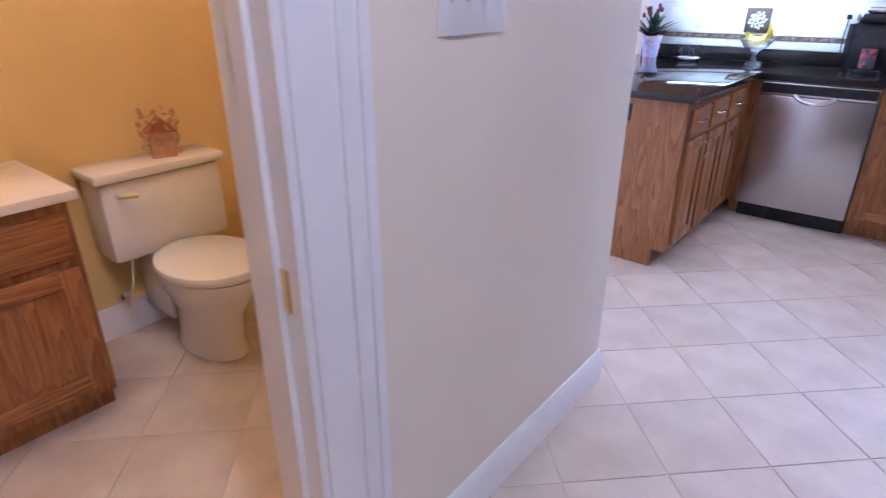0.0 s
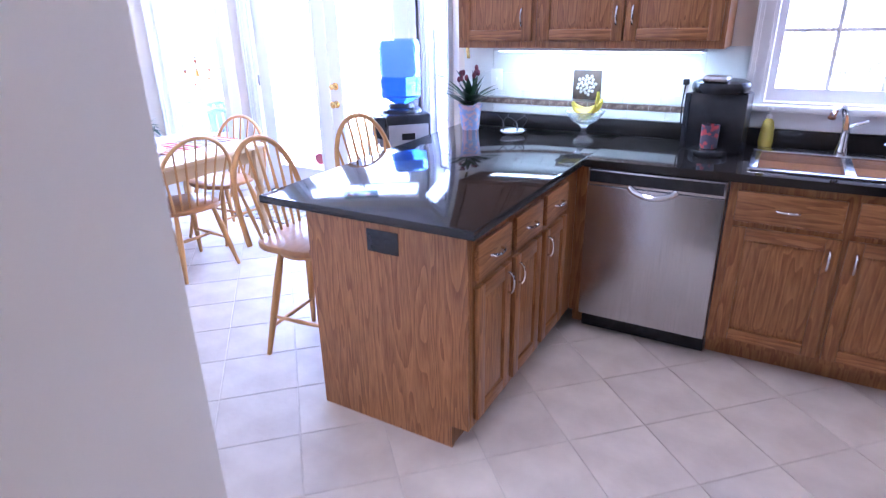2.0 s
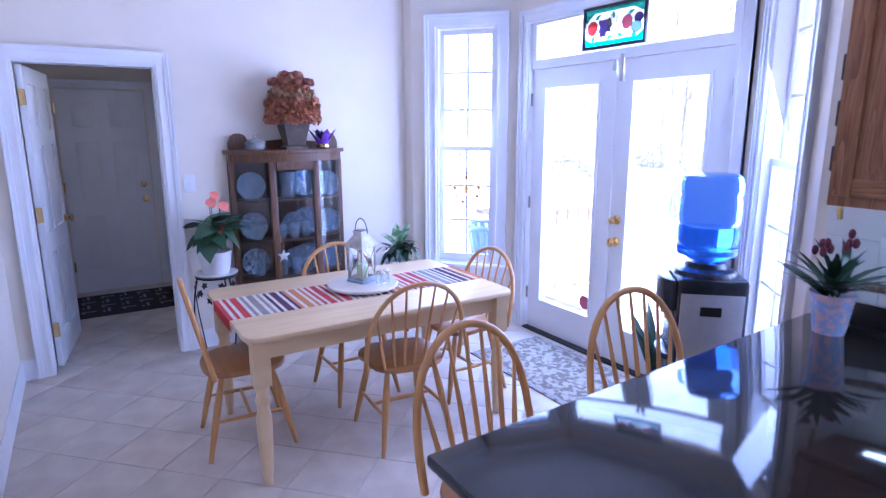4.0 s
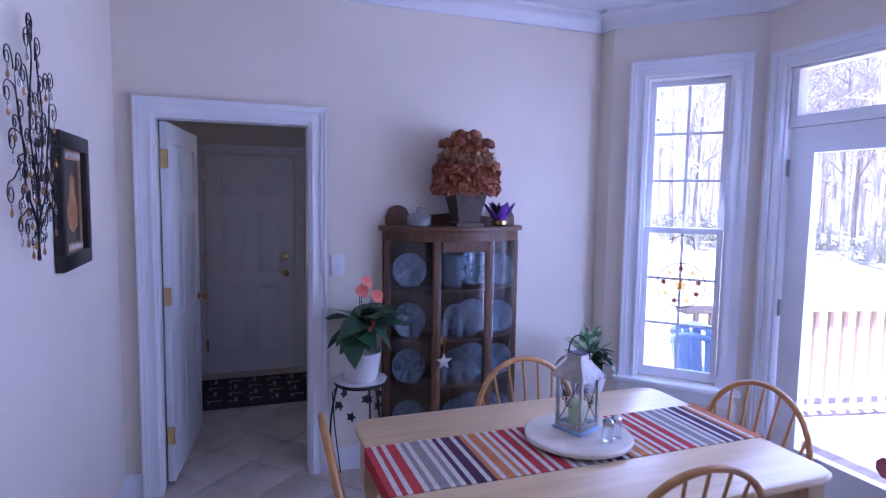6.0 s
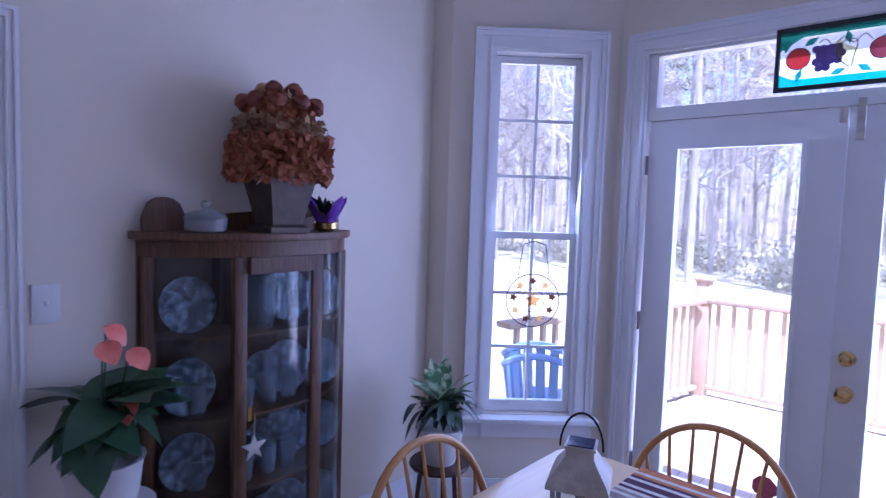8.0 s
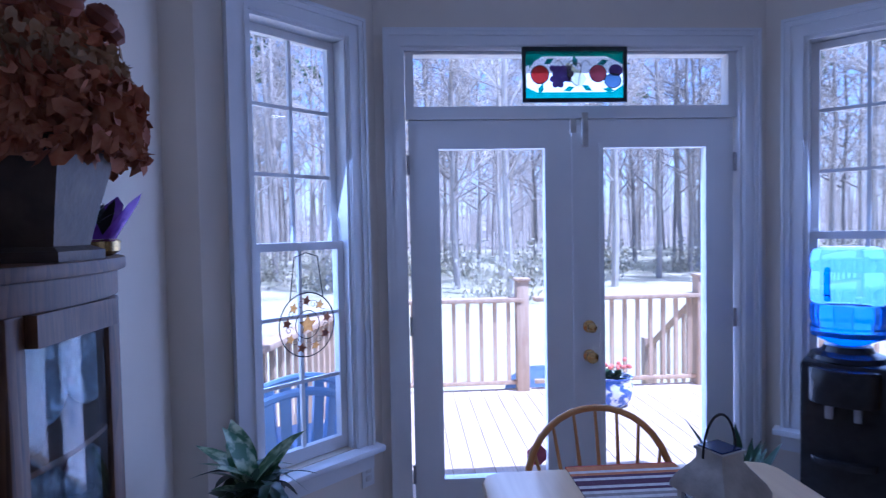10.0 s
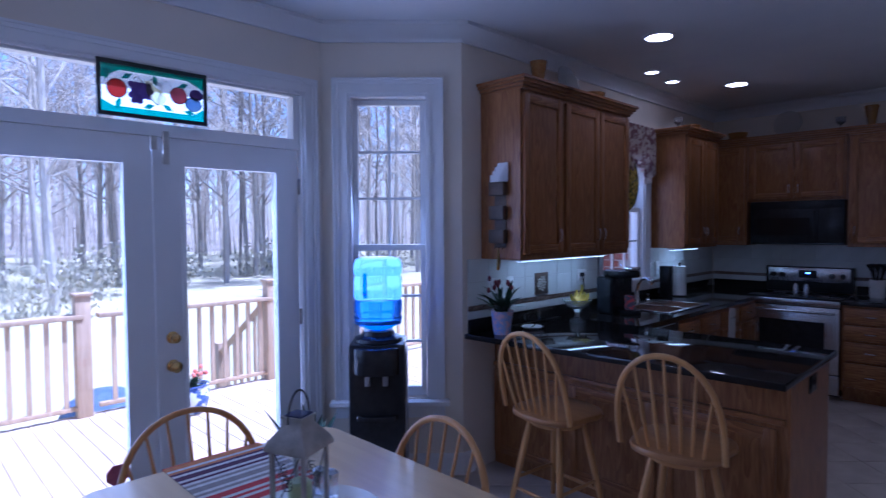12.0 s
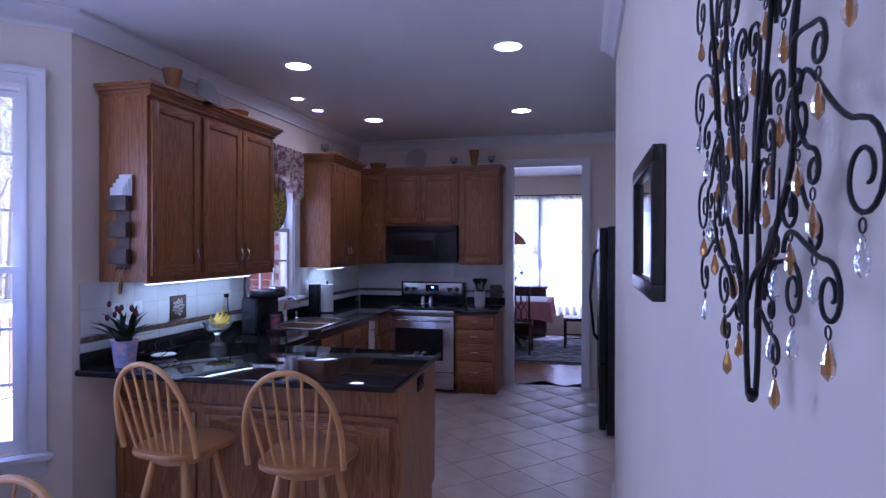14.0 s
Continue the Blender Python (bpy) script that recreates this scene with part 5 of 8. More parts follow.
def plastic_chair(m, label):
    c = thing("patio_chair", m, label, "chair", "stacked patio chairs on the deck")
    part("seat", slab(seat_outline(0.24, 0.23), 0.40, 0.42, 0.006), BLUEPL, c)
    bm = bmesh.new()
    for i in range(9):
        a = radians(-64 + i * 16)
        p = Vector((math.sin(a) * 0.25, math.cos(a) * 0.25, 0.41))
        q = Vector((math.sin(a) * 0.29, math.cos(a) * 0.31, 0.82 - 0.14 * abs(math.sin(a)) ** 2))
        side = Vector((math.cos(a), -math.sin(a), 0)) * 0.026
        n = Vector((math.sin(a), math.cos(a), 0)) * 0.008
        vs = [bm.verts.new(v) for v in (p - side - n, p + side - n, q + side - n, q - side - n, p - side + n, p + side + n, q + side + n, q - side + n)]
        for f in ((0, 1, 2, 3), (7, 6, 5, 4), (0, 4, 5, 1), (1, 5, 6, 2), (2, 6, 7, 3), (3, 7, 4, 0)):
            bm.faces.new([vs[k] for k in f])
    part("backrest", bm, BLUEPL, c)
    part("top_rail", tube([(math.sin(radians(a)) * 0.29, math.cos(radians(a)) * 0.31, 0.82 - 0.14 * abs(math.sin(radians(a))) ** 2) for a in range(-80, 81, 10)], 0.022, 8), BLUEPL, c)
    for s in (-1, 1):
        part("arm", tube([(s * 0.28, 0.06, 0.68), (s * 0.30, -0.06, 0.645), (s * 0.30, -0.2, 0.635), (s * 0.28, -0.23, 0.60)], 0.024, 8), BLUEPL, c)
        for q in (-1, 1):
            part("leg", tube([(s * 0.22, q * 0.19, 0.41), (s * 0.27, q * 0.25, 0.0)], [0.026, 0.02], 6), BLUEPL, c)
        part("arm_post", tube([(s * 0.28, -0.2, 0.63), (s * 0.24, -0.2, 0.41)], 0.02, 6), BLUEPL, c)
    return c


pc = plastic_chair(pose(-3.14, 6.44, -0.058, 0, 0, 200), "pale blue slatted plastic patio chair")
tagged(copy_thing(pc, pose(-3.14, 6.44, 0.012, 0, 0, 200)), "pale blue plastic patio chair stacked on another")
gp = thing("garden_pot", pose(-0.72, 8.35, -0.058), "blue and white glazed pot with pink flowers", "plant pot")
part("pot", lathe([(0.10, 0), (0.15, 0.06), (0.17, 0.16), (0.155, 0.24), (0.17, 0.26), (0.15, 0.26), (0.14, 0.22), (0.0, 0.22)], 24), mat("blue_white_glaze", (0.75, 0.78, 0.85), (0.08, 0.14, 0.42), 16, 0.2, spread=(0.48, 0.54)), gp)


def leaf_blade(L, w, curl=0.25, n=6):
    """A pointed leaf along +x that curls down."""
    bm = bmesh.new()
    rows = []
    for i in range(n + 1):
        u = i / n
        h = w * math.sin(math.pi * min(1, u * 0.94 + 0.06)) ** 0.8
        x, z = L * u, -curl * L * u * u
        rows.append([bm.verts.new((x, -h, z + 0.12 * h)), bm.verts.new((x, 0, z - 0.05 * h)), bm.verts.new((x, h, z + 0.12 * h))])
    for a, b in zip(rows, rows[1:]):
        bm.faces.new((a[0], a[1], b[1], b[0]))
        bm.faces.new((a[1], a[2], b[2], b[1]))
    return bm


def leaf_cluster(rng, n, L, w, curl, spread, base_z, rise=(10, 70), bm=None):
    bm = bm or bmesh.new()
    for i in range(n):
        k = rng.uniform(0.7, 1.15)
        one = leaf_blade(L * k, w * k, curl)
        m = pose(rng.uniform(-spread, spread), rng.uniform(-spread, spread), base_z + rng.uniform(-0.03, 0.03), rng.uniform(-25, 25), -rng.uniform(*rise), rng.uniform(0, 360))
        bmesh.ops.transform(one, matrix=m, verts=one.verts)
        me = bpy.data.meshes.new("tmp")
        one.to_mesh(me)
        one.free()
        bm.from_mesh(me)
        bpy.data.meshes.remove(me)
    return bm


RNG = random.Random(7)
part("foliage", leaf_cluster(RNG, 40, 0.14, 0.025, 0.4, 0.06, 0.24), LEAF, gp)
bm = bmesh.new()
for i in range(16):
    bmesh.ops.create_icosphere(bm, subdivisions=1, radius=0.022, matrix=Matrix.Translation((RNG.uniform(-0.14, 0.14), RNG.uniform(-0.14, 0.14), 0.34 + RNG.uniform(-0.05, 0.06))))
part("blossom", bm, CORAL, gp)
cv = thing("covered_grill", pose(-1.05, 9.75, -0.62), "blue tarpaulin cover on the lawn", "cover")
part("cover", lathe([(0.46, 0), (0.44, 0.25), (0.36, 0.44), (0.18, 0.55), (0, 0.57)], 20), BLUECLOTH, cv)


def tree_mesh(rng, height, trunk_r, pine=False):
    """Trunk with limbs, and a crown of fine twigs or needle clumps."""
    trunk, crown = bmesh.new(), bmesh.new()
    pts, rad = [], []
    x = y = 0.0
    for i in range(9):
        u = i / 8
        pts.append((x, y, height * u))
        rad.append(trunk_r * (1 - 0.88 * u))
        x += rng.uniform(-0.12, 0.12)
        y += rng.uniform(-0.12, 0.12)
    tube(pts, rad, 7, trunk)
    lo = 0.5 if pine else 0.18
    for i in range(26):
        u = lo + (0.97 - lo) * (i + rng.random()) / 26
        k = min(7, int(u * 8))
        b = Vector(pts[k]).lerp(Vector(pts[k + 1]), u * 8 - k)
        az, el = rng.uniform(0, 6.28), radians(rng.uniform(15, 60))
        L = height * rng.uniform(0.10, 0.26) * (1.15 - u * 0.7)
        d = Vector((math.cos(az) * math.cos(el), math.sin(az) * math.cos(el), math.sin(el)))
        mid = b + d * L * 0.5 + Vector((0, 0, L * 0.05))
        tip = b + d * L + Vector((rng.uniform(-0.1, 0.1), rng.uniform(-0.1, 0.1), L * 0.2))
        r = trunk_r * (1 - u) * 0.35 + 0.012
        tube([b, mid, tip], [r, r * 0.6, 0.006], 5, trunk)
        for j in range(7):
            q = b.lerp(tip, rng.uniform(0.3, 1.0))
            az2, el2 = az + rng.uniform(-1.2, 1.2), radians(rng.uniform(5, 75))
            l2 = L * rng.uniform(0.25, 0.55)
            d2 = Vector((math.cos(az2) * math.cos(el2), math.sin(az2) * math.cos(el2), math.sin(el2)))
            e = q + d2 * l2
            if pine:
                bmesh.ops.create_icosphere(crown, subdivisions=1, radius=rng.uniform(0.15, 0.4), matrix=Matrix.Translation(e) @ Euler((rng.random() * 3, rng.random() * 3, 0)).to_matrix().to_4x4() @ Matrix.Diagonal((1, 0.8, 0.45, 1)))
            else:
                tube([q, q.lerp(e, 0.5) + Vector((0, 0, 0.04)), e], [0.018, 0.014, 0.008], 3, crown)
                for w in range(5):
                    q3 = q.lerp(e, rng.uniform(0.4, 1))
                    e3 = q3 + Vector((rng.uniform(-1, 1), rng.uniform(-1, 1), rng.uniform(0.1, 1))).normalized() * l2 * 0.5
                    tube([q3, e3], [0.012, 0.007], 3, crown)
    return trunk, crown


TR = random.Random(11)
protos = []
for i in range(6):
    pine = i == 5
    t = thing("tree", pose(0, 40, -0.63), "tall pine with a high green crown" if pine else "bare grey winter hardwood tree", "tree", "winter woods behind the lawn")
    a, b = tree_mesh(TR, 15 + i * 1.2, 0.10 + 0.02 * (i % 3), pine)
    part("trunk", a, BARK, t)
    part("crown", b, PINE if pine else TWIG, t)
    protos.append(t)
k = 0
for row, (yy, nn) in enumerate(((23, 20), (26, 26), (30, 32), (34, 36), (39, 40), (45, 44), (52, 44))):
    for i in range(nn):
        x = -34 + 68 * (i + TR.random()) / nn + (yy - 23) * TR.uniform(-0.6, 0.6)
        m = pose(x * (1 + row * 0.12), yy + TR.uniform(-2, 2), -0.63, 0, 0, TR.uniform(0, 360))
        if k < len(protos):
            protos[k].matrix_world = m
        else:
            copy_thing(protos[5 if TR.random() < 0.16 else TR.randrange(5)], m)
        k += 1


def shrub(rng):
    bm = bmesh.new()
    for i in range(260):
        p = Vector((rng.gauss(0, 0.9), rng.gauss(0, 0.5), abs(rng.gauss(0.5, 0.55))))
        s = rng.uniform(0.05, 0.13)
        q = Euler((rng.random() * 6, rng.random() * 6, rng.random() * 6)).to_matrix()
        vs = [bm.verts.new(p + q @ Vector(v) * s) for v in ((-1, 0, 0), (0, -0.6, 0.1), (1, 0, 0), (0, 0.6, 0.1))]
        bm.faces.new(vs)
    for i in range(40):
        a = Vector((rng.gauss(0, 0.4), rng.gauss(0, 0.3), 0))
        tube([a, a + Vector((rng.gauss(0, 0.5), rng.gauss(0, 0.3), rng.uniform(0.8, 2.0)))], [0.015, 0.005], 3, bm)
    return bm


sh = thing("shrub", pose(0, 20, -0.63), "dry tangled undergrowth at the wood's edge", "shrub", "undergrowth along the lawn")
part("foliage", shrub(TR), BRUSHY, sh)
for i in range(44):
    m = pose(-36 + i * 1.64 + TR.uniform(-0.5, 0.5), TR.uniform(24, 34), -0.63, 0, 0, TR.uniform(0, 360))
    copy_thing(sh, m)


def far_stems(rng, n):
    """Slim far trunks with forked twigs, too many to count."""
    bm = bmesh.new()
    for i in range(n):
        y = rng.uniform(50, 78)
        b = Vector((rng.uniform(-1.15, 1.15) * y, y, -0.63))
        h, r = rng.uniform(9, 19), rng.uniform(0.05, 0.13)
        top = b + Vector((rng.uniform(-0.6, 0.6), 0, h))
        tube([b, b.lerp(top, 0.5), top], [r, r * 0.7, 0.02], 3, bm)
        for k in range(9):
            p = b.lerp(top, rng.uniform(0.12, 0.95))
            q = p + Vector((rng.uniform(-2.2, 2.2), rng.uniform(-0.6, 0.6), rng.uniform(0.4, 2.6)))
            tube([p, q], [0.035, 0.012], 3, bm)
            tube([p.lerp(q, 0.5), p.lerp(q, 0.5) + Vector((rng.uniform(-1.0, 1.0), 0, rng.uniform(0.3, 1.4)))], [0.022, 0.01], 3, bm)
    return bm


woods = tagged(link("far_woods", far_stems(TR, 900), TWIG), "hazy grey mass of far bare woods", "woods", "", "stuff")
bank = bmesh.new()
crest = []
for i in range(121):
    x = -120 + 2 * i
    crest.append([bank.verts.new((x, y, z)) for y, z in ((60, -0.62), (80, 1.6 + 0.5 * math.sin(x * 0.21) + TR.uniform(-0.3, 0.3)), (110, 3.4 + 0.9 * math.sin(x * 0.08)))])
for a, b in zip(crest, crest[1:]):
    for j in range(2):
        bank.faces.new((a[j], b[j], b[j + 1], a[j + 1]))
structure("backdrop", bank, mat("far_leaf_litter", (0.36, 0.31, 0.24), (0.24, 0.21, 0.17), 0.6, 0.95, bump=0.3, bump_scale=3), "low wooded bank behind the trees", "backdrop")

nb = thing("brick_chimney_wall", pose(2.95, 6.4, -0.6), "red brick corner of the house outside", "house wall")
part("wall", boxes((-0.35, 0.35, -0.6, 0.3, 0, 3.6)), mat("mortar", (0.5, 0.47, 0.43), (0.42, 0.4, 0.37), 20, 0.9), nb)
bb = boxes((-0.0025, 0.004, -0.095, 0.095, -0.03, 0.03), bevel=0.002)
bme = bpy.data.meshes.new("brick")
bb.to_mesh(bme)
bb.free()
bme.materials.append(BRICK)
for r in range(20):
    for c in range(4):
        o = new("brick", bme)
        o.parent = nb
        o.matrix_local = pose(-0.352, -0.45 + c * 0.2 + (0.1 if r % 2 else 0), 1.6 + r * 0.072, 0, 0, 180)

# ---- small things: breakfast bay ----
SR_ = random.Random(5)
# stained glass before the transom
sg = thing("stained_glass", pose(-1.675, FY - 0.02, 2.278, 90), "framed stained-glass panel with fruit hung at the transom", "stained glass")
# local x along the wall, local y up, local z into the room
part("rim", boxes((-0.262, 0.262, 0.115, 0.135, -0.008, 0.008), (-0.262, 0.262, -0.135, -0.115, -0.008, 0.008), (-0.262, -0.245, -0.115, 0.115, -0.008, 0.008), (0.245, 0.262, -0.115, 0.115, -0.008, 0.008)), LEAD, sg)
part("border_glass", boxes((-0.245, 0.245, 0.09, 0.115, -0.003, 0.0), (-0.245, 0.245, -0.115, -0.085, -0.003, 0.0)), GREENGL, sg, "teal border glass")
for corner in (((-0.245, 0.04), (-0.16, 0.09), (-0.245, 0.09)), ((0.16, 0.09), (0.245, 0.05), (0.245, 0.09)), ((-0.245, -0.085), (-0.19, -0.085), (-0.245, -0.06)), ((0.19, -0.085), (0.245, -0.085), (0.245, -0.05))):
    part("corner_glass", slab(corner, -0.003, 0.0), GREENGL, sg)
part("field_glass", slab([(-0.24, -0.06), (-0.19, -0.085), (0.19, -0.085), (0.24, -0.05), (0.24, 0.05), (0.16, 0.09), (-0.16, 0.09), (-0.24, 0.04)], 0.0006, 0.0025), WHITEGL, sg, "pale field glass")
for n, x, y, rx, ry, mt in (("apple", -0.175, 0.0, 0.045, 0.045, RED), ("peach", 0.115, 0.005, 0.042, 0.042, PINKGL), ("plum", 0.19, -0.03, 0.042, 0.036, BLUEGL), ("plum", 0.205, 0.02, 0.035, 0.03, PURPGL)):
    part(n, slab(disc(18, rx, ry, x, y), 0.003, 0.006), mt, sg)
part("pear", slab([(-0.045, 0.055), (-0.025, 0.058), (0.0, 0.03), (0.035, 0.015), (0.055, -0.02), (0.04, -0.05), (0.005, -0.055), (-0.025, -0.03), (-0.04, 0.01)], 0.003, 0.006), PEARGL, sg)
for x, y, rx, ry in ((-0.175, 0.0, 0.045, 0.045), (0.115, 0.005, 0.042, 0.042), (0.19, -0.03, 0.042, 0.036)):
    part("came", tube([(x + rx * math.cos(k * 0.3491), y + ry * math.sin(k * 0.3491), 0.0055) for k in range(18)], 0.0022, 4, closed=True), LEAD, sg)
part("came", tube([(0.012 + (0.030 + 0.022 * math.sin(k * 0.3491 - 0.9)) * 1.05 * math.cos(k * 0.3491), 0.0 + 0.056 * math.sin(k * 0.3491), 0.0055) for k in range(18)], 0.0022, 4, closed=True), LEAD, sg)
for i in range(14):
    part("grape", slab(disc(10, 0.016, 0.016, -0.09 + (i % 4) * 0.026 + (i // 4 % 2) * 0.012 - 0.02, 0.03 - (i // 4) * 0.026), 0.003, 0.0055), PURPGL, sg)
for x, y, a in ((-0.13, 0.065, 30), (-0.22, 0.06, 80), (-0.03, -0.07, 200), (0.06, -0.065, 330), (0.14, 0.06, 20), (0.17, -0.075, 170), (0.0, 0.065, 100), (-0.17, -0.07, 250)):
    c_, s_ = math.cos(radians(a)), math.sin(radians(a))
    pts = [(0.03, 0), (0.0, 0.014), (-0.03, 0), (0.0, -0.014)]
    part("leaf_glass", slab([(x + u * c_ - v * s_, y + u * s_ + v * c_) for u, v in pts], 0.003, 0.005), GREENGL, sg)
part("vine", tube([(-0.10 + i * 0.012, 0.055 + 0.015 * math.sin(i * 1.1), 0.004) for i in range(16)], 0.0018, 5), LEAD, sg)

# leaf ring hung in the west bay window
ring = thing("hanging_leaf_ring", SL @ pose(LEN / 2 + 0.03, 0.008, 1.12, 90), "round wire sun catcher with amber leaves on a chain", "window ornament")
part("outer_ring", tube([(0.142 * math.cos(a * 0.1963), 0.142 * math.sin(a * 0.1963), 0) for a in range(32)], 0.003, 6, closed=True), BLACKMET, ring)
part("inner_ring", tube([(0.062 * math.cos(a * 0.2618), 0.062 * math.sin(a * 0.2618), 0) for a in range(24)], 0.002, 6, closed=True), BLACKMET, ring)
for i in range(9):
    a = i * 0.698 + 0.2
    r = 0.105
    star = [((r * math.cos(a)) + q * math.cos(k * 0.6283), (r * math.sin(a)) + q * math.sin(k * 0.6283)) for k in range(10) for q in [(0.024 if k % 2 == 0 else 0.012)]]
    part("leaf", slab(star, -0.002, 0.002), AMBER if i % 2 else RUST, ring)
    part("curl", tube([(r * 0.9 * math.cos(a + 0.3) + 0.02 * (1 - t / 14) * math.cos(t * 0.7), r * 0.9 * math.sin(a + 0.3) + 0.02 * (1 - t / 14) * math.sin(t * 0.7), 0) for t in range(12)], 0.0013, 4), BLACKMET, ring)
part("leaf", slab([(0.045 * (1 if k % 2 == 0 else 0.5) * math.cos(k * 0.6283 + 0.3), 0.045 * (1 if k % 2 == 0 else 0.5) * math.sin(k * 0.6283 + 0.3)) for k in range(10)], -0.003, 0.003), AMBER, ring)
for s in (-1, 1):
    part("chain", tube([(s * 0.085, 0.115, 0), (s * 0.06, 0.30, 0)], 0.0025, 5), BLACKMET, ring)
part("chain", tube([(-0.06, 0.30, 0), (0, 0.318, 0), (0.06, 0.30, 0)], 0.0025, 5), BLACKMET, ring)

# table: runner, turntable, lantern, shakers
runner = thing("table_runner", pose(-1.84, 0, 0.7505), "striped red, orange and plum woven table runner", "table runner")
STR = [("runner_red", (0.55, 0.05, 0.05)), ("runner_cream", (0.72, 0.66, 0.58)), ("runner_taupe", (0.33, 0.27, 0.24)), ("runner_plum", (0.10, 0.03, 0.06)), ("runner_orange", (0.62, 0.22, 0.07))]
SM = [mat(n, c, tuple(v * 0.8 for v in c), 60, 0.9, bump=0.5, bump_scale=250) for n, c in STR]
seq = [0, 1, 0, 1, 0, 0, 1, 2, 1, 2, 2, 1, 2, 1, 3, 1, 3, 3, 1, 3, 4, 1, 4, 4, 1, 4, 1, 0, 1, 0]
L_ = TY1 - TY0 + 0.0
nst = 84
w_ = L_ / nst
meshes = []
for m_ in SM:
    bm = boxes((-0.18, 0.18, -w_ / 2, w_ / 2, 0, 0.003))
    me = bpy.data.meshes.new("stripe")
    bm.to_mesh(me)
    bm.free()
    me.materials.append(m_)
    meshes.append(me)
for i in range(nst):
    o = new("stripe", meshes[seq[i % len(seq)]])
    o.parent = runner
    o.location = (0, TY0 + (i + 0.5) * w_, 0)
for y in (TY0 - 0.003, TY1 + 0.003):
    part("hem", boxes((-0.18, 0.18, y - 0.0025, y + 0.0025, -0.05, 0.003)), SM[0], runner)
ls = thing("turntable", pose(-1.85, 4.47, 0.754), "round cream marble lazy susan on the runner", "lazy susan")
part("foot", lathe([(0.10, 0), (0.10, 0.008), (0.0, 0.008)], 24), TABLEWOOD, ls)
part("plate", lathe([(0.0, 0.0085), (0.192, 0.0085), (0.20, 0.014), (0.20, 0.024), (0.195, 0.028), (0.0, 0.028)], 48), MARBLE, ls)
lan = thing("lantern", pose(-1.885, 4.485, 0.783, 0, 0, 22) @ Matrix.Diagonal((0.87, 0.87, 0.97, 1)), "white distressed metal lantern with a green candle", "lantern")
part("base", boxes((-0.075, 0.075, -0.075, 0.075, 0, 0.012), bevel=0.003), BLUEPL, lan, "bluish base plate")
for sx in (-1, 1):
    for sy in (-1, 1):
        part("post", boxes((sx * 0.06 - 0.006, sx * 0.06 + 0.006, sy * 0.06 - 0.006, sy * 0.06 + 0.006, 0.012, 0.205)), LANTERN, lan)
part("bottom_frame", boxes((-0.066, 0.066, -0.066, -0.056, 0.012, 0.03), (-0.066, 0.066, 0.056, 0.066, 0.012, 0.03), (-0.066, -0.056, -0.056, 0.056, 0.012, 0.03), (0.056, 0.066, -0.056, 0.056, 0.012, 0.03)), LANTERN, lan)
for a in range(4):
    M = pose(0, 0, 0, 0, 0, 90 * a)
    g = part("glass_side", boxes((-0.055, 0.055, -0.062, -0.060, 0.03, 0.205)), GLASS, lan)
    g.matrix_local = M
    g.visible_shadow = False
    s_ = part("scrollwork", tube([(-0.05, -0.065, 0.035), (0.0, -0.066, 0.115), (0.05, -0.065, 0.20)], 0.0018, 5), BLACKMET, lan)
    tmp = part("scrollwork", tube([(0.022 * (t / 20) * math.cos(t * 0.63), -0.066, 0.118 + 0.022 * (t / 20) * math.sin(t * 0.63)) for t in range(24)], 0.0018, 5), BLACKMET, lan)
    s_.matrix_local = M
    tmp.matrix_local = M
bm = bmesh.new()
rings = []
for h, z in ((0.078, 0.205), (0.078, 0.215), (0.07, 0.232), (0.045, 0.262), (0.036, 0.275), (0.036, 0.292), (0.04, 0.293), (0.04, 0.299)):
    rings.append([bm.verts.new((sx * h, sy * h, z)) for sx, sy in ((-1, -1), (1, -1), (1, 1), (-1, 1))])
for p, q in zip(rings, rings[1:]):
    for i in range(4):
        bm.faces.new((p[i], p[(i + 1) % 4], q[(i + 1) % 4], q[i]))
bm.faces.new(rings[0][::-1])
bm.faces.new(rings[-1])
part("roof", bm, LANTERN, lan)
part("solar_cell", boxes((-0.033, 0.033, -0.033, 0.033, 0.2993, 0.302)), mat("solar_cell_blue", (0.02, 0.03, 0.09), (0.03, 0.04, 0.12), 20, 0.1), lan, "dark solar cell")
part("handle", tube([(0.055 * math.cos(math.pi * i / 12), 0, 0.285 + 0.085 * math.sin(math.pi * i / 12)) for i in range(13)], 0.003, 6), BLACKMET, lan)
part("candle", lathe([(0.036, 0.0125), (0.038, 0.10), (0.03, 0.108), (0, 0.106)], 20), CANDLE, lan)
for x, y, rr in ((-1.75, 4.53, 0), (-1.765, 4.575, 1)):
    s_ = thing("shaker", pose(x, y, 0.783), "glass shaker with a metal top", "salt shaker", "salt and pepper on the turntable")
    part("glass_body", lathe([(0.020, 0), (0.022, 0.01), (0.018, 0.05), (0.019, 0.058), (0, 0.058)], 12), CRYSTAL, s_)
    part("cap", lathe([(0.020, 0.0582), (0.020, 0.072), (0.010, 0.08), (0, 0.08)], 12), STEEL, s_)

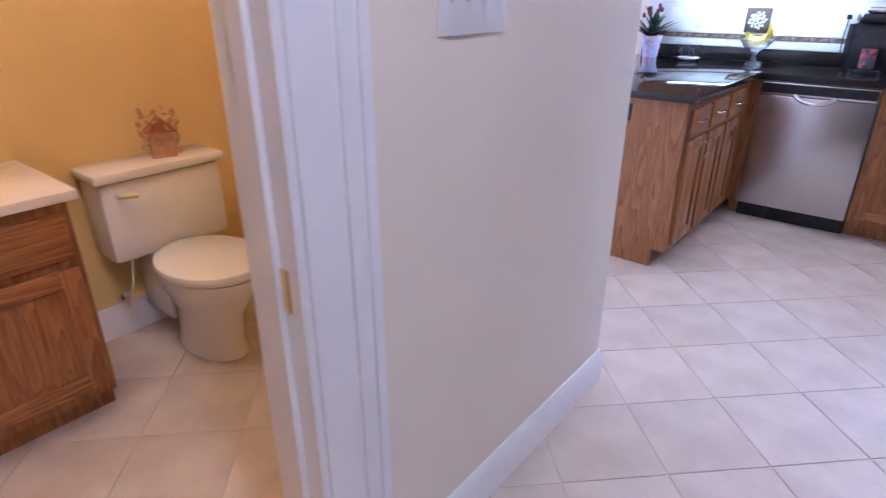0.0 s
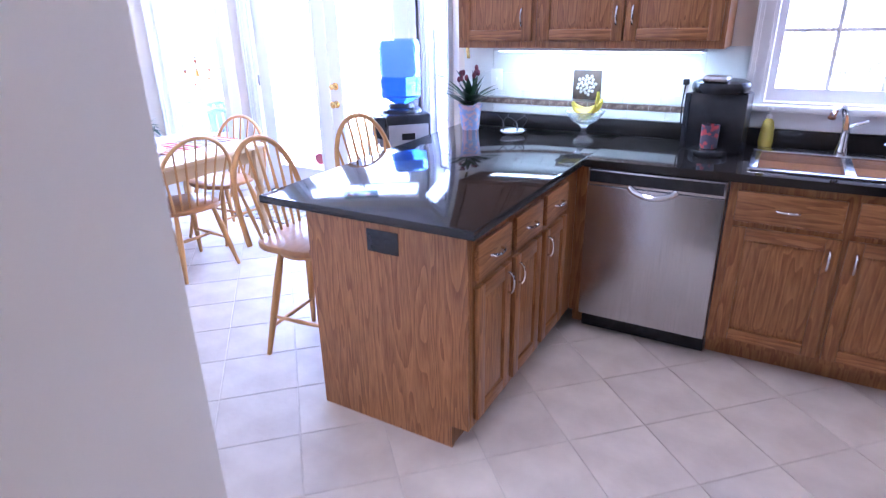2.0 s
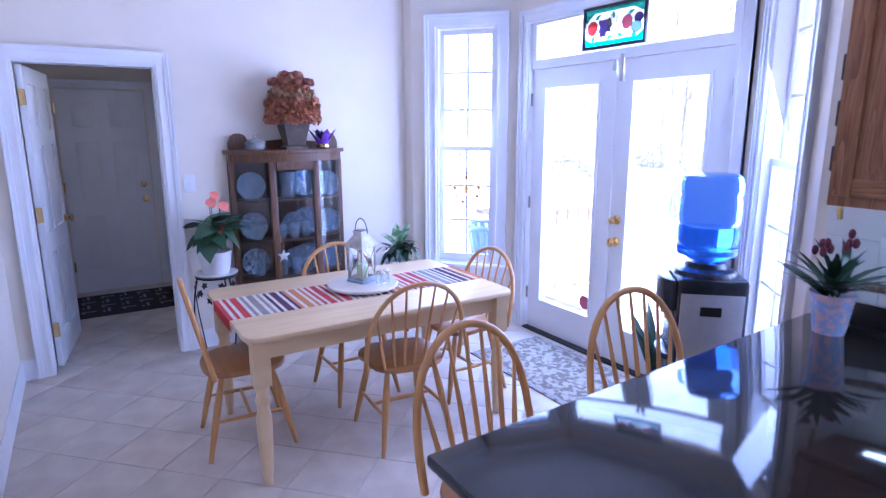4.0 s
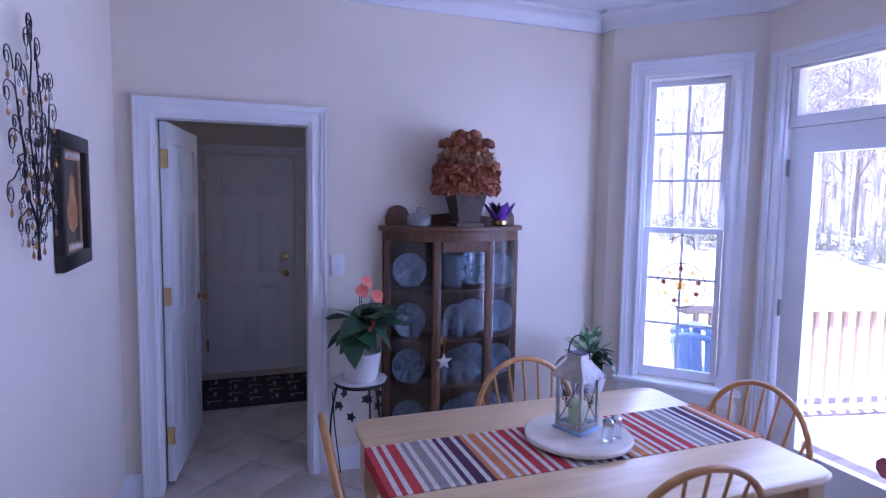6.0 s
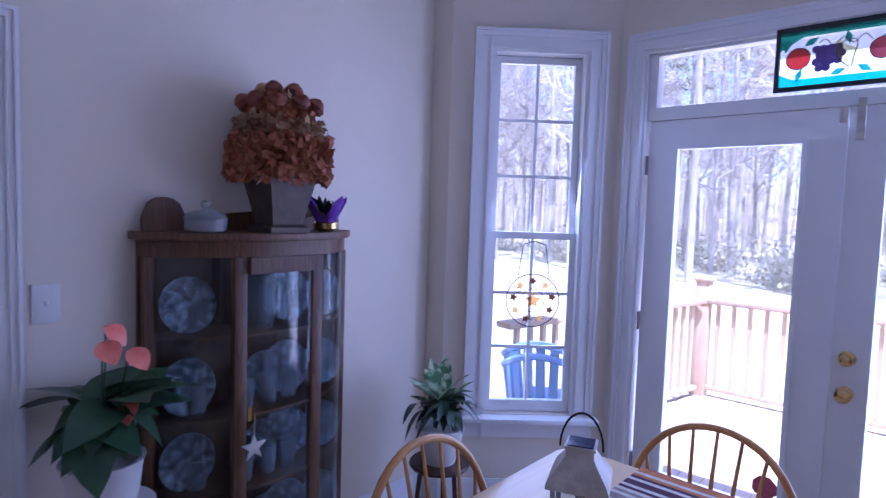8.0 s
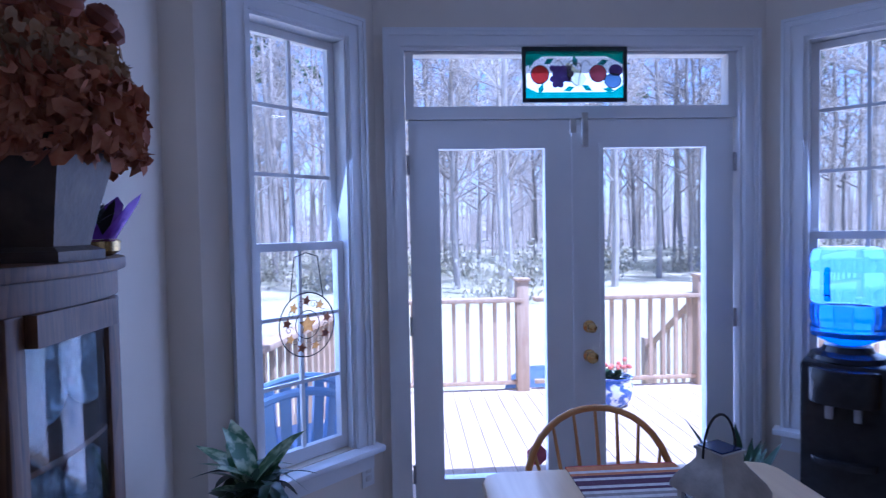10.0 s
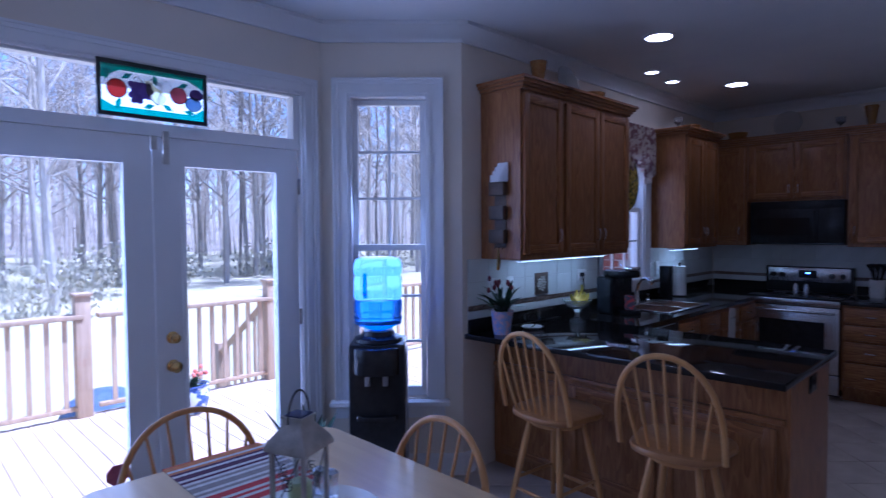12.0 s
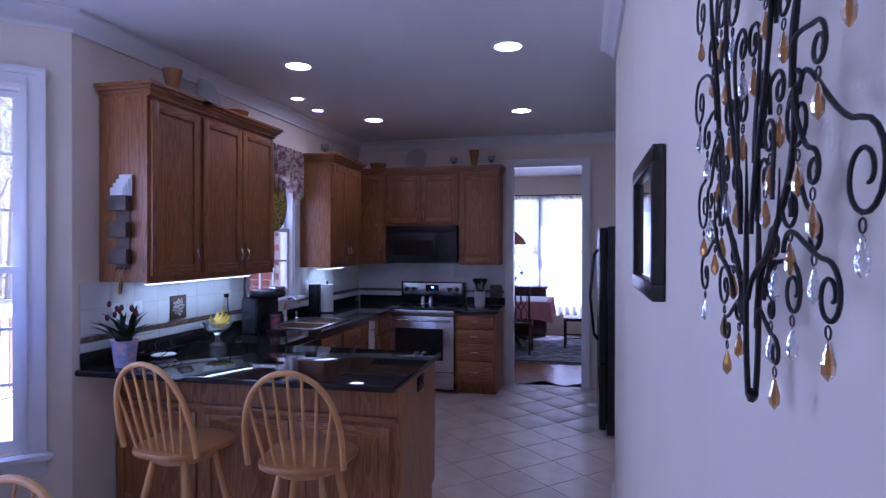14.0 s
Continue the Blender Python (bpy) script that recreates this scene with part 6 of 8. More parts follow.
# on the china cabinet
TOPZ = 1.482
bq = thing("dried_bouquet", pose(-3.255, 4.565, TOPZ), "dome of dried rust and tan flowers in a square dark planter", "flower arrangement")
bm = bmesh.new()
rings = []
for h, z in ((0.085, 0.0), (0.085, 0.02), (0.065, 0.03), (0.078, 0.10), (0.105, 0.225), (0.11, 0.24), (0.098, 0.24), (0.09, 0.21)):
    rings.append([bm.verts.new((sx * h, sy * h, z)) for sx, sy in ((-1, -1), (1, -1), (1, 1), (-1, 1))])
for p, q in zip(rings, rings[1:]):
    for i in range(4):
        bm.faces.new((p[i], p[(i + 1) % 4], q[(i + 1) % 4], q[i]))
bm.faces.new(rings[0][::-1])
bm.faces.new(rings[-1])
part("planter", bm, POTBROWN, bq, "dark square flared planter")


def petals(rng, n, zlo, zhi, R, size, inner=0.78):
    """Many small cupped petals over a dome."""
    bm = bmesh.new()
    for i in range(n):
        a, u = rng.uniform(0, 6.283), rng.uniform(zlo, zhi)
        r = R * math.sqrt(max(0.05, 1 - max(0, u) ** 4)) * rng.uniform(inner, 1.04)
        p = Vector((r * math.cos(a), r * math.sin(a), 0.26 + 0.28 * u * rng.uniform(0.9, 1.03)))
        s = size * rng.uniform(0.6, 1.3)
        q = Euler((rng.uniform(0, 6.28), rng.uniform(0, 6.28), rng.uniform(0, 6.28))).to_matrix()
        vs = [bm.verts.new(p + q @ Vector(v) * s) for v in ((0, 0, 0), (1, -0.7, 0.25), (1.6, 0, 0.1), (1, 0.7, 0.25), (-0.7, 0.8, 0.3), (-0.7, -0.8, 0.3))]
        bm.faces.new((vs[0], vs[1], vs[2], vs[3]))
        bm.faces.new((vs[0], vs[3], vs[4]))
        bm.faces.new((vs[0], vs[5], vs[1]))
    return bm


part("lower_bloom", petals(SR_, 1500, -0.22, 0.36, 0.188, 0.017), RUST, bq, "rust hydrangea blooms")
part("middle_bloom", petals(SR_, 500, 0.36, 0.62, 0.172, 0.012), TAN, bq, "tan seed heads")
part("upper_bloom", petals(SR_, 450, 0.60, 0.95, 0.145, 0.014), RUST, bq)
part("pale_rose", petals(SR_, 90, 0.85, 1.0, 0.15, 0.018), TAN, bq)
ROSE = mat("faded_rose_petals", (0.27, 0.085, 0.045), (0.17, 0.05, 0.025), 18, 0.75, vary=0.25)
for i in range(15):
    a = i * 0.6283 if i < 10 else i * 1.2566 + 0.3
    rr, zz = (0.132, 0.475) if i < 10 else (0.062, 0.525)
    bm = bmesh.new()
    for k, (r0, h0) in enumerate(((0.034, 0.030), (0.025, 0.036), (0.014, 0.040))):
        lathe([(0.004, -0.012), (r0 * 0.85, 0.0), (r0, h0 * 0.55), (r0 * 0.72, h0), (r0 * 0.62, h0 * 0.9)], 9, pose(0, 0, 0, 0, 0, k * 20), bm)
    part("rose", bm, TAN if i in (11, 13) else ROSE, bq, "pale cream rose" if i in (11, 13) else "").matrix_local = pose(rr * math.cos(a), rr * math.sin(a), zz, 0, 38 if i < 10 else 16, math.degrees(a))
core = bmesh.new()
bmesh.ops.create_icosphere(core, subdivisions=3, radius=0.135, matrix=Matrix.Translation((0, 0, 0.33)) @ Matrix.Diagonal((1, 1, 1.25, 1)))
part("moss_core", core, RUST, bq)
pf = thing("foil_pot", pose(-3.26, 4.79, TOPZ), "small brass pot wrapped in purple foil", "plant pot")
part("bowl", lathe([(0.03, 0), (0.05, 0.012), (0.052, 0.035), (0.045, 0.04), (0, 0.036)], 20), BRASS, pf)
bm = bmesh.new()
top_ = []
bot_ = []
for i in range(24):
    a = i * 2 * math.pi / 24
    r = 0.075 + 0.035 * math.cos(4 * a)
    bot_.append(bm.verts.new((0.042 * math.cos(a), 0.042 * math.sin(a), 0.0405)))
    top_.append(bm.verts.new((r * math.cos(a), r * math.sin(a), 0.10 + 0.05 * math.cos(4 * a))))
for i in range(24):
    bm.faces.new((bot_[i], bot_[(i + 1) % 24], top_[(i + 1) % 24], top_[i]))
part("foil", bm, PURPLE, pf, "crumpled purple foil")
part("dried_stem", leaf_cluster(SR_, 14, 0.09, 0.012, 0.3, 0.02, 0.05, (40, 85)), LEAD, pf)
gd = thing("covered_dish", pose(-3.27, 4.28, TOPZ), "pressed-glass covered candy dish", "glass dish")
part("dish", lathe([(0.05, 0), (0.07, 0.006), (0.074, 0.05), (0.068, 0.052), (0, 0.05)], 24), CRYSTAL, gd)
part("lid", lathe([(0.074, 0.0525), (0.06, 0.068), (0.02, 0.082), (0.012, 0.088), (0.018, 0.10), (0.012, 0.11), (0, 0.112)], 24), CRYSTAL, gd)


def plate(m, r, label, group):
    p = thing("glass_plate", m, label, "plate", group)
    part("dish", lathe([(0, 0), (r * 0.6, 0.002), (r * 0.66, 0.010), (r * 0.97, 0.018), (r, 0.021), (r * 0.95, 0.024), (r * 0.62, 0.014), (0, 0.006)], 28), SILVERGLASS, p)
    return p


def in_cab(x, y, z):
    return cab.matrix_world @ Matrix.Translation((x, y, z))


pr = None
for z in (0.212, 0.532, 0.812, 1.112):
    for x, r in ((-0.29, 0.105), (0.02, 0.095), (0.12, 0.11), (0.30, 0.10)):
        if z == 1.112 and x == 0.02:
            continue
        m = in_cab(x, -0.07, z + r * 0.97) @ pose(0, 0, 0, 80)
        if pr is None:
            pr = plate(m, 0.105, "pressed silvery glass plate on a cabinet shelf", "glass plates in the china cabinet")
        else:
            copy_thing(pr, m @ Matrix.Diagonal((r / 0.105, r / 0.105, 1, 1)))
jr = thing("glass_pitcher", in_cab(-0.03, -0.13, 1.112), "clear pressed-glass pitcher on the top shelf", "pitcher")
part("vessel", lathe([(0.05, 0), (0.055, 0.01), (0.06, 0.16), (0.066, 0.20), (0.058, 0.20), (0.052, 0.02), (0, 0.015)], 24), CRYSTAL, jr)
part("grip", tube([(0.06, 0, 0.17), (0.10, 0, 0.15), (0.10, 0, 0.08), (0.058, 0, 0.05)], 0.007), CRYSTAL, jr)
g0 = None
for z in (0.212, 0.532, 0.812):
    for x in (-0.10, 0.0, 0.09, -0.26, 0.24):
        m = in_cab(x, -0.15 if abs(x) < 0.2 else -0.10, z)
        if g0 is None:
            g0 = thing("glass_goblet", m, "clear pressed-glass tumbler on a cabinet shelf", "glass", "glasses in the china cabinet")
            part("vessel", lathe([(0.028, 0), (0.03, 0.006), (0.033, 0.09), (0.036, 0.11), (0.031, 0.11), (0.027, 0.012), (0, 0.01)], 16), CRYSTAL, g0)
        else:
            copy_thing(g0, m)
so = thing("star_ornament", in_cab(-0.13, -DP - 0.02, 0.80), "small tin star hung on the cabinet door", "ornament")
part("star", slab([(0.05 * (1 if k % 2 == 0 else 0.42) * math.sin(k * 0.6283), 0.05 * (1 if k % 2 == 0 else 0.42) * math.cos(k * 0.6283)) for k in range(10)], -0.004, 0.004), LANTERN, so).matrix_local = pose(0, 0, -0.10, 90)
part("string", tube([(0, 0, -0.05), (0.006, 0.004, 0.0), (0, 0, 0.05)], 0.002, 5), BRASS, so)

# plants
ps = thing("plant_stand", pose(-3.22, 3.93, 0), "black iron plant stand with grape-leaf scrolls", "plant stand")
part("top_ring", tube([(0.14 * math.cos(i * 0.2618), 0.14 * math.sin(i * 0.2618), 0.60) for i in range(24)], 0.006, 6, closed=True), BLACKMET, ps)
part("plate", lathe([(0, 0.597), (0.137, 0.597), (0.137, 0.603), (0, 0.603)], 24), BLACKMET, ps)
for i in range(3):
    a = i * 2.094 + 0.5
    part("leg", tube([((0.13 + 0.05 * math.sin(u * 3.14) - 0.02 * u) * math.cos(a), (0.13 + 0.05 * math.sin(u * 3.14) - 0.02 * u) * math.sin(a), 0.60 * (1 - u)) for u in [k / 10 for k in range(11)]], 0.006, 6), BLACKMET, ps)
for i in range(12):
    a = i * 0.52
    star = [(0.03 * (1 if k % 2 == 0 else 0.55) * math.cos(k * 0.6283), 0.03 * (1 if k % 2 == 0 else 0.55) * math.sin(k * 0.6283)) for k in range(10)]
    lf = part("grape_leaf", slab(star, -0.002, 0.002), BLACKMET, ps)
    lf.matrix_local = pose(0.145 * math.cos(a), 0.145 * math.sin(a), 0.55 - 0.05 * (i % 3), 90, 0, math.degrees(a) + 90)
an = thing("potted_anthurium", pose(-3.22, 3.93, 0.603), "anthurium with dark leaves and coral blooms in a white pot", "plant")
part("saucer", lathe([(0.10, 0), (0.145, 0.012), (0.15, 0.022), (0.135, 0.02), (0, 0.01)], 28), POTWHITE, an)
part("pot", lathe([(0.085, 0.0105), (0.10, 0.06), (0.115, 0.17), (0.122, 0.18), (0.11, 0.18), (0.10, 0.15), (0, 0.15)], 28), POTWHITE, an)
part("foliage", leaf_cluster(SR_, 42, 0.165, 0.062, 0.85, 0.05, 0.34, (-20, 65)), LEAF, an)
bm = bmesh.new()
for i in range(14):
    a = SR_.uniform(0, 6.28)
    tube([(0, 0, 0.15), (0.05 * math.cos(a), 0.05 * math.sin(a), 0.26), (0.09 * math.cos(a), 0.09 * math.sin(a), 0.34)], 0.003, 5, bm)
part("stems", bm, LEAF, an)
for x, y, z in ((0.06, -0.02, 0.56), (0.08, 0.05, 0.53), (0.10, 0.05, 0.38), (0.03, 0.0, 0.60)):
    part("stem", tube([(0, 0, 0.16), (x * 0.5, y * 0.5, z * 0.6), (x, y, z)], 0.0028, 5), LEAF, an)
    fl = part("flower", leaf_blade(0.075, 0.038, 0.5), CORAL, an, "coral spathe")
    fl.matrix_local = pose(x, y, z, 20, 25, SR_.uniform(-60, 60))
cd = thing("cord", pose(0, 0, 0), "black lamp cord hanging by the wall", "cord")
part("wire", tube([(-3.40, 3.80, 0.50), (-3.39, 3.81, 0.30), (-3.38, 3.83, 0.12), (-3.36, 3.84, 0.012)], 0.004, 6), BLACK, cd)
s2 = thing("plant_stand", pose(-3.05, 5.32, 0), "low dark stool under a leafy plant", "plant stand")
part("top", lathe([(0, 0.38), (0.14, 0.38), (0.145, 0.39), (0.14, 0.40), (0, 0.40)], 24), MAHOG, s2)
for i in range(3):
    a = i * 2.094
    part("leg", tube([(0.09 * math.cos(a), 0.09 * math.sin(a), 0.38), (0.13 * math.cos(a), 0.13 * math.sin(a), 0)], 0.012, 6), MAHOG, s2)
dp = thing("potted_dieffenbachia", pose(-3.05, 5.32, 0.40), "variegated leafy plant in a pale pot", "plant")
part("pot", lathe([(0.075, 0), (0.10, 0.10), (0.115, 0.17), (0.10, 0.17), (0.09, 0.14), (0, 0.14)], 24), POTWHITE, dp)
part("foliage", leaf_cluster(SR_, 60, 0.13, 0.022, 0.9, 0.09, 0.27, (-30, 60)), LEAF, dp)
part("striped_leaf_tuft", leaf_cluster(SR_, 9, 0.25, 0.045, 0.35, 0.02, 0.26, (35, 82)), LEAF2, dp, "white-striped leaves")
sn = thing("potted_snake_plant", pose(-0.97, 5.96, 0), "tall dark-leaved plant on the floor beside the cooler", "plant")
part("pot", lathe([(0.07, 0), (0.09, 0.14), (0.10, 0.15), (0.085, 0.15), (0, 0.13)], 20), POTBROWN, sn)
part("foliage", leaf_cluster(SR_, 16, 0.42, 0.028, 0.15, 0.03, 0.14, (62, 86)), LEAF, sn)


def wall_plate(m, w, h, label, gangs, kind="rocker"):
    """A plate on a wall: local x across, z up, front at -y."""
    p = thing("wall_plate", m, label, "switch plate" if kind == "rocker" else "socket")
    part("plate", boxes((-w / 2, w / 2, -0.006, -0.0005, -h / 2, h / 2), bevel=0.002), WHITEPL, p)
    for i in range(gangs):
        x = (i - (gangs - 1) / 2) * 0.046
        if kind == "rocker":
            part("toggle", boxes((x - 0.005, x + 0.005, -0.016, -0.0062, -0.006, 0.012), bevel=0.002), WHITEPL, p)
        else:
            for z in (-0.02, 0.02):
                part("receptacle", boxes((x - 0.016, x + 0.016, -0.009, -0.0062, z - 0.014, z + 0.014), bevel=0.002), POTWHITE, p)
    return p


wall_plate(pose(HX, 1.88, 1.345, 0, 0, 90), 0.21, 0.125, "white four-gang light switch plate on the hall wall", 4)
wall_plate(pose(WX, 3.835, 1.25, 0, 0, 90), 0.08, 0.125, "white switch plate beside the doorway", 1)
wall_plate(pose(0.225, SY - 0.0106, 1.19), 0.075, 0.12, "white switch plate on the backsplash", 1)
wall_plate(pose(0.415, SY - 0.0106, 1.19), 0.075, 0.12, "white wall socket on the backsplash", 1, "socket")
wall_plate(pose(1.33, SY - 0.0106, 1.19), 0.13, 0.12, "white double socket on the backsplash", 2, "socket")
wall_plate(pose(2.66, SY - 0.0106, 1.19), 0.075, 0.12, "white socket beside the paper towels", 1, "socket")
wall_plate(SL @ pose(LEN - 0.10, 0, 0.35), 0.075, 0.12, "white socket low on the bay wall", 1, "socket")


def picture(m, w, h, label, art, frame_w=0.06):
    """Hung picture: local x across, z up, front at -y."""
    p = thing("picture", m, label, "picture")
    part("picture_frame", boxes((-w / 2, w / 2, -0.032, -0.002, h / 2 - frame_w, h / 2), (-w / 2, w / 2, -0.032, -0.002, -h / 2, -h / 2 + frame_w), (-w / 2, -w / 2 + frame_w, -0.032, -0.002, -h / 2 + frame_w, h / 2 - frame_w),
                                (w / 2 - frame_w, w / 2, -0.032, -0.002, -h / 2 + frame_w, h / 2 - frame_w), bevel=0.004), FRAMEBLK, p)
    part("mount", boxes((-w / 2 + frame_w, w / 2 - frame_w, -0.012, -0.002, -h / 2 + frame_w, h / 2 - frame_w)), art, p)
    return p


ART1 = mat("checked_border_print", (0.52, 0.36, 0.20), (0.40, 0.16, 0.08), 30, 0.3)
ART2 = mat("sepia_print", (0.40, 0.30, 0.20), (0.18, 0.12, 0.08), 12, 0.15)
p1 = picture(pose(-2.50, WY, 1.615, 0, 0, 180), 0.40, 0.48, "black framed pear print with a checked border", ART1, 0.055)
part("print_field", boxes((-0.10, 0.10, -0.0135, -0.0123, -0.15, 0.15)), mat("dark_print_ground", (0.06, 0.05, 0.04), (0.10, 0.08, 0.05), 14, 0.3), p1)
part("print_fruit", slab([(0, 0.10), (0.03, 0.08), (0.035, 0.03), (0.075, -0.03), (0.065, -0.09), (0, -0.115), (-0.065, -0.09), (-0.075, -0.03), (-0.035, 0.03), (-0.03, 0.08)], 0.0, 0.001), mat("ochre_print", (0.55, 0.30, 0.10), (0.42, 0.16, 0.06), 10, 0.3), p1).matrix_local = pose(0, -0.0137, 0.0, 90)
for i in range(10):
    for s in (-1, 1):
        part("print_check", boxes((-0.14 + i * 0.0295, -0.126 + i * 0.0295, -0.0135, -0.0123, s * 0.168 - 0.008, s * 0.168 + 0.008)), PAPER, p1)
p2 = picture(pose(-0.90, WY, 1.65, 0, 0, 180), 0.57, 0.375, "black framed sepia print behind glass", ART2, 0.042)
part("glazing", boxes((-0.243, 0.243, -0.016, -0.0125, -0.1455, 0.1455)), mat("picture_glass", (0.10, 0.08, 0.06), (0.14, 0.11, 0.08), 7, 0.03), p2)

# iron tree of scrolls with drops
tree = thing("wall_tree", pose(-2.03, WY + 0.032, 1.452, 0, 0, 180) @ Matrix.Diagonal((1.1, 1, 1.1, 1)), "black iron scroll tree with amber and clear drops", "wall sculpture")


def bend(p0, p1, p2, p3, n=14):
    """A smooth cubic from p0 to p3 in the plane of the wall."""
    out = []
    for i in range(n + 1):
        u = i / n
        v = 1 - u
        out.append(tuple(v ** 3 * a + 3 * v * v * u * b + 3 * v * u * u * c + u ** 3 * d for a, b, c, d in zip(p0, p1, p2, p3)))
    return out


def curl(p0, c, R, side, depth, turns=1.45):
    """A stem that rises from p0, arches over and winds into a spiral round c; side +1 winds clockwise."""
    start = (c[0], c[1] + R)
    span = math.hypot(start[0] - p0[0], start[1] - p0[1])
    flat = bend(p0, (p0[0] + 0.1 * (start[0] - p0[0]), p0[1] + 0.45 * span), (start[0] - side * max(R, 0.4 * span), start[1]), start, 12)
    pts = [(x, depth, z) for x, z in flat]
    n = 26
    for i in range(1, n + 1):
        u = i / n
        a = math.pi / 2 - side * turns * 2 * math.pi * u
        r = R * (1 - 0.80 * u)
        pts.append((c[0] + r * math.cos(a), depth + 0.003 * u, c[1] + r * math.sin(a)))
    return pts


drop_c = lathe([(0.0, 0.0), (0.0015, -0.002), (0.0047, -0.014), (0.0042, -0.020), (0.0, -0.025)], 8)
drop_me = {}
for nm, mt in (("clear", CRYSTAL), ("amber", AMBER)):
    me = bpy.data.meshes.new("drop")
    drop_c.to_mesh(me)
    me.materials.append(mt)
    drop_me[nm] = me
drop_c.free()
STEMS = [((0.0, 0.0), (0.016, 0.06), (0.004, 0.12), (0.010, 0.22)), ((0.010, 0.06), (0.012, 0.15), (0.105, 0.13), (0.100, 0.24)),
         ((0.100, 0.24), (0.098, 0.31), (0.150, 0.36), (0.145, 0.47)), ((0.006, 0.14), (0.012, 0.22), (0.070, 0.26), (0.060, 0.38)),
         ((0.060, 0.38), (0.055, 0.46), (0.02, 0.50), (0.03, 0.58)), ((0.012, 0.085), (0.03, 0.13), (0.095, 0.10), (0.092, 0.185))]
CURLS = [((0.02, 0.085), (0.086, 0.092), 0.021, 1), ((0.012, 0.07), (0.060, 0.052), 0.012, 1), ((0.086, 0.125), (0.160, 0.103), 0.021, 1), ((0.03, 0.10), (0.050, 0.128), 0.013, -1),
         ((0.093, 0.15), (0.086, 0.158), 0.018, -1), ((0.098, 0.225), (0.135, 0.180), 0.013, 1), ((0.099, 0.235), (0.192, 0.168), 0.030, 1), ((0.100, 0.25), (0.104, 0.222), 0.024, -1),
         ((0.100, 0.27), (0.19, 0.300), 0.028, 1), ((0.035, 0.235), (0.022, 0.258), 0.017, -1), ((0.058, 0.30), (0.072, 0.318), 0.018, 1), ((0.060, 0.33), (0.040, 0.350), 0.028, -1),
         ((0.125, 0.355), (0.105, 0.375), 0.024, -1), ((0.140, 0.40), (0.195, 0.405), 0.027, 1), ((0.146, 0.46), (0.120, 0.485), 0.024, -1), ((0.146, 0.465), (0.182, 0.492), 0.024, 1),
         ((0.052, 0.43), (0.080, 0.462), 0.024, 1), ((0.028, 0.52), (0.060, 0.560), 0.026, 1), ((0.030, 0.57), (0.012, 0.612), 0.024, -1),
         ((0.010, 0.15), (0.034, 0.188), 0.012, 1), ((0.060, 0.165), (0.052, 0.208), 0.013, -1), ((0.092, 0.18), (0.130, 0.140), 0.014, 1), ((0.022, 0.21), (0.058, 0.252), 0.013, 1),
         ((0.100, 0.26), (0.148, 0.252), 0.015, 1), ((0.110, 0.31), (0.150, 0.345), 0.017, 1), ((0.060, 0.39), (0.028, 0.418), 0.017, -1), ((0.010, 0.20), (0.006, 0.300), 0.014, -1), ((0.010, 0.10), (0.034, 0.075), 0.010, 1)]
nd = 0
for mirror in (1, -1):
    for k, ctrl in enumerate(STEMS):
        pts = [(mirror * x, 0.003 * mirror - 0.002 * k, z) for x, z in bend(*ctrl)]
        thick = 0.0028 if k < 3 else 0.0024
        part("stem", tube(pts, [thick * (1 if q < 10 or k in (1, 3) else 1 - 0.15 * (q - 9)) for q in range(len(pts))], 8), BLACKMET, tree)
    for k, (p0, c, R, side) in enumerate(CURLS):
        jx, jz = SR_.uniform(-0.006, 0.006), SR_.uniform(-0.006, 0.006)
        sc = curl((mirror * p0[0], p0[1]), (mirror * c[0] + jx, c[1] + jz), R, mirror * side, 0.004 * mirror - 0.003 * (k % 3))
        part("scroll", tube(sc, [0.0020 * (1 - 0.3 * q / len(sc)) for q in range(len(sc))], 7), BLACKMET, tree)
        low = min(sc[14:], key=lambda q: q[2])
        o = part("drop_link", tube([(0.0042 * math.cos(q * 0.785), 0, 0.0042 * math.sin(q * 0.785)) for q in range(8)], 0.0008, 4, closed=True), BLACKMET, tree)
        o.location = (low[0], low[1], low[2] - 0.007)
        d_ = new("drop", drop_me["clear" if nd % 3 == 0 else "amber"])
        d_.parent = tree
        d_.location = (low[0], low[1], low[2] - 0.0115)
        nd += 1
part("foot", tube([(-0.004, 0, 0.004), (0.0, 0, -0.001), (0.004, 0, 0.004)], 0.005, 7), BLACKMET, tree)

# ---- kitchen clutter ----
lh = thing("letter_rack", pose(0.133, 5.43, 1.62, 0, 0, -90), "brown metal wall rack with letters and hooks", "letter rack")
part("back", boxes((-0.045, 0.045, -0.006, 0.0, -0.16, 0.36)), POTBROWN, lh)
for z in (0.17, 0.02, -0.13):
    part("pocket", boxes((-0.06, 0.06, -0.05, -0.0062, z, z + 0.085), bevel=0.004), POTBROWN, lh)
for i in range(4):
    part("letter", boxes((-0.05 + i * 0.012, 0.035 + i * 0.012, -0.044 + i * 0.009, -0.041 + i * 0.009, 0.2555, 0.30 + i * 0.025)), PAPER, lh)
for x in (-0.03, 0.0, 0.03):
    part("key_hook", tube([(x, -0.006, -0.15), (x, -0.022, -0.17), (x, -0.026, -0.155)], 0.003, 5), BRASS, lh)
part("keys", tube([(0.0, -0.024, -0.165), (0.004, -0.024, -0.24), (-0.006, -0.022, -0.30)], [0.004, 0.012, 0.010], 6), BRASS, lh)

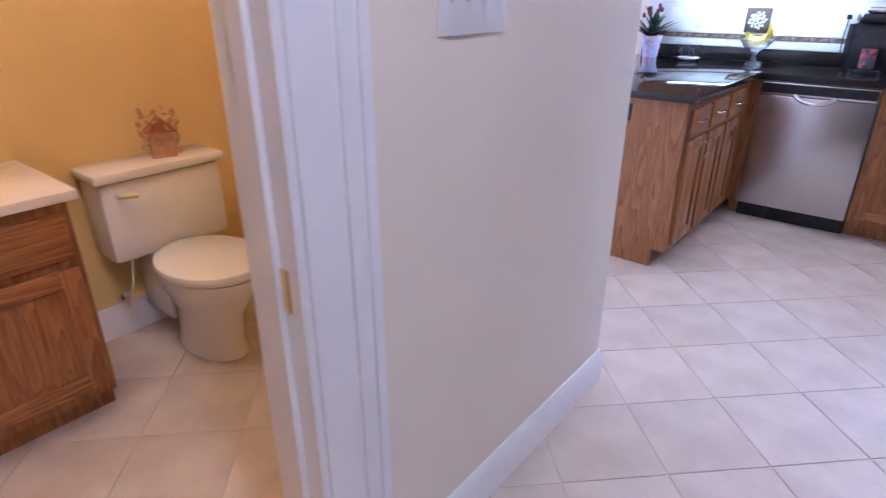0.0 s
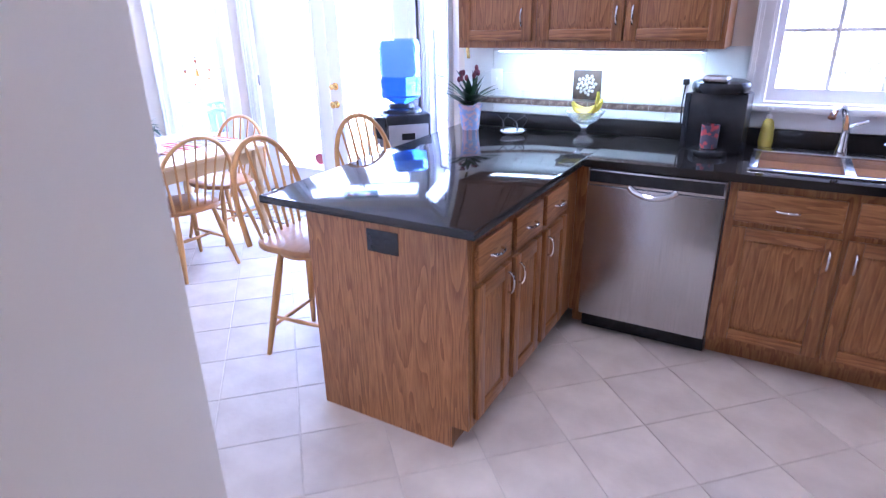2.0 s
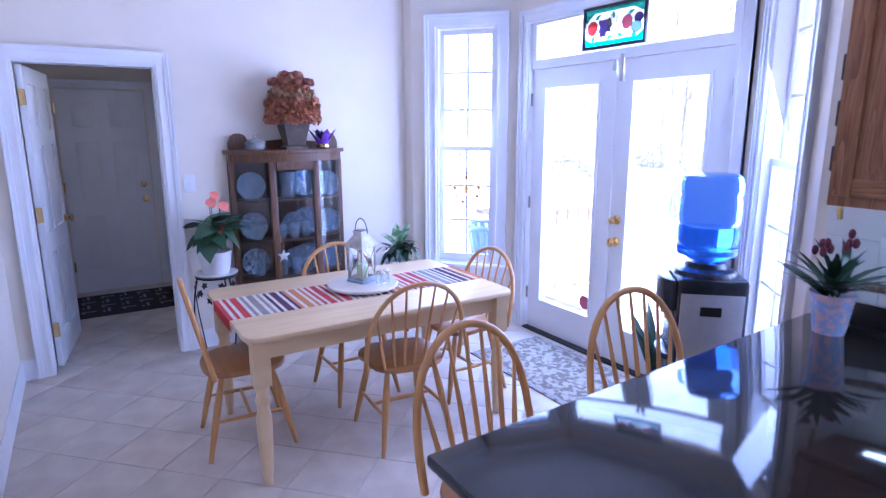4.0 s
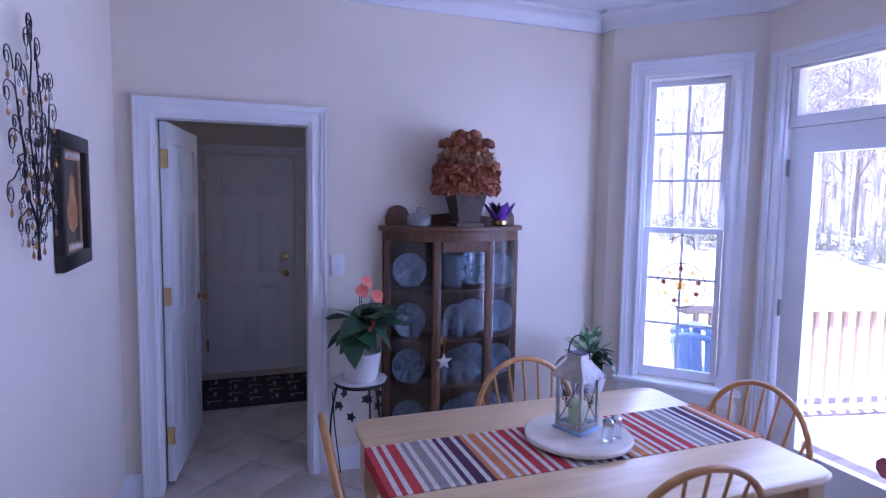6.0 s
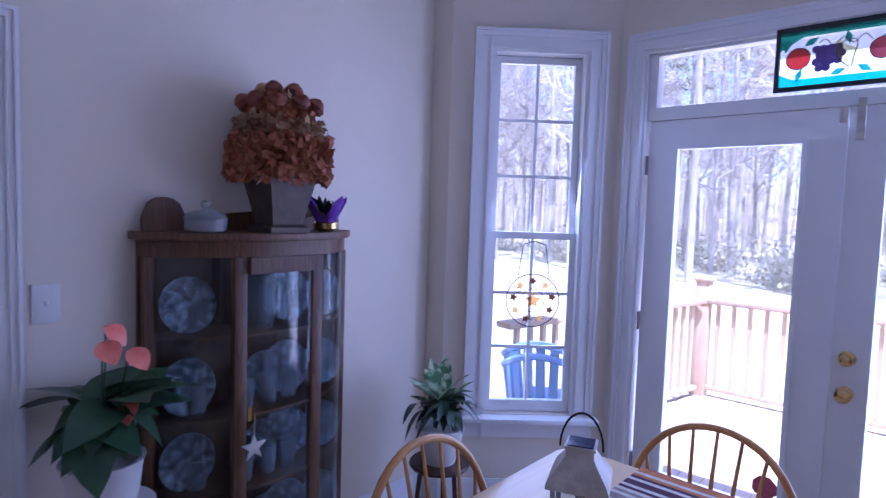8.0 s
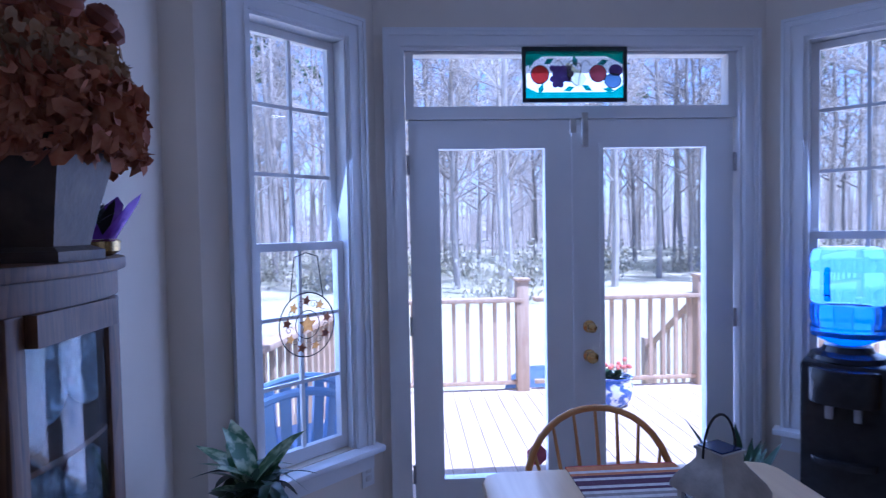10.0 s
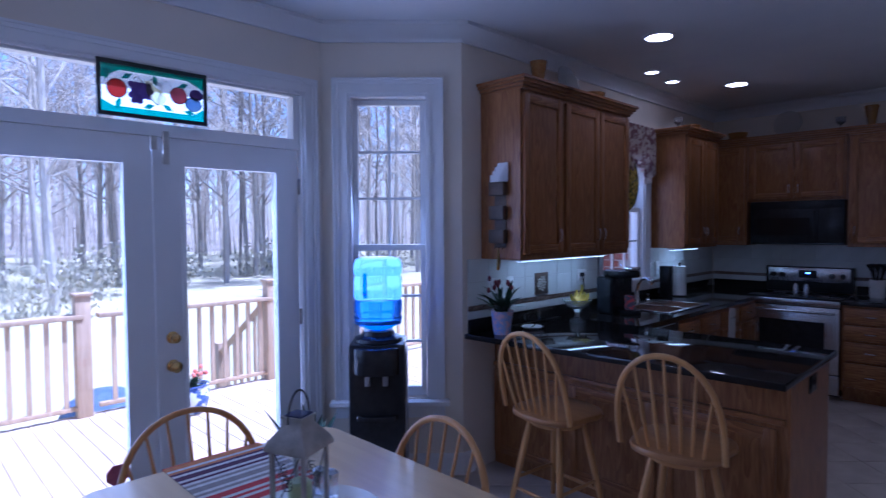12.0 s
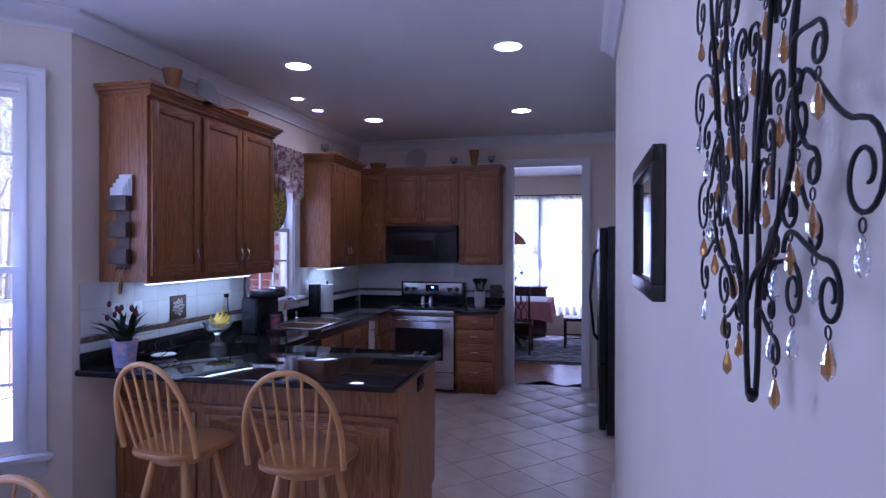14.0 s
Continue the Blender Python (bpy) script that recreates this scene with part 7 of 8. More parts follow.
fp = thing("potted_tulips", pose(0.13, 5.42, CT), "wilting tulips in a floral foil pot", "plant")
part("pot", lathe([(0.05, 0), (0.055, 0.02), (0.068, 0.13), (0.075, 0.15), (0.062, 0.145), (0, 0.13)], 20), PINKPOT, fp)
part("foliage", leaf_cluster(SR_, 34, 0.21, 0.016, 0.35, 0.03, 0.14, (30, 85)), LEAF, fp)
for i in range(9):
    a, r = SR_.uniform(0, 6.28), SR_.uniform(0.03, 0.10)
    b_ = bmesh.new()
    bmesh.ops.create_icosphere(b_, subdivisions=2, radius=0.015, matrix=Matrix.Translation((r * math.cos(a), r * math.sin(a), SR_.uniform(0.28, 0.35))) @ Matrix.Diagonal((0.8, 0.8, 1.3, 1)))
    part("tulip", b_, mat("wine_tulip", (0.13, 0.018, 0.035), (0.22, 0.05, 0.06), 20, 0.5) if i == 0 else bpy.data.materials["wine_tulip"], fp)
dh = thing("wire_caddy", pose(0.42, 5.40, CT), "small black wire caddy with a patterned dish", "caddy")
part("dish", lathe([(0.0, 0.004), (0.06, 0.004), (0.075, 0.016), (0.07, 0.018), (0, 0.010)], 20), PAPER, dh)
for i in range(5):
    a = i * 1.2566
    part("wire", tube([(0.08 * math.cos(a + 0.5 * math.sin(t * 0.5)), 0.06 * math.sin(a) + 0.02 * math.cos(t), 0.004 + 0.012 * t) for t in range(9)], 0.003, 5), BLACKMET, dh)
fbw = thing("fruit_bowl", pose(0.86, 5.33, CT), "footed cut-glass bowl of bananas", "fruit bowl")
part("bowl", lathe([(0.055, 0), (0.05, 0.01), (0.018, 0.03), (0.014, 0.07), (0.03, 0.09), (0.07, 0.11), (0.105, 0.16), (0.10, 0.162), (0.065, 0.118), (0, 0.10)], 28), CRYSTAL, fbw)
for i in range(4):
    a = -0.5 + i * 0.3
    part("banana", tube([(0.08 * math.cos(t) * math.cos(a) + 0.0, 0.06 * math.cos(t) * math.sin(a) + i * 0.015 - 0.02, 0.21 - 0.07 * math.sin(t) + i * 0.006) for t in [0.1 + 0.3 * k for k in range(10)]], [0.006, 0.012, 0.016, 0.018, 0.018, 0.018, 0.017, 0.015, 0.011, 0.005], 8), BANANA, fbw)
part("banana_stem", tube([(0.06, 0, 0.20), (0.065, 0.0, 0.24), (0.062, 0.0, 0.26)], [0.012, 0.009, 0.007], 6), BANANA, fbw)
tp = thing("accent_tile", pose(0.785, SY - 0.0108, 1.175), "bronze relief tile with a fruit motif", "wall tile")
part("plaque", boxes((-0.08, 0.08, -0.008, 0, -0.08, 0.08), bevel=0.003), POTBROWN, tp)
bm = bmesh.new()
for i in range(26):
    a, r = i * 2.4, 0.011 * math.sqrt(i)
    bmesh.ops.create_icosphere(bm, subdivisions=1, radius=0.010, matrix=Matrix.Translation((r * math.cos(a), -0.009, r * math.sin(a))) @ Matrix.Diagonal((1, 0.5, 1, 1)))
part("relief", bm, LANTERN, tp)
cm = thing("coffee_maker", pose(1.50, 5.34, CT, 0, 0, -8), "black single-cup coffee maker", "coffee maker")
part("body", slab([(-0.10, 0.15), (-0.125, 0.10), (-0.125, -0.02), (0.125, -0.02), (0.125, 0.10), (0.10, 0.15)], 0.0, 0.28, 0.012), BLACK, cm)
part("head", slab(disc(28, 0.125, 0.15, 0, -0.01), 0.2805, 0.335, 0.02), BLACK, cm)
part("drip_tray", slab(disc(24, 0.085, 0.09, 0, -0.085), 0.0, 0.03, 0.006), BLACK, cm)
part("lid_handle", boxes((-0.055, 0.055, -0.15, -0.06, 0.336, 0.365), bevel=0.012), STEEL, cm, "silver lid handle")
part("mug", lathe([(0.032, 0.031), (0.038, 0.035), (0.04, 0.14), (0.037, 0.14), (0.034, 0.04), (0, 0.038)], 20, Matrix.Translation((0, -0.09, 0))), mat("patterned_tumbler", (0.10, 0.10, 0.14), (0.62, 0.10, 0.10), 34, 0.3, spread=(0.5, 0.56)), cm, "patterned tumbler on the tray")
part("water_tank", boxes((-0.155, -0.127, -0.02, 0.11, 0.01, 0.27), bevel=0.006), mat("smoked_tank", (0.06, 0.07, 0.09), (0.08, 0.09, 0.11), 9, 0.1, trans=0.5), cm)
pc_ = thing("power_cord", pose(0, 0, 0), "black cord from the socket to the coffee maker", "cord")
part("plug", boxes((1.295, 1.325, SY - 0.045, SY - 0.0195, 1.195, 1.225), bevel=0.004), BLACK, pc_)
part("wire", tube([(1.31, SY - 0.04, 1.195), (1.305, SY - 0.05, 1.10), (1.31, SY - 0.06, 1.0), (1.34, SY - 0.09, 0.93), (1.40, SY - 0.11, 0.916)], 0.004, 6), BLACK, pc_)
sb = thing("soap_bottle", pose(1.715, 5.53, CT + 0.0092), "clear pump bottle of yellow dish soap", "soap bottle")
part("bottle", lathe([(0.03, 0), (0.034, 0.02), (0.03, 0.09), (0.024, 0.12), (0.012, 0.135), (0, 0.135)], 16), mat("yellow_soap", (0.72, 0.62, 0.14), (0.66, 0.55, 0.10), 8, 0.1, trans=0.5), sb)
part("pump", lathe([(0.012, 0.1352), (0.012, 0.15), (0.004, 0.152), (0.004, 0.175), (0.016, 0.177), (0.016, 0.187), (0, 0.187)], 12), WHITEPL, sb)
pt = thing("paper_towel_roll", pose(2.86, 5.45, CT), "white paper towel roll on a stand", "paper towels")
part("stand", lathe([(0.075, 0), (0.075, 0.01), (0.008, 0.012), (0.008, 0.31), (0.012, 0.32), (0, 0.33)], 20), BLACKMET, pt)
part("roll", lathe([(0.02, 0.0125), (0.062, 0.0125), (0.062, 0.29), (0.02, 0.29), (0.02, 0.0125)], 28), PAPER, pt)
kb = thing("knife_block", pose(2.68, 5.50, CT), "dark upright block behind the paper towels", "knife block")
part("block", boxes((-0.04, 0.04, -0.05, 0.05, 0.0, 0.30), bevel=0.006), BLACK, kb)
uc = thing("utensil_crock", pose(3.92, 4.05, CT), "white crock of dark cooking utensils", "utensil holder")
part("crock", lathe([(0.055, 0), (0.062, 0.02), (0.062, 0.15), (0.067, 0.165), (0.055, 0.165), (0, 0.15)], 20), POTWHITE, uc)
for i in range(8):
    a = i * 0.785
    part("utensil", tube([(0.02 * math.cos(a), 0.02 * math.sin(a), 0.12), (0.05 * math.cos(a), 0.05 * math.sin(a), 0.24), (0.075 * math.cos(a), 0.075 * math.sin(a), 0.31)], [0.005, 0.006, 0.02], 6), BLACK, uc)
ct = thing("cookbook_plaque", pose(4.04, 3.88, CT + 0.0855, 0, 0, -90), "dark patterned tile leaning on the upstand", "plaque")
part("tile", boxes((-0.07, 0.07, -0.014, 0.0, 0, 0.15), bevel=0.003), POTBROWN, ct)
kt = thing("kettle_pot", pose(3.72, 4.62, 0.9185), "small steel shaker pair on the cooktop", "shakers")
for y in (-0.04, 0.05):
    part("shaker", lathe([(0.025, 0), (0.026, 0.06), (0.018, 0.08), (0.018, 0.10), (0, 0.105)], 14, Matrix.Translation((0, y, 0))), STEEL, kt)
dt = thing("dish_towel", pose(2.75, FRONT - 0.0225, 0.56), "white towel hung on a cabinet door", "towel")
part("cloth", slab([(-0.08, 0), (0.08, 0), (0.09, 0.28), (-0.05, 0.30)], 0.0, 0.006), WHITECLOTH, dt).matrix_local = pose(0, -0.001, 0, 90)
# glassware on the cabinets
for x, y, z, kind in ((0.55, 5.44, 2.5125, "vase"), (0.95, 5.45, 2.5125, "plate"), (1.20, 5.42, 2.5125, "bowl"), (2.78, 5.44, 2.4925, "glass"), (3.05, 5.44, 2.4925, "bowl"), (3.90, 5.28, 2.4925, "bowl"),
                      (3.93, 4.82, 2.4925, "plate"), (3.92, 4.36, 2.4925, "glass"), (3.92, 4.12, 2.4925, "vase"), (3.92, 3.92, 2.4925, "glass")):
    g = thing("display_" + kind, pose(x, y, z), "amber pressed-glass " + kind + " on top of the cabinets", kind)
    amb = AMBER if kind in ("bowl", "vase") else CRYSTAL
    if kind == "vase":
        part("vessel", lathe([(0.05, 0), (0.03, 0.02), (0.035, 0.05), (0.06, 0.20), (0.055, 0.20), (0.03, 0.06), (0, 0.05)], 18), amb, g)
    elif kind == "bowl":
        part("vessel", lathe([(0.05, 0), (0.085, 0.03), (0.10, 0.08), (0.095, 0.08), (0.078, 0.035), (0, 0.012)], 20), amb, g)
    elif kind == "glass":
        part("vessel", lathe([(0.035, 0), (0.008, 0.01), (0.008, 0.05), (0.04, 0.08), (0.042, 0.13), (0.039, 0.13), (0.036, 0.083), (0, 0.065)], 16), amb, g)
    else:
        part("dish", lathe([(0, 0), (0.07, 0.004), (0.13, 0.018), (0.128, 0.022), (0.07, 0.01), (0, 0.006)], 26), amb, g).matrix_local = pose(0, 0.03, 0.127, 78, 0, 0) if y > 5.3 else pose(0.03, 0, 0.127, 78, 0, -90)

# sink window valance and hanging disc
va = thing("window_valance", pose((SX0 + SX1) / 2, SY - 0.05, 0), "gathered floral window valance", "valance")
bm = bmesh.new()
cols = []
N = 70
for i in range(N + 1):
    x = -0.44 + 0.88 * i / N
    y = 0.022 * math.sin(i * 1.15)
    drop_ = 2.18 - 0.10 * abs(math.sin(i * math.pi / 23.3)) - (0.12 if i > N - 9 or i < 9 else 0)
    cols.append([bm.verts.new((x, y * 0.5, 2.50)), bm.verts.new((x, y - 0.01, 2.44)), bm.verts.new((x, y * 1.3 - 0.01, 2.30)), bm.verts.new((x, y * 1.6, drop_))])
for a, b in zip(cols, cols[1:]):
    for j in range(3):
        bm.faces.new((a[j], a[j + 1], b[j + 1], b[j]))
bmesh.ops.solidify(bm, geom=bm.faces, thickness=0.003)
part("cloth", bm, VALANCE, va)
part("rod", tube([(-0.46, 0.012, 2.47), (0.46, 0.012, 2.47)], 0.008), BRASS, va)
sc_ = thing("hanging_disc", pose(1.98, SY - 0.06, 1.97, 90), "round leaded-glass sun catcher in the sink window", "stained glass")
part("disc", slab(disc(32, 0.20, 0.24), -0.003, 0.003), DISCGL, sc_)
part("rim", tube([(0.20 * math.cos(i * 0.1963), 0.24 * math.sin(i * 0.1963), 0) for i in range(32)], 0.006, 6, closed=True), LEAD, sc_)
for i in range(8):
    a = i * 0.785
    part("came", tube([(0.07 * math.cos(a), 0.08 * math.sin(a), 0.004), (0.19 * math.cos(a + 0.2), 0.23 * math.sin(a + 0.2), 0.004)], 0.003, 4), LEAD, sc_)
part("chain", tube([(0, 0.24, 0), (0, 0.48, 0.02)], 0.002, 4), LEAD, sc_)

# ---- dining room ----
dw_ = tagged(new("window_5"), "wide dining room window with sheer lace curtains", "window", "", "structure")
part("window_frame", boxes((7.98, 8.05, 2.70, 4.60, 0.45, 0.52), (7.98, 8.05, 2.70, 4.60, 2.44, 2.50), (7.98, 8.05, 2.70, 2.76, 0.52, 2.44), (7.98, 8.05, 4.54, 4.60, 0.52, 2.44), (7.98, 8.05, 3.62, 3.70, 0.52, 2.44), (7.985, 8.045, 2.76, 3.62, 1.46, 1.50), (7.985, 8.045, 3.70, 4.54, 1.46, 1.50)), TRIM, dw_)
part("pane", boxes((8.03, 8.034, 2.76, 4.54, 0.52, 2.44)), GLASS, dw_).visible_shadow = False
SHEER = bpy.data.materials.new("sheer_lace")
SHEER.use_nodes = True
nt = SHEER.node_tree
tl = nt.nodes.new("ShaderNodeBsdfTranslucent")
tl.inputs[0].default_value = (0.62, 0.63, 0.66, 1)
df = nt.nodes.new("ShaderNodeBsdfTransparent")
mx = nt.nodes.new("ShaderNodeMixShader")
vr = nt.nodes.new("ShaderNodeTexVoronoi")
vr.inputs["Scale"].default_value = 11
rp = nt.nodes.new("ShaderNodeValToRGB")
rp.color_ramp.elements[0].position, rp.color_ramp.elements[1].position = 0.10, 0.14
rp.color_ramp.elements[0].color, rp.color_ramp.elements[1].color = (0.02, 0.02, 0.02, 1), (0.18, 0.18, 0.18, 1)
tc = nt.nodes.new("ShaderNodeTexCoord")
nt.links.new(tc.outputs["Object"], vr.inputs["Vector"])
nt.links.new(vr.outputs[0], rp.inputs[0])
nt.links.new(rp.outputs[0], mx.inputs[0])
nt.links.new(tl.outputs[0], mx.inputs[1])
nt.links.new(df.outputs[0], mx.inputs[2])
nt.links.new(mx.outputs[0], nt.nodes["Material Output"].inputs[0])
for y0, y1 in ((2.62, 3.66), (3.66, 4.70)):
    cu = thing("lace_curtain", pose(7.93, 0, 0), "sheer white dotted lace curtain", "curtain", "curtains in the dining room")
    bm = bmesh.new()
    cols = []
    for i in range(41):
        y = y0 + (y1 - y0) * i / 40
        cols.append([bm.verts.new((0.018 * math.sin(i * 1.3), y, z)) for z in (0.35, 2.50)])
    for a, b in zip(cols, cols[1:]):
        bm.faces.new((a[0], a[1], b[1], b[0]))
    part("cloth", bm, SHEER, cu)
cr = thing("curtain_rod", pose(7.93, 0, 2.515), "thin dark curtain rod over the window", "curtain rod")
part("rod", tube([(0, 2.55, 0), (0, 4.75, 0)], 0.008), LEAD, cr)
rug = thing("area_rug", pose(6.55, 3.75, 0.0), "grey patterned dining room rug", "rug")
part("mat_face", boxes((-1.2, 1.3, -1.3, 1.3, 0.001, 0.012), bevel=0.003), RUGTEX, rug)
part("border", boxes((-1.18, -1.10, -1.28, 1.28, 0.0125, 0.0145), (1.2, 1.28, -1.28, 1.28, 0.0125, 0.0145), (-1.10, 1.2, -1.28, -1.20, 0.0125, 0.0145), (-1.10, 1.2, 1.20, 1.28, 0.0125, 0.0145)), MATRUG, rug)
t2 = thing("formal_table", pose(6.75, 4.15, 0.012), "mahogany pedestal dining table", "table")
part("top", boxes((-0.5, 0.5, -0.75, 0.75, 0.70, 0.73), bevel=0.006), MAHOG, t2)
part("pedestal", lathe([(0.06, 0.15), (0.05, 0.3), (0.08, 0.4), (0.05, 0.5), (0.10, 0.70)], 18), MAHOG, t2)
for i in range(4):
    a = i * 1.5708 + 0.78
    part("foot", tube([(0.05 * math.cos(a), 0.05 * math.sin(a), 0.25), (0.25 * math.cos(a), 0.25 * math.sin(a), 0.16), (0.45 * math.cos(a), 0.45 * math.sin(a), 0.025)], [0.035, 0.03, 0.022], 8), MAHOG, t2)
tcl = thing("tablecloth", pose(6.75, 4.15, 0.742), "rose pink tablecloth hanging over the table", "tablecloth")
bm = bmesh.new()
out = [(-0.52, -0.77), (0.52, -0.77), (0.52, 0.77), (-0.52, 0.77)]
ring1, ring2 = [], []
for k in range(4):
    (xa, ya), (xb, yb) = out[k], out[(k + 1) % 4]
    for i in range(16):
        x, y = xa + (xb - xa) * i / 16, ya + (yb - ya) * i / 16
        w = 1 + 0.03 * math.sin(i * 2.4)
        ring1.append(bm.verts.new((x, y, 0.004)))
        ring2.append(bm.verts.new((x * w * 1.03, y * w * 1.03, -0.30 - 0.05 * math.sin(i * 0.39))))
bm.faces.new(ring1)
for i in range(len(ring1)):
    j = (i + 1) % len(ring1)
    bm.faces.new((ring1[i], ring1[j], ring2[j], ring2[i]))
part("cloth", bm, PINKCLOTH, tcl)
part("top_cloth", boxes((-0.40, 0.46, -0.70, 0.70, 0.006, 0.009)), WHITECLOTH, tcl, "white overlay cloth")


def side_chair(m, label):
    c = thing("side_chair", m, label, "chair", "dark chairs round the formal table")
    part("seat", boxes((-0.23, 0.23, -0.22, 0.22, 0.42, 0.47), bevel=0.012), MAHOG, c)
    for s in (-1, 1):
        part("leg", boxes((s * 0.20 - 0.018, s * 0.20 + 0.018, -0.215, -0.18, 0, 0.4195)), MAHOG, c)
        part("leg", tube([(s * 0.20, 0.20, 0), (s * 0.20, 0.20, 0.45), (s * 0.20, 0.27, 0.98)], 0.018, 6), MAHOG, c)
        part("side_rail", tube([(s * 0.20, -0.2, 0.16), (s * 0.20, 0.2, 0.16)], 0.010, 6), MAHOG, c)
    part("top_rail", boxes((-0.215, 0.215, 0.255, 0.285, 0.93, 1.0), bevel=0.008), MAHOG, c)
    for i in range(4):
        for s in (-1, 1):
            part("lattice", tube([((-0.12 + i * 0.08) + s * 0.05 * math.sin(t * 0.63), 0.205 + 0.06 * t / 10, 0.48 + 0.045 * t) for t in range(11)], 0.007, 5), MAHOG, c)
    return c


sc0 = side_chair(pose(6.05, 3.86, 0.012, 0, 0, 90), "dark lattice-back dining chair at the table")
copy_thing(sc0, pose(6.75, 2.98, 0.012, 0, 0, 180))
sbd = thing("sideboard", pose(7.72, 3.98, 0), "low dark chest under the window", "sideboard")
part("case", boxes((-0.18, 0.18, -0.45, 0.45, 0.06, 0.86), bevel=0.006), MAHOG, sbd)
part("top", boxes((-0.20, 0.20, -0.48, 0.48, 0.8605, 0.89), bevel=0.004), MAHOG, sbd)
for y in (-0.22, 0.22):
    part("drawer", boxes((-0.19, -0.181, y - 0.2, y + 0.2, 0.62, 0.82), bevel=0.003), MAHOG, sbd)
ep = thing("epergne", pose(7.70, 4.10, 0.89), "scrolled iron stand with teal glass cups", "candle holder")
part("stem", tube([(0, 0, 0), (0, 0, 0.42)], 0.008), BLACKMET, ep)
part("foot", lathe([(0.08, 0), (0.07, 0.01), (0, 0.02)], 16), BLACKMET, ep)
for s in (-1, 1):
    part("arm", tube([(0, s * (0.02 + 0.12 * math.sin(t * 0.35)), 0.06 + 0.04 * t) for t in range(9)], 0.006), BLACKMET, ep)
    part("cup", lathe([(0.02, 0), (0.05, 0.05), (0.047, 0.05), (0, 0.01)], 14, Matrix.Translation((0, s * 0.13, 0.2))), TEAL, ep)
part("cup", lathe([(0.02, 0.08), (0.07, 0.16), (0.066, 0.16), (0, 0.09)], 16), TEAL, ep)
pl = thing("pendant_lamp", pose(6.75, 4.02, 0), "amber stained-glass pendant lamp over the table", "pendant lamp")
part("shade", lathe([(0.24, 1.62), (0.20, 1.70), (0.10, 1.80), (0.04, 1.84), (0.035, 1.83), (0.095, 1.79), (0.195, 1.69), (0.235, 1.62)], 28), LAMPGL, pl)
part("cord", tube([(0, 0, 1.83), (0, 0, CEILING - 0.001)], 0.005), BRASS, pl)

# ---- mats ----
mt_ = thing("floor_mat", pose(-5.12, 3.42, 0), "black mat with a grey key pattern by the garage door", "mat")
part("mat_face", boxes((-0.34, 0.42, -0.56, 0.56, 0.0005, 0.008)), MATRUG, mt_)
for i in range(4):
    for j in range(7):
        x, y = -0.25 + i * 0.165, -0.48 + j * 0.16
        h = (i + j) % 2
        part("pattern_bar", boxes((x - 0.055, x + 0.055, y - 0.012, y + 0.012, 0.0083, 0.0098)) if h else boxes((x - 0.012, x + 0.012, y - 0.06, y + 0.06, 0.0083, 0.0098)), MATLINE, mt_)
        part("pattern_bar", boxes((x + 0.02, x + 0.06, y - 0.05, y - 0.03, 0.0083, 0.0098)), MATLINE, mt_)
dm = thing("door_mat", pose(-1.62, 5.80, 0), "tan floral mat before the french doors", "mat")
part("mat_face", boxes((-0.62, 0.62, -0.32, 0.32, 0.0005, 0.010), bevel=0.003), DOORMAT, dm)
part("border", boxes((-0.60, 0.60, -0.30, -0.28, 0.0103, 0.0115), (-0.60, 0.60, 0.28, 0.30, 0.0103, 0.0115), (-0.60, -0.58, -0.28, 0.28, 0.0103, 0.0115), (0.58, 0.60, -0.28, 0.28, 0.0103, 0.0115)), MATLINE, dm)

# ---- powder room ----
PB = -0.62
to = thing("toilet", pose(PB, 1.93, 0, 0, 0, 90), "white porcelain toilet with a closed lid", "toilet")
# local -y comes out from the wall
part("tank", boxes((-0.245, 0.245, -0.20, -0.01, 0.39, 0.71), bevel=0.025), PORC, to)
part("tank_lid", boxes((-0.26, 0.26, -0.215, -0.004, 0.711, 0.75), bevel=0.012), PORC, to)
part("flush_lever", tube([(-0.19, -0.203, 0.66), (-0.19, -0.222, 0.66), (-0.12, -0.226, 0.652)], 0.008), CHROME, to)
bm = bmesh.new()
rings = []
for z, rx, ry, cy in ((0.0, 0.11, 0.20, -0.36), (0.06, 0.10, 0.19, -0.36), (0.20, 0.11, 0.20, -0.38), (0.30, 0.16, 0.235, -0.42), (0.365, 0.185, 0.25, -0.44), (0.385, 0.185, 0.25, -0.44)):
    rings.append([bm.verts.new((rx * math.cos(i * 0.2244), cy + ry * math.sin(i * 0.2244), z)) for i in range(28)])
for a, b in zip(rings, rings[1:]):
    for i in range(28):
        bm.faces.new((a[i], a[(i + 1) % 28], b[(i + 1) % 28], b[i]))
bm.faces.new(rings[0][::-1])
bm.faces.new(rings[-1])
part("bowl", bm, PORC, to)
part("neck", boxes((-0.10, 0.10, -0.25, -0.02, 0.10, 0.3895), bevel=0.02), PORC, to)
part("lid", slab(disc(32, 0.19, 0.245, 0, -0.445), 0.3855, 0.425, 0.012), PORC, to)
va_ = thing("vanity", pose(PB + 0.001, 1.52, 0, 0, 0, 90), "stained oak vanity with a cream top", "vanity")
part("body", boxes((-0.80, -0.03, -0.50, -0.001, 0.09, 0.78), (-0.80, -0.03, -0.44, -0.001, 0, 0.09)), OAK, va_)
d = part("drawer_front", boxes((-0.42, -0.05, -0.519, -0.501, 0.60, 0.75), bevel=0.006), OAKX, va_)
d = raised_panel("door", 0.37, 0.44, va_)
d.matrix_local = Matrix.Translation((-0.42, -0.501, 0.13))
part("top", boxes((-0.82, 0.0, -0.53, -0.001, 0.781, 0.815), bevel=0.008), MARBLE, va_)
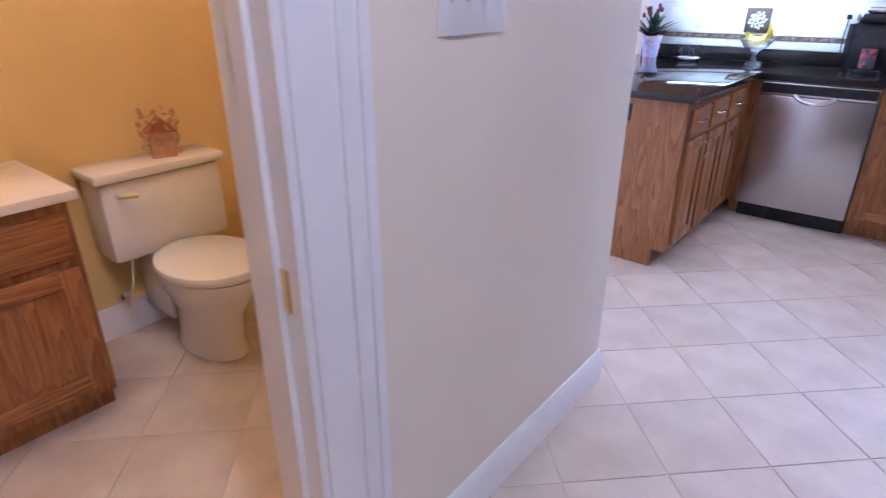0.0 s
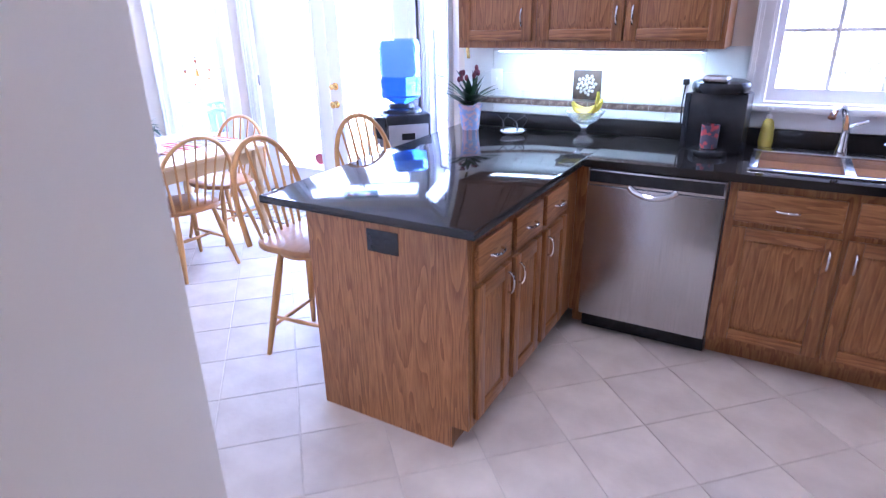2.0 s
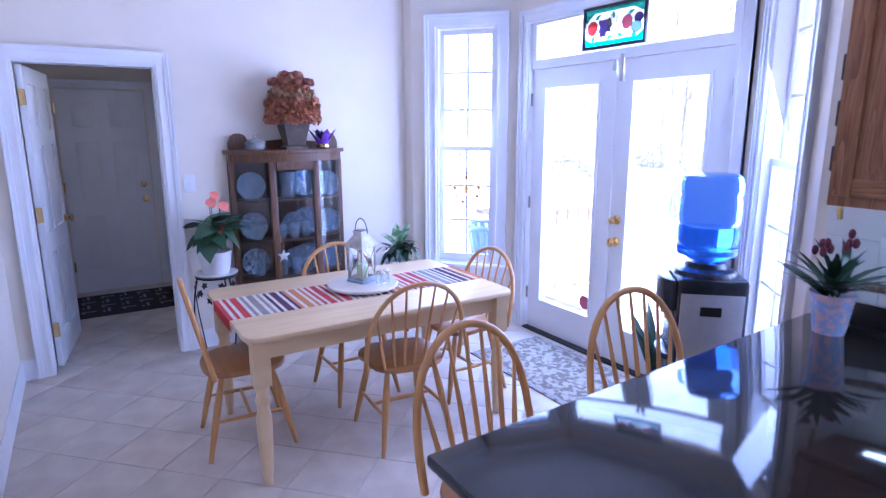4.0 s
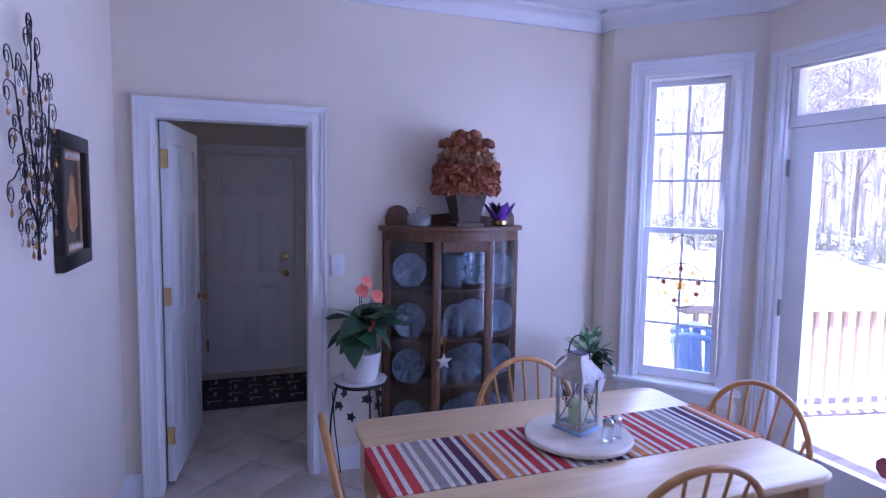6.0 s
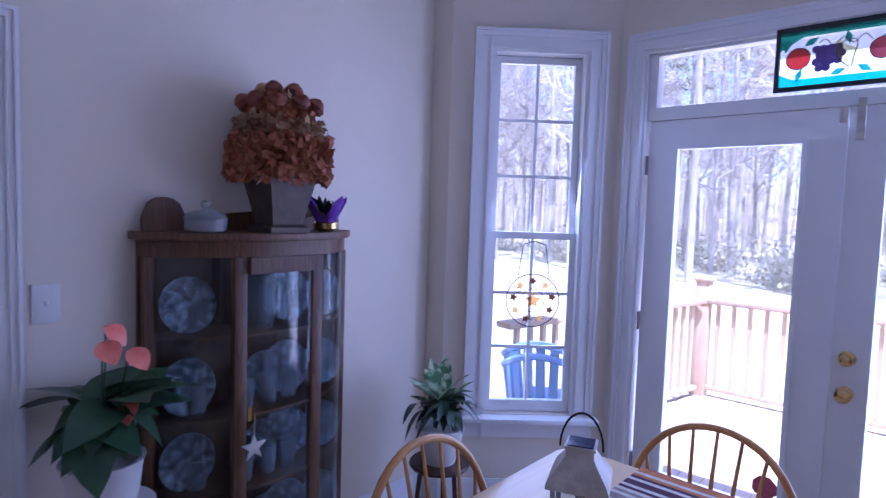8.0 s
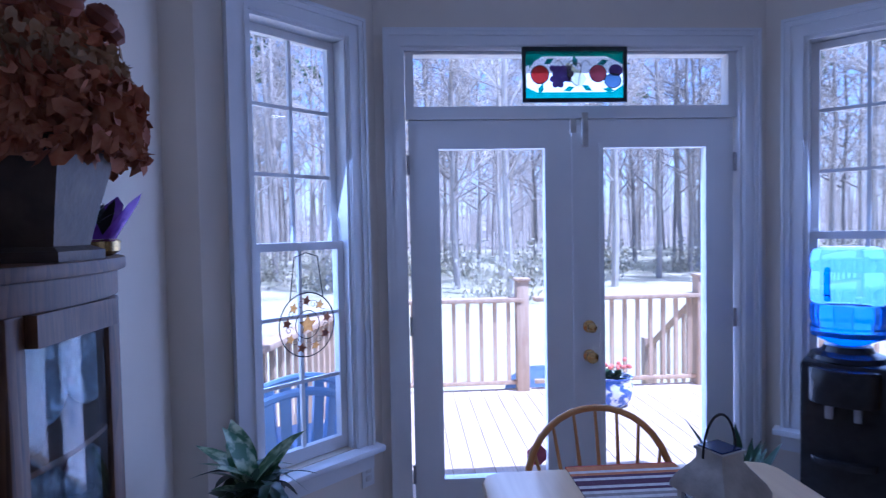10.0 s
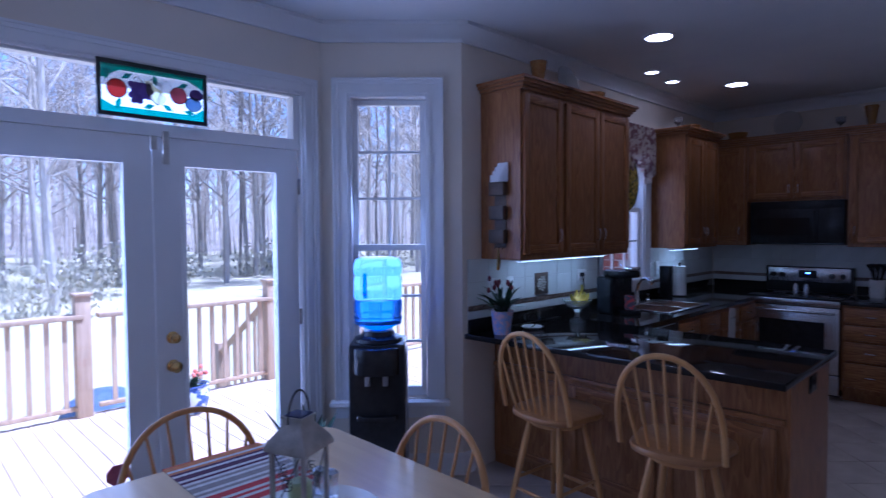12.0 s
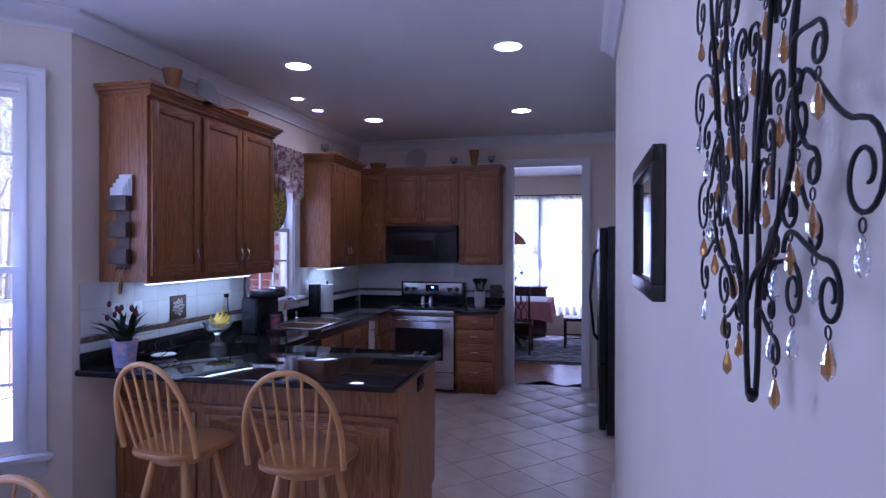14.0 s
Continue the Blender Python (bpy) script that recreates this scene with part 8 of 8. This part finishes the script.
bh = thing("birdhouse", pose(PB + 0.11, 1.99, 0.75, 0, 0, 70), "small painted wooden birdhouse on the toilet tank", "ornament")
part("box", boxes((-0.045, 0.045, -0.04, 0.04, 0, 0.10)), TAN, bh)
bm = bmesh.new()
vs = [bm.verts.new(v) for v in ((-0.06, -0.05, 0.10), (0.06, -0.05, 0.10), (0, -0.05, 0.155), (-0.06, 0.05, 0.10), (0.06, 0.05, 0.10), (0, 0.05, 0.155))]
for f in ((0, 1, 2), (3, 5, 4), (0, 2, 5, 3), (1, 4, 5, 2), (0, 3, 4, 1)):
    bm.faces.new([vs[k] for k in f])
part("roof", bm, RUST, bh)
part("flower_spray", petals(SR_, 60, -0.9, -0.3, 0.07, 0.012), TAN, bh)
vl = thing("supply_valve", pose(PB + 0.02, 1.74, 0.17), "chrome water supply valve under the tank", "valve")
part("valve", lathe([(0.03, 0), (0.03, 0.006), (0.012, 0.01), (0.012, 0.05), (0.02, 0.055), (0.02, 0.07), (0, 0.072)], 12, pose(0, 0, 0, 0, 90)), CHROME, vl)
part("hose", tube([(0.05, 0, 0), (0.06, 0.03, 0.08), (0.05, 0.06, 0.22)], 0.006), CHROME, vl)
vf = thing("vanity_light", pose(0.2, 1.3, CEILING), "warm ceiling light in the powder room", "ceiling light")
part("globe", lathe([(0.12, -0.002), (0.13, -0.02), (0.10, -0.08), (0, -0.10)], 20), glow("warm_globe", (1.0, 0.72, 0.35), 2), vf)
pd = bpy.data.lights.new("powder_room_lamp", "POINT")
pd.energy, pd.color, pd.shadow_soft_size = 1.5, (1, 0.76, 0.45), 0.12
plo = new("powder_room_lamp", pd)
plo.location = (0.2, 1.3, CEILING - 0.25)

# ---- floor tiles, laid on the diagonal ----
TS = 0.335
tile_bm = boxes((-TS / 2 + 0.0025, TS / 2 - 0.0025, -TS / 2 + 0.0025, TS / 2 - 0.0025, -0.012, 0.0), bevel=0.0015)
tile_mesh = bpy.data.meshes.new("floor_tile")
tile_bm.to_mesh(tile_mesh)
tile_bm.free()
tile_mesh.materials.append(TILE)
DIAG = pose(1.50, 2.88, 0, 0, 0, 45)
cut = bmesh.new()


def on_floor(x, y):
    main = WX - 0.4 < x < RX + 0.2 and WY - 0.3 < y < SY + 0.2
    bay = BX0 - 0.2 < x < BX1 + 0.2 and SY - 0.1 < y < FY + 0.25 and y < FY + 0.3 - max(0, FX0 - x) - max(0, x - FX1)
    hall = HX - 2.1 < x < 3.4 and -0.6 < y < WY
    laundry = -5.9 < x < WX and 2.5 < y < 4.7
    return main or bay or hall or laundry


count = 0
for i in range(-30, 30):
    for j in range(-30, 30):
        m = DIAG @ Matrix.Translation(((i + 0.5) * TS, (j + 0.5) * TS, 0))
        x, y = m.translation.x, m.translation.y
        if not on_floor(x, y):
            continue
        near = -2.6 < x < 2.6 and 1.6 < y < 5.2
        if near and count < 300:
            o = new("floor_tile", tile_mesh)
            o.parent = floor
            o.matrix_world = m
            count += 1
        else:
            cut.from_mesh(tile_mesh)
            vs = cut.verts[-len(tile_mesh.vertices):]
            bmesh.ops.transform(cut, matrix=m, verts=vs)
rest = link("floor_tiles", cut, TILE)
rest.parent = floor
tagged(rest, "", "", "", "stuff")
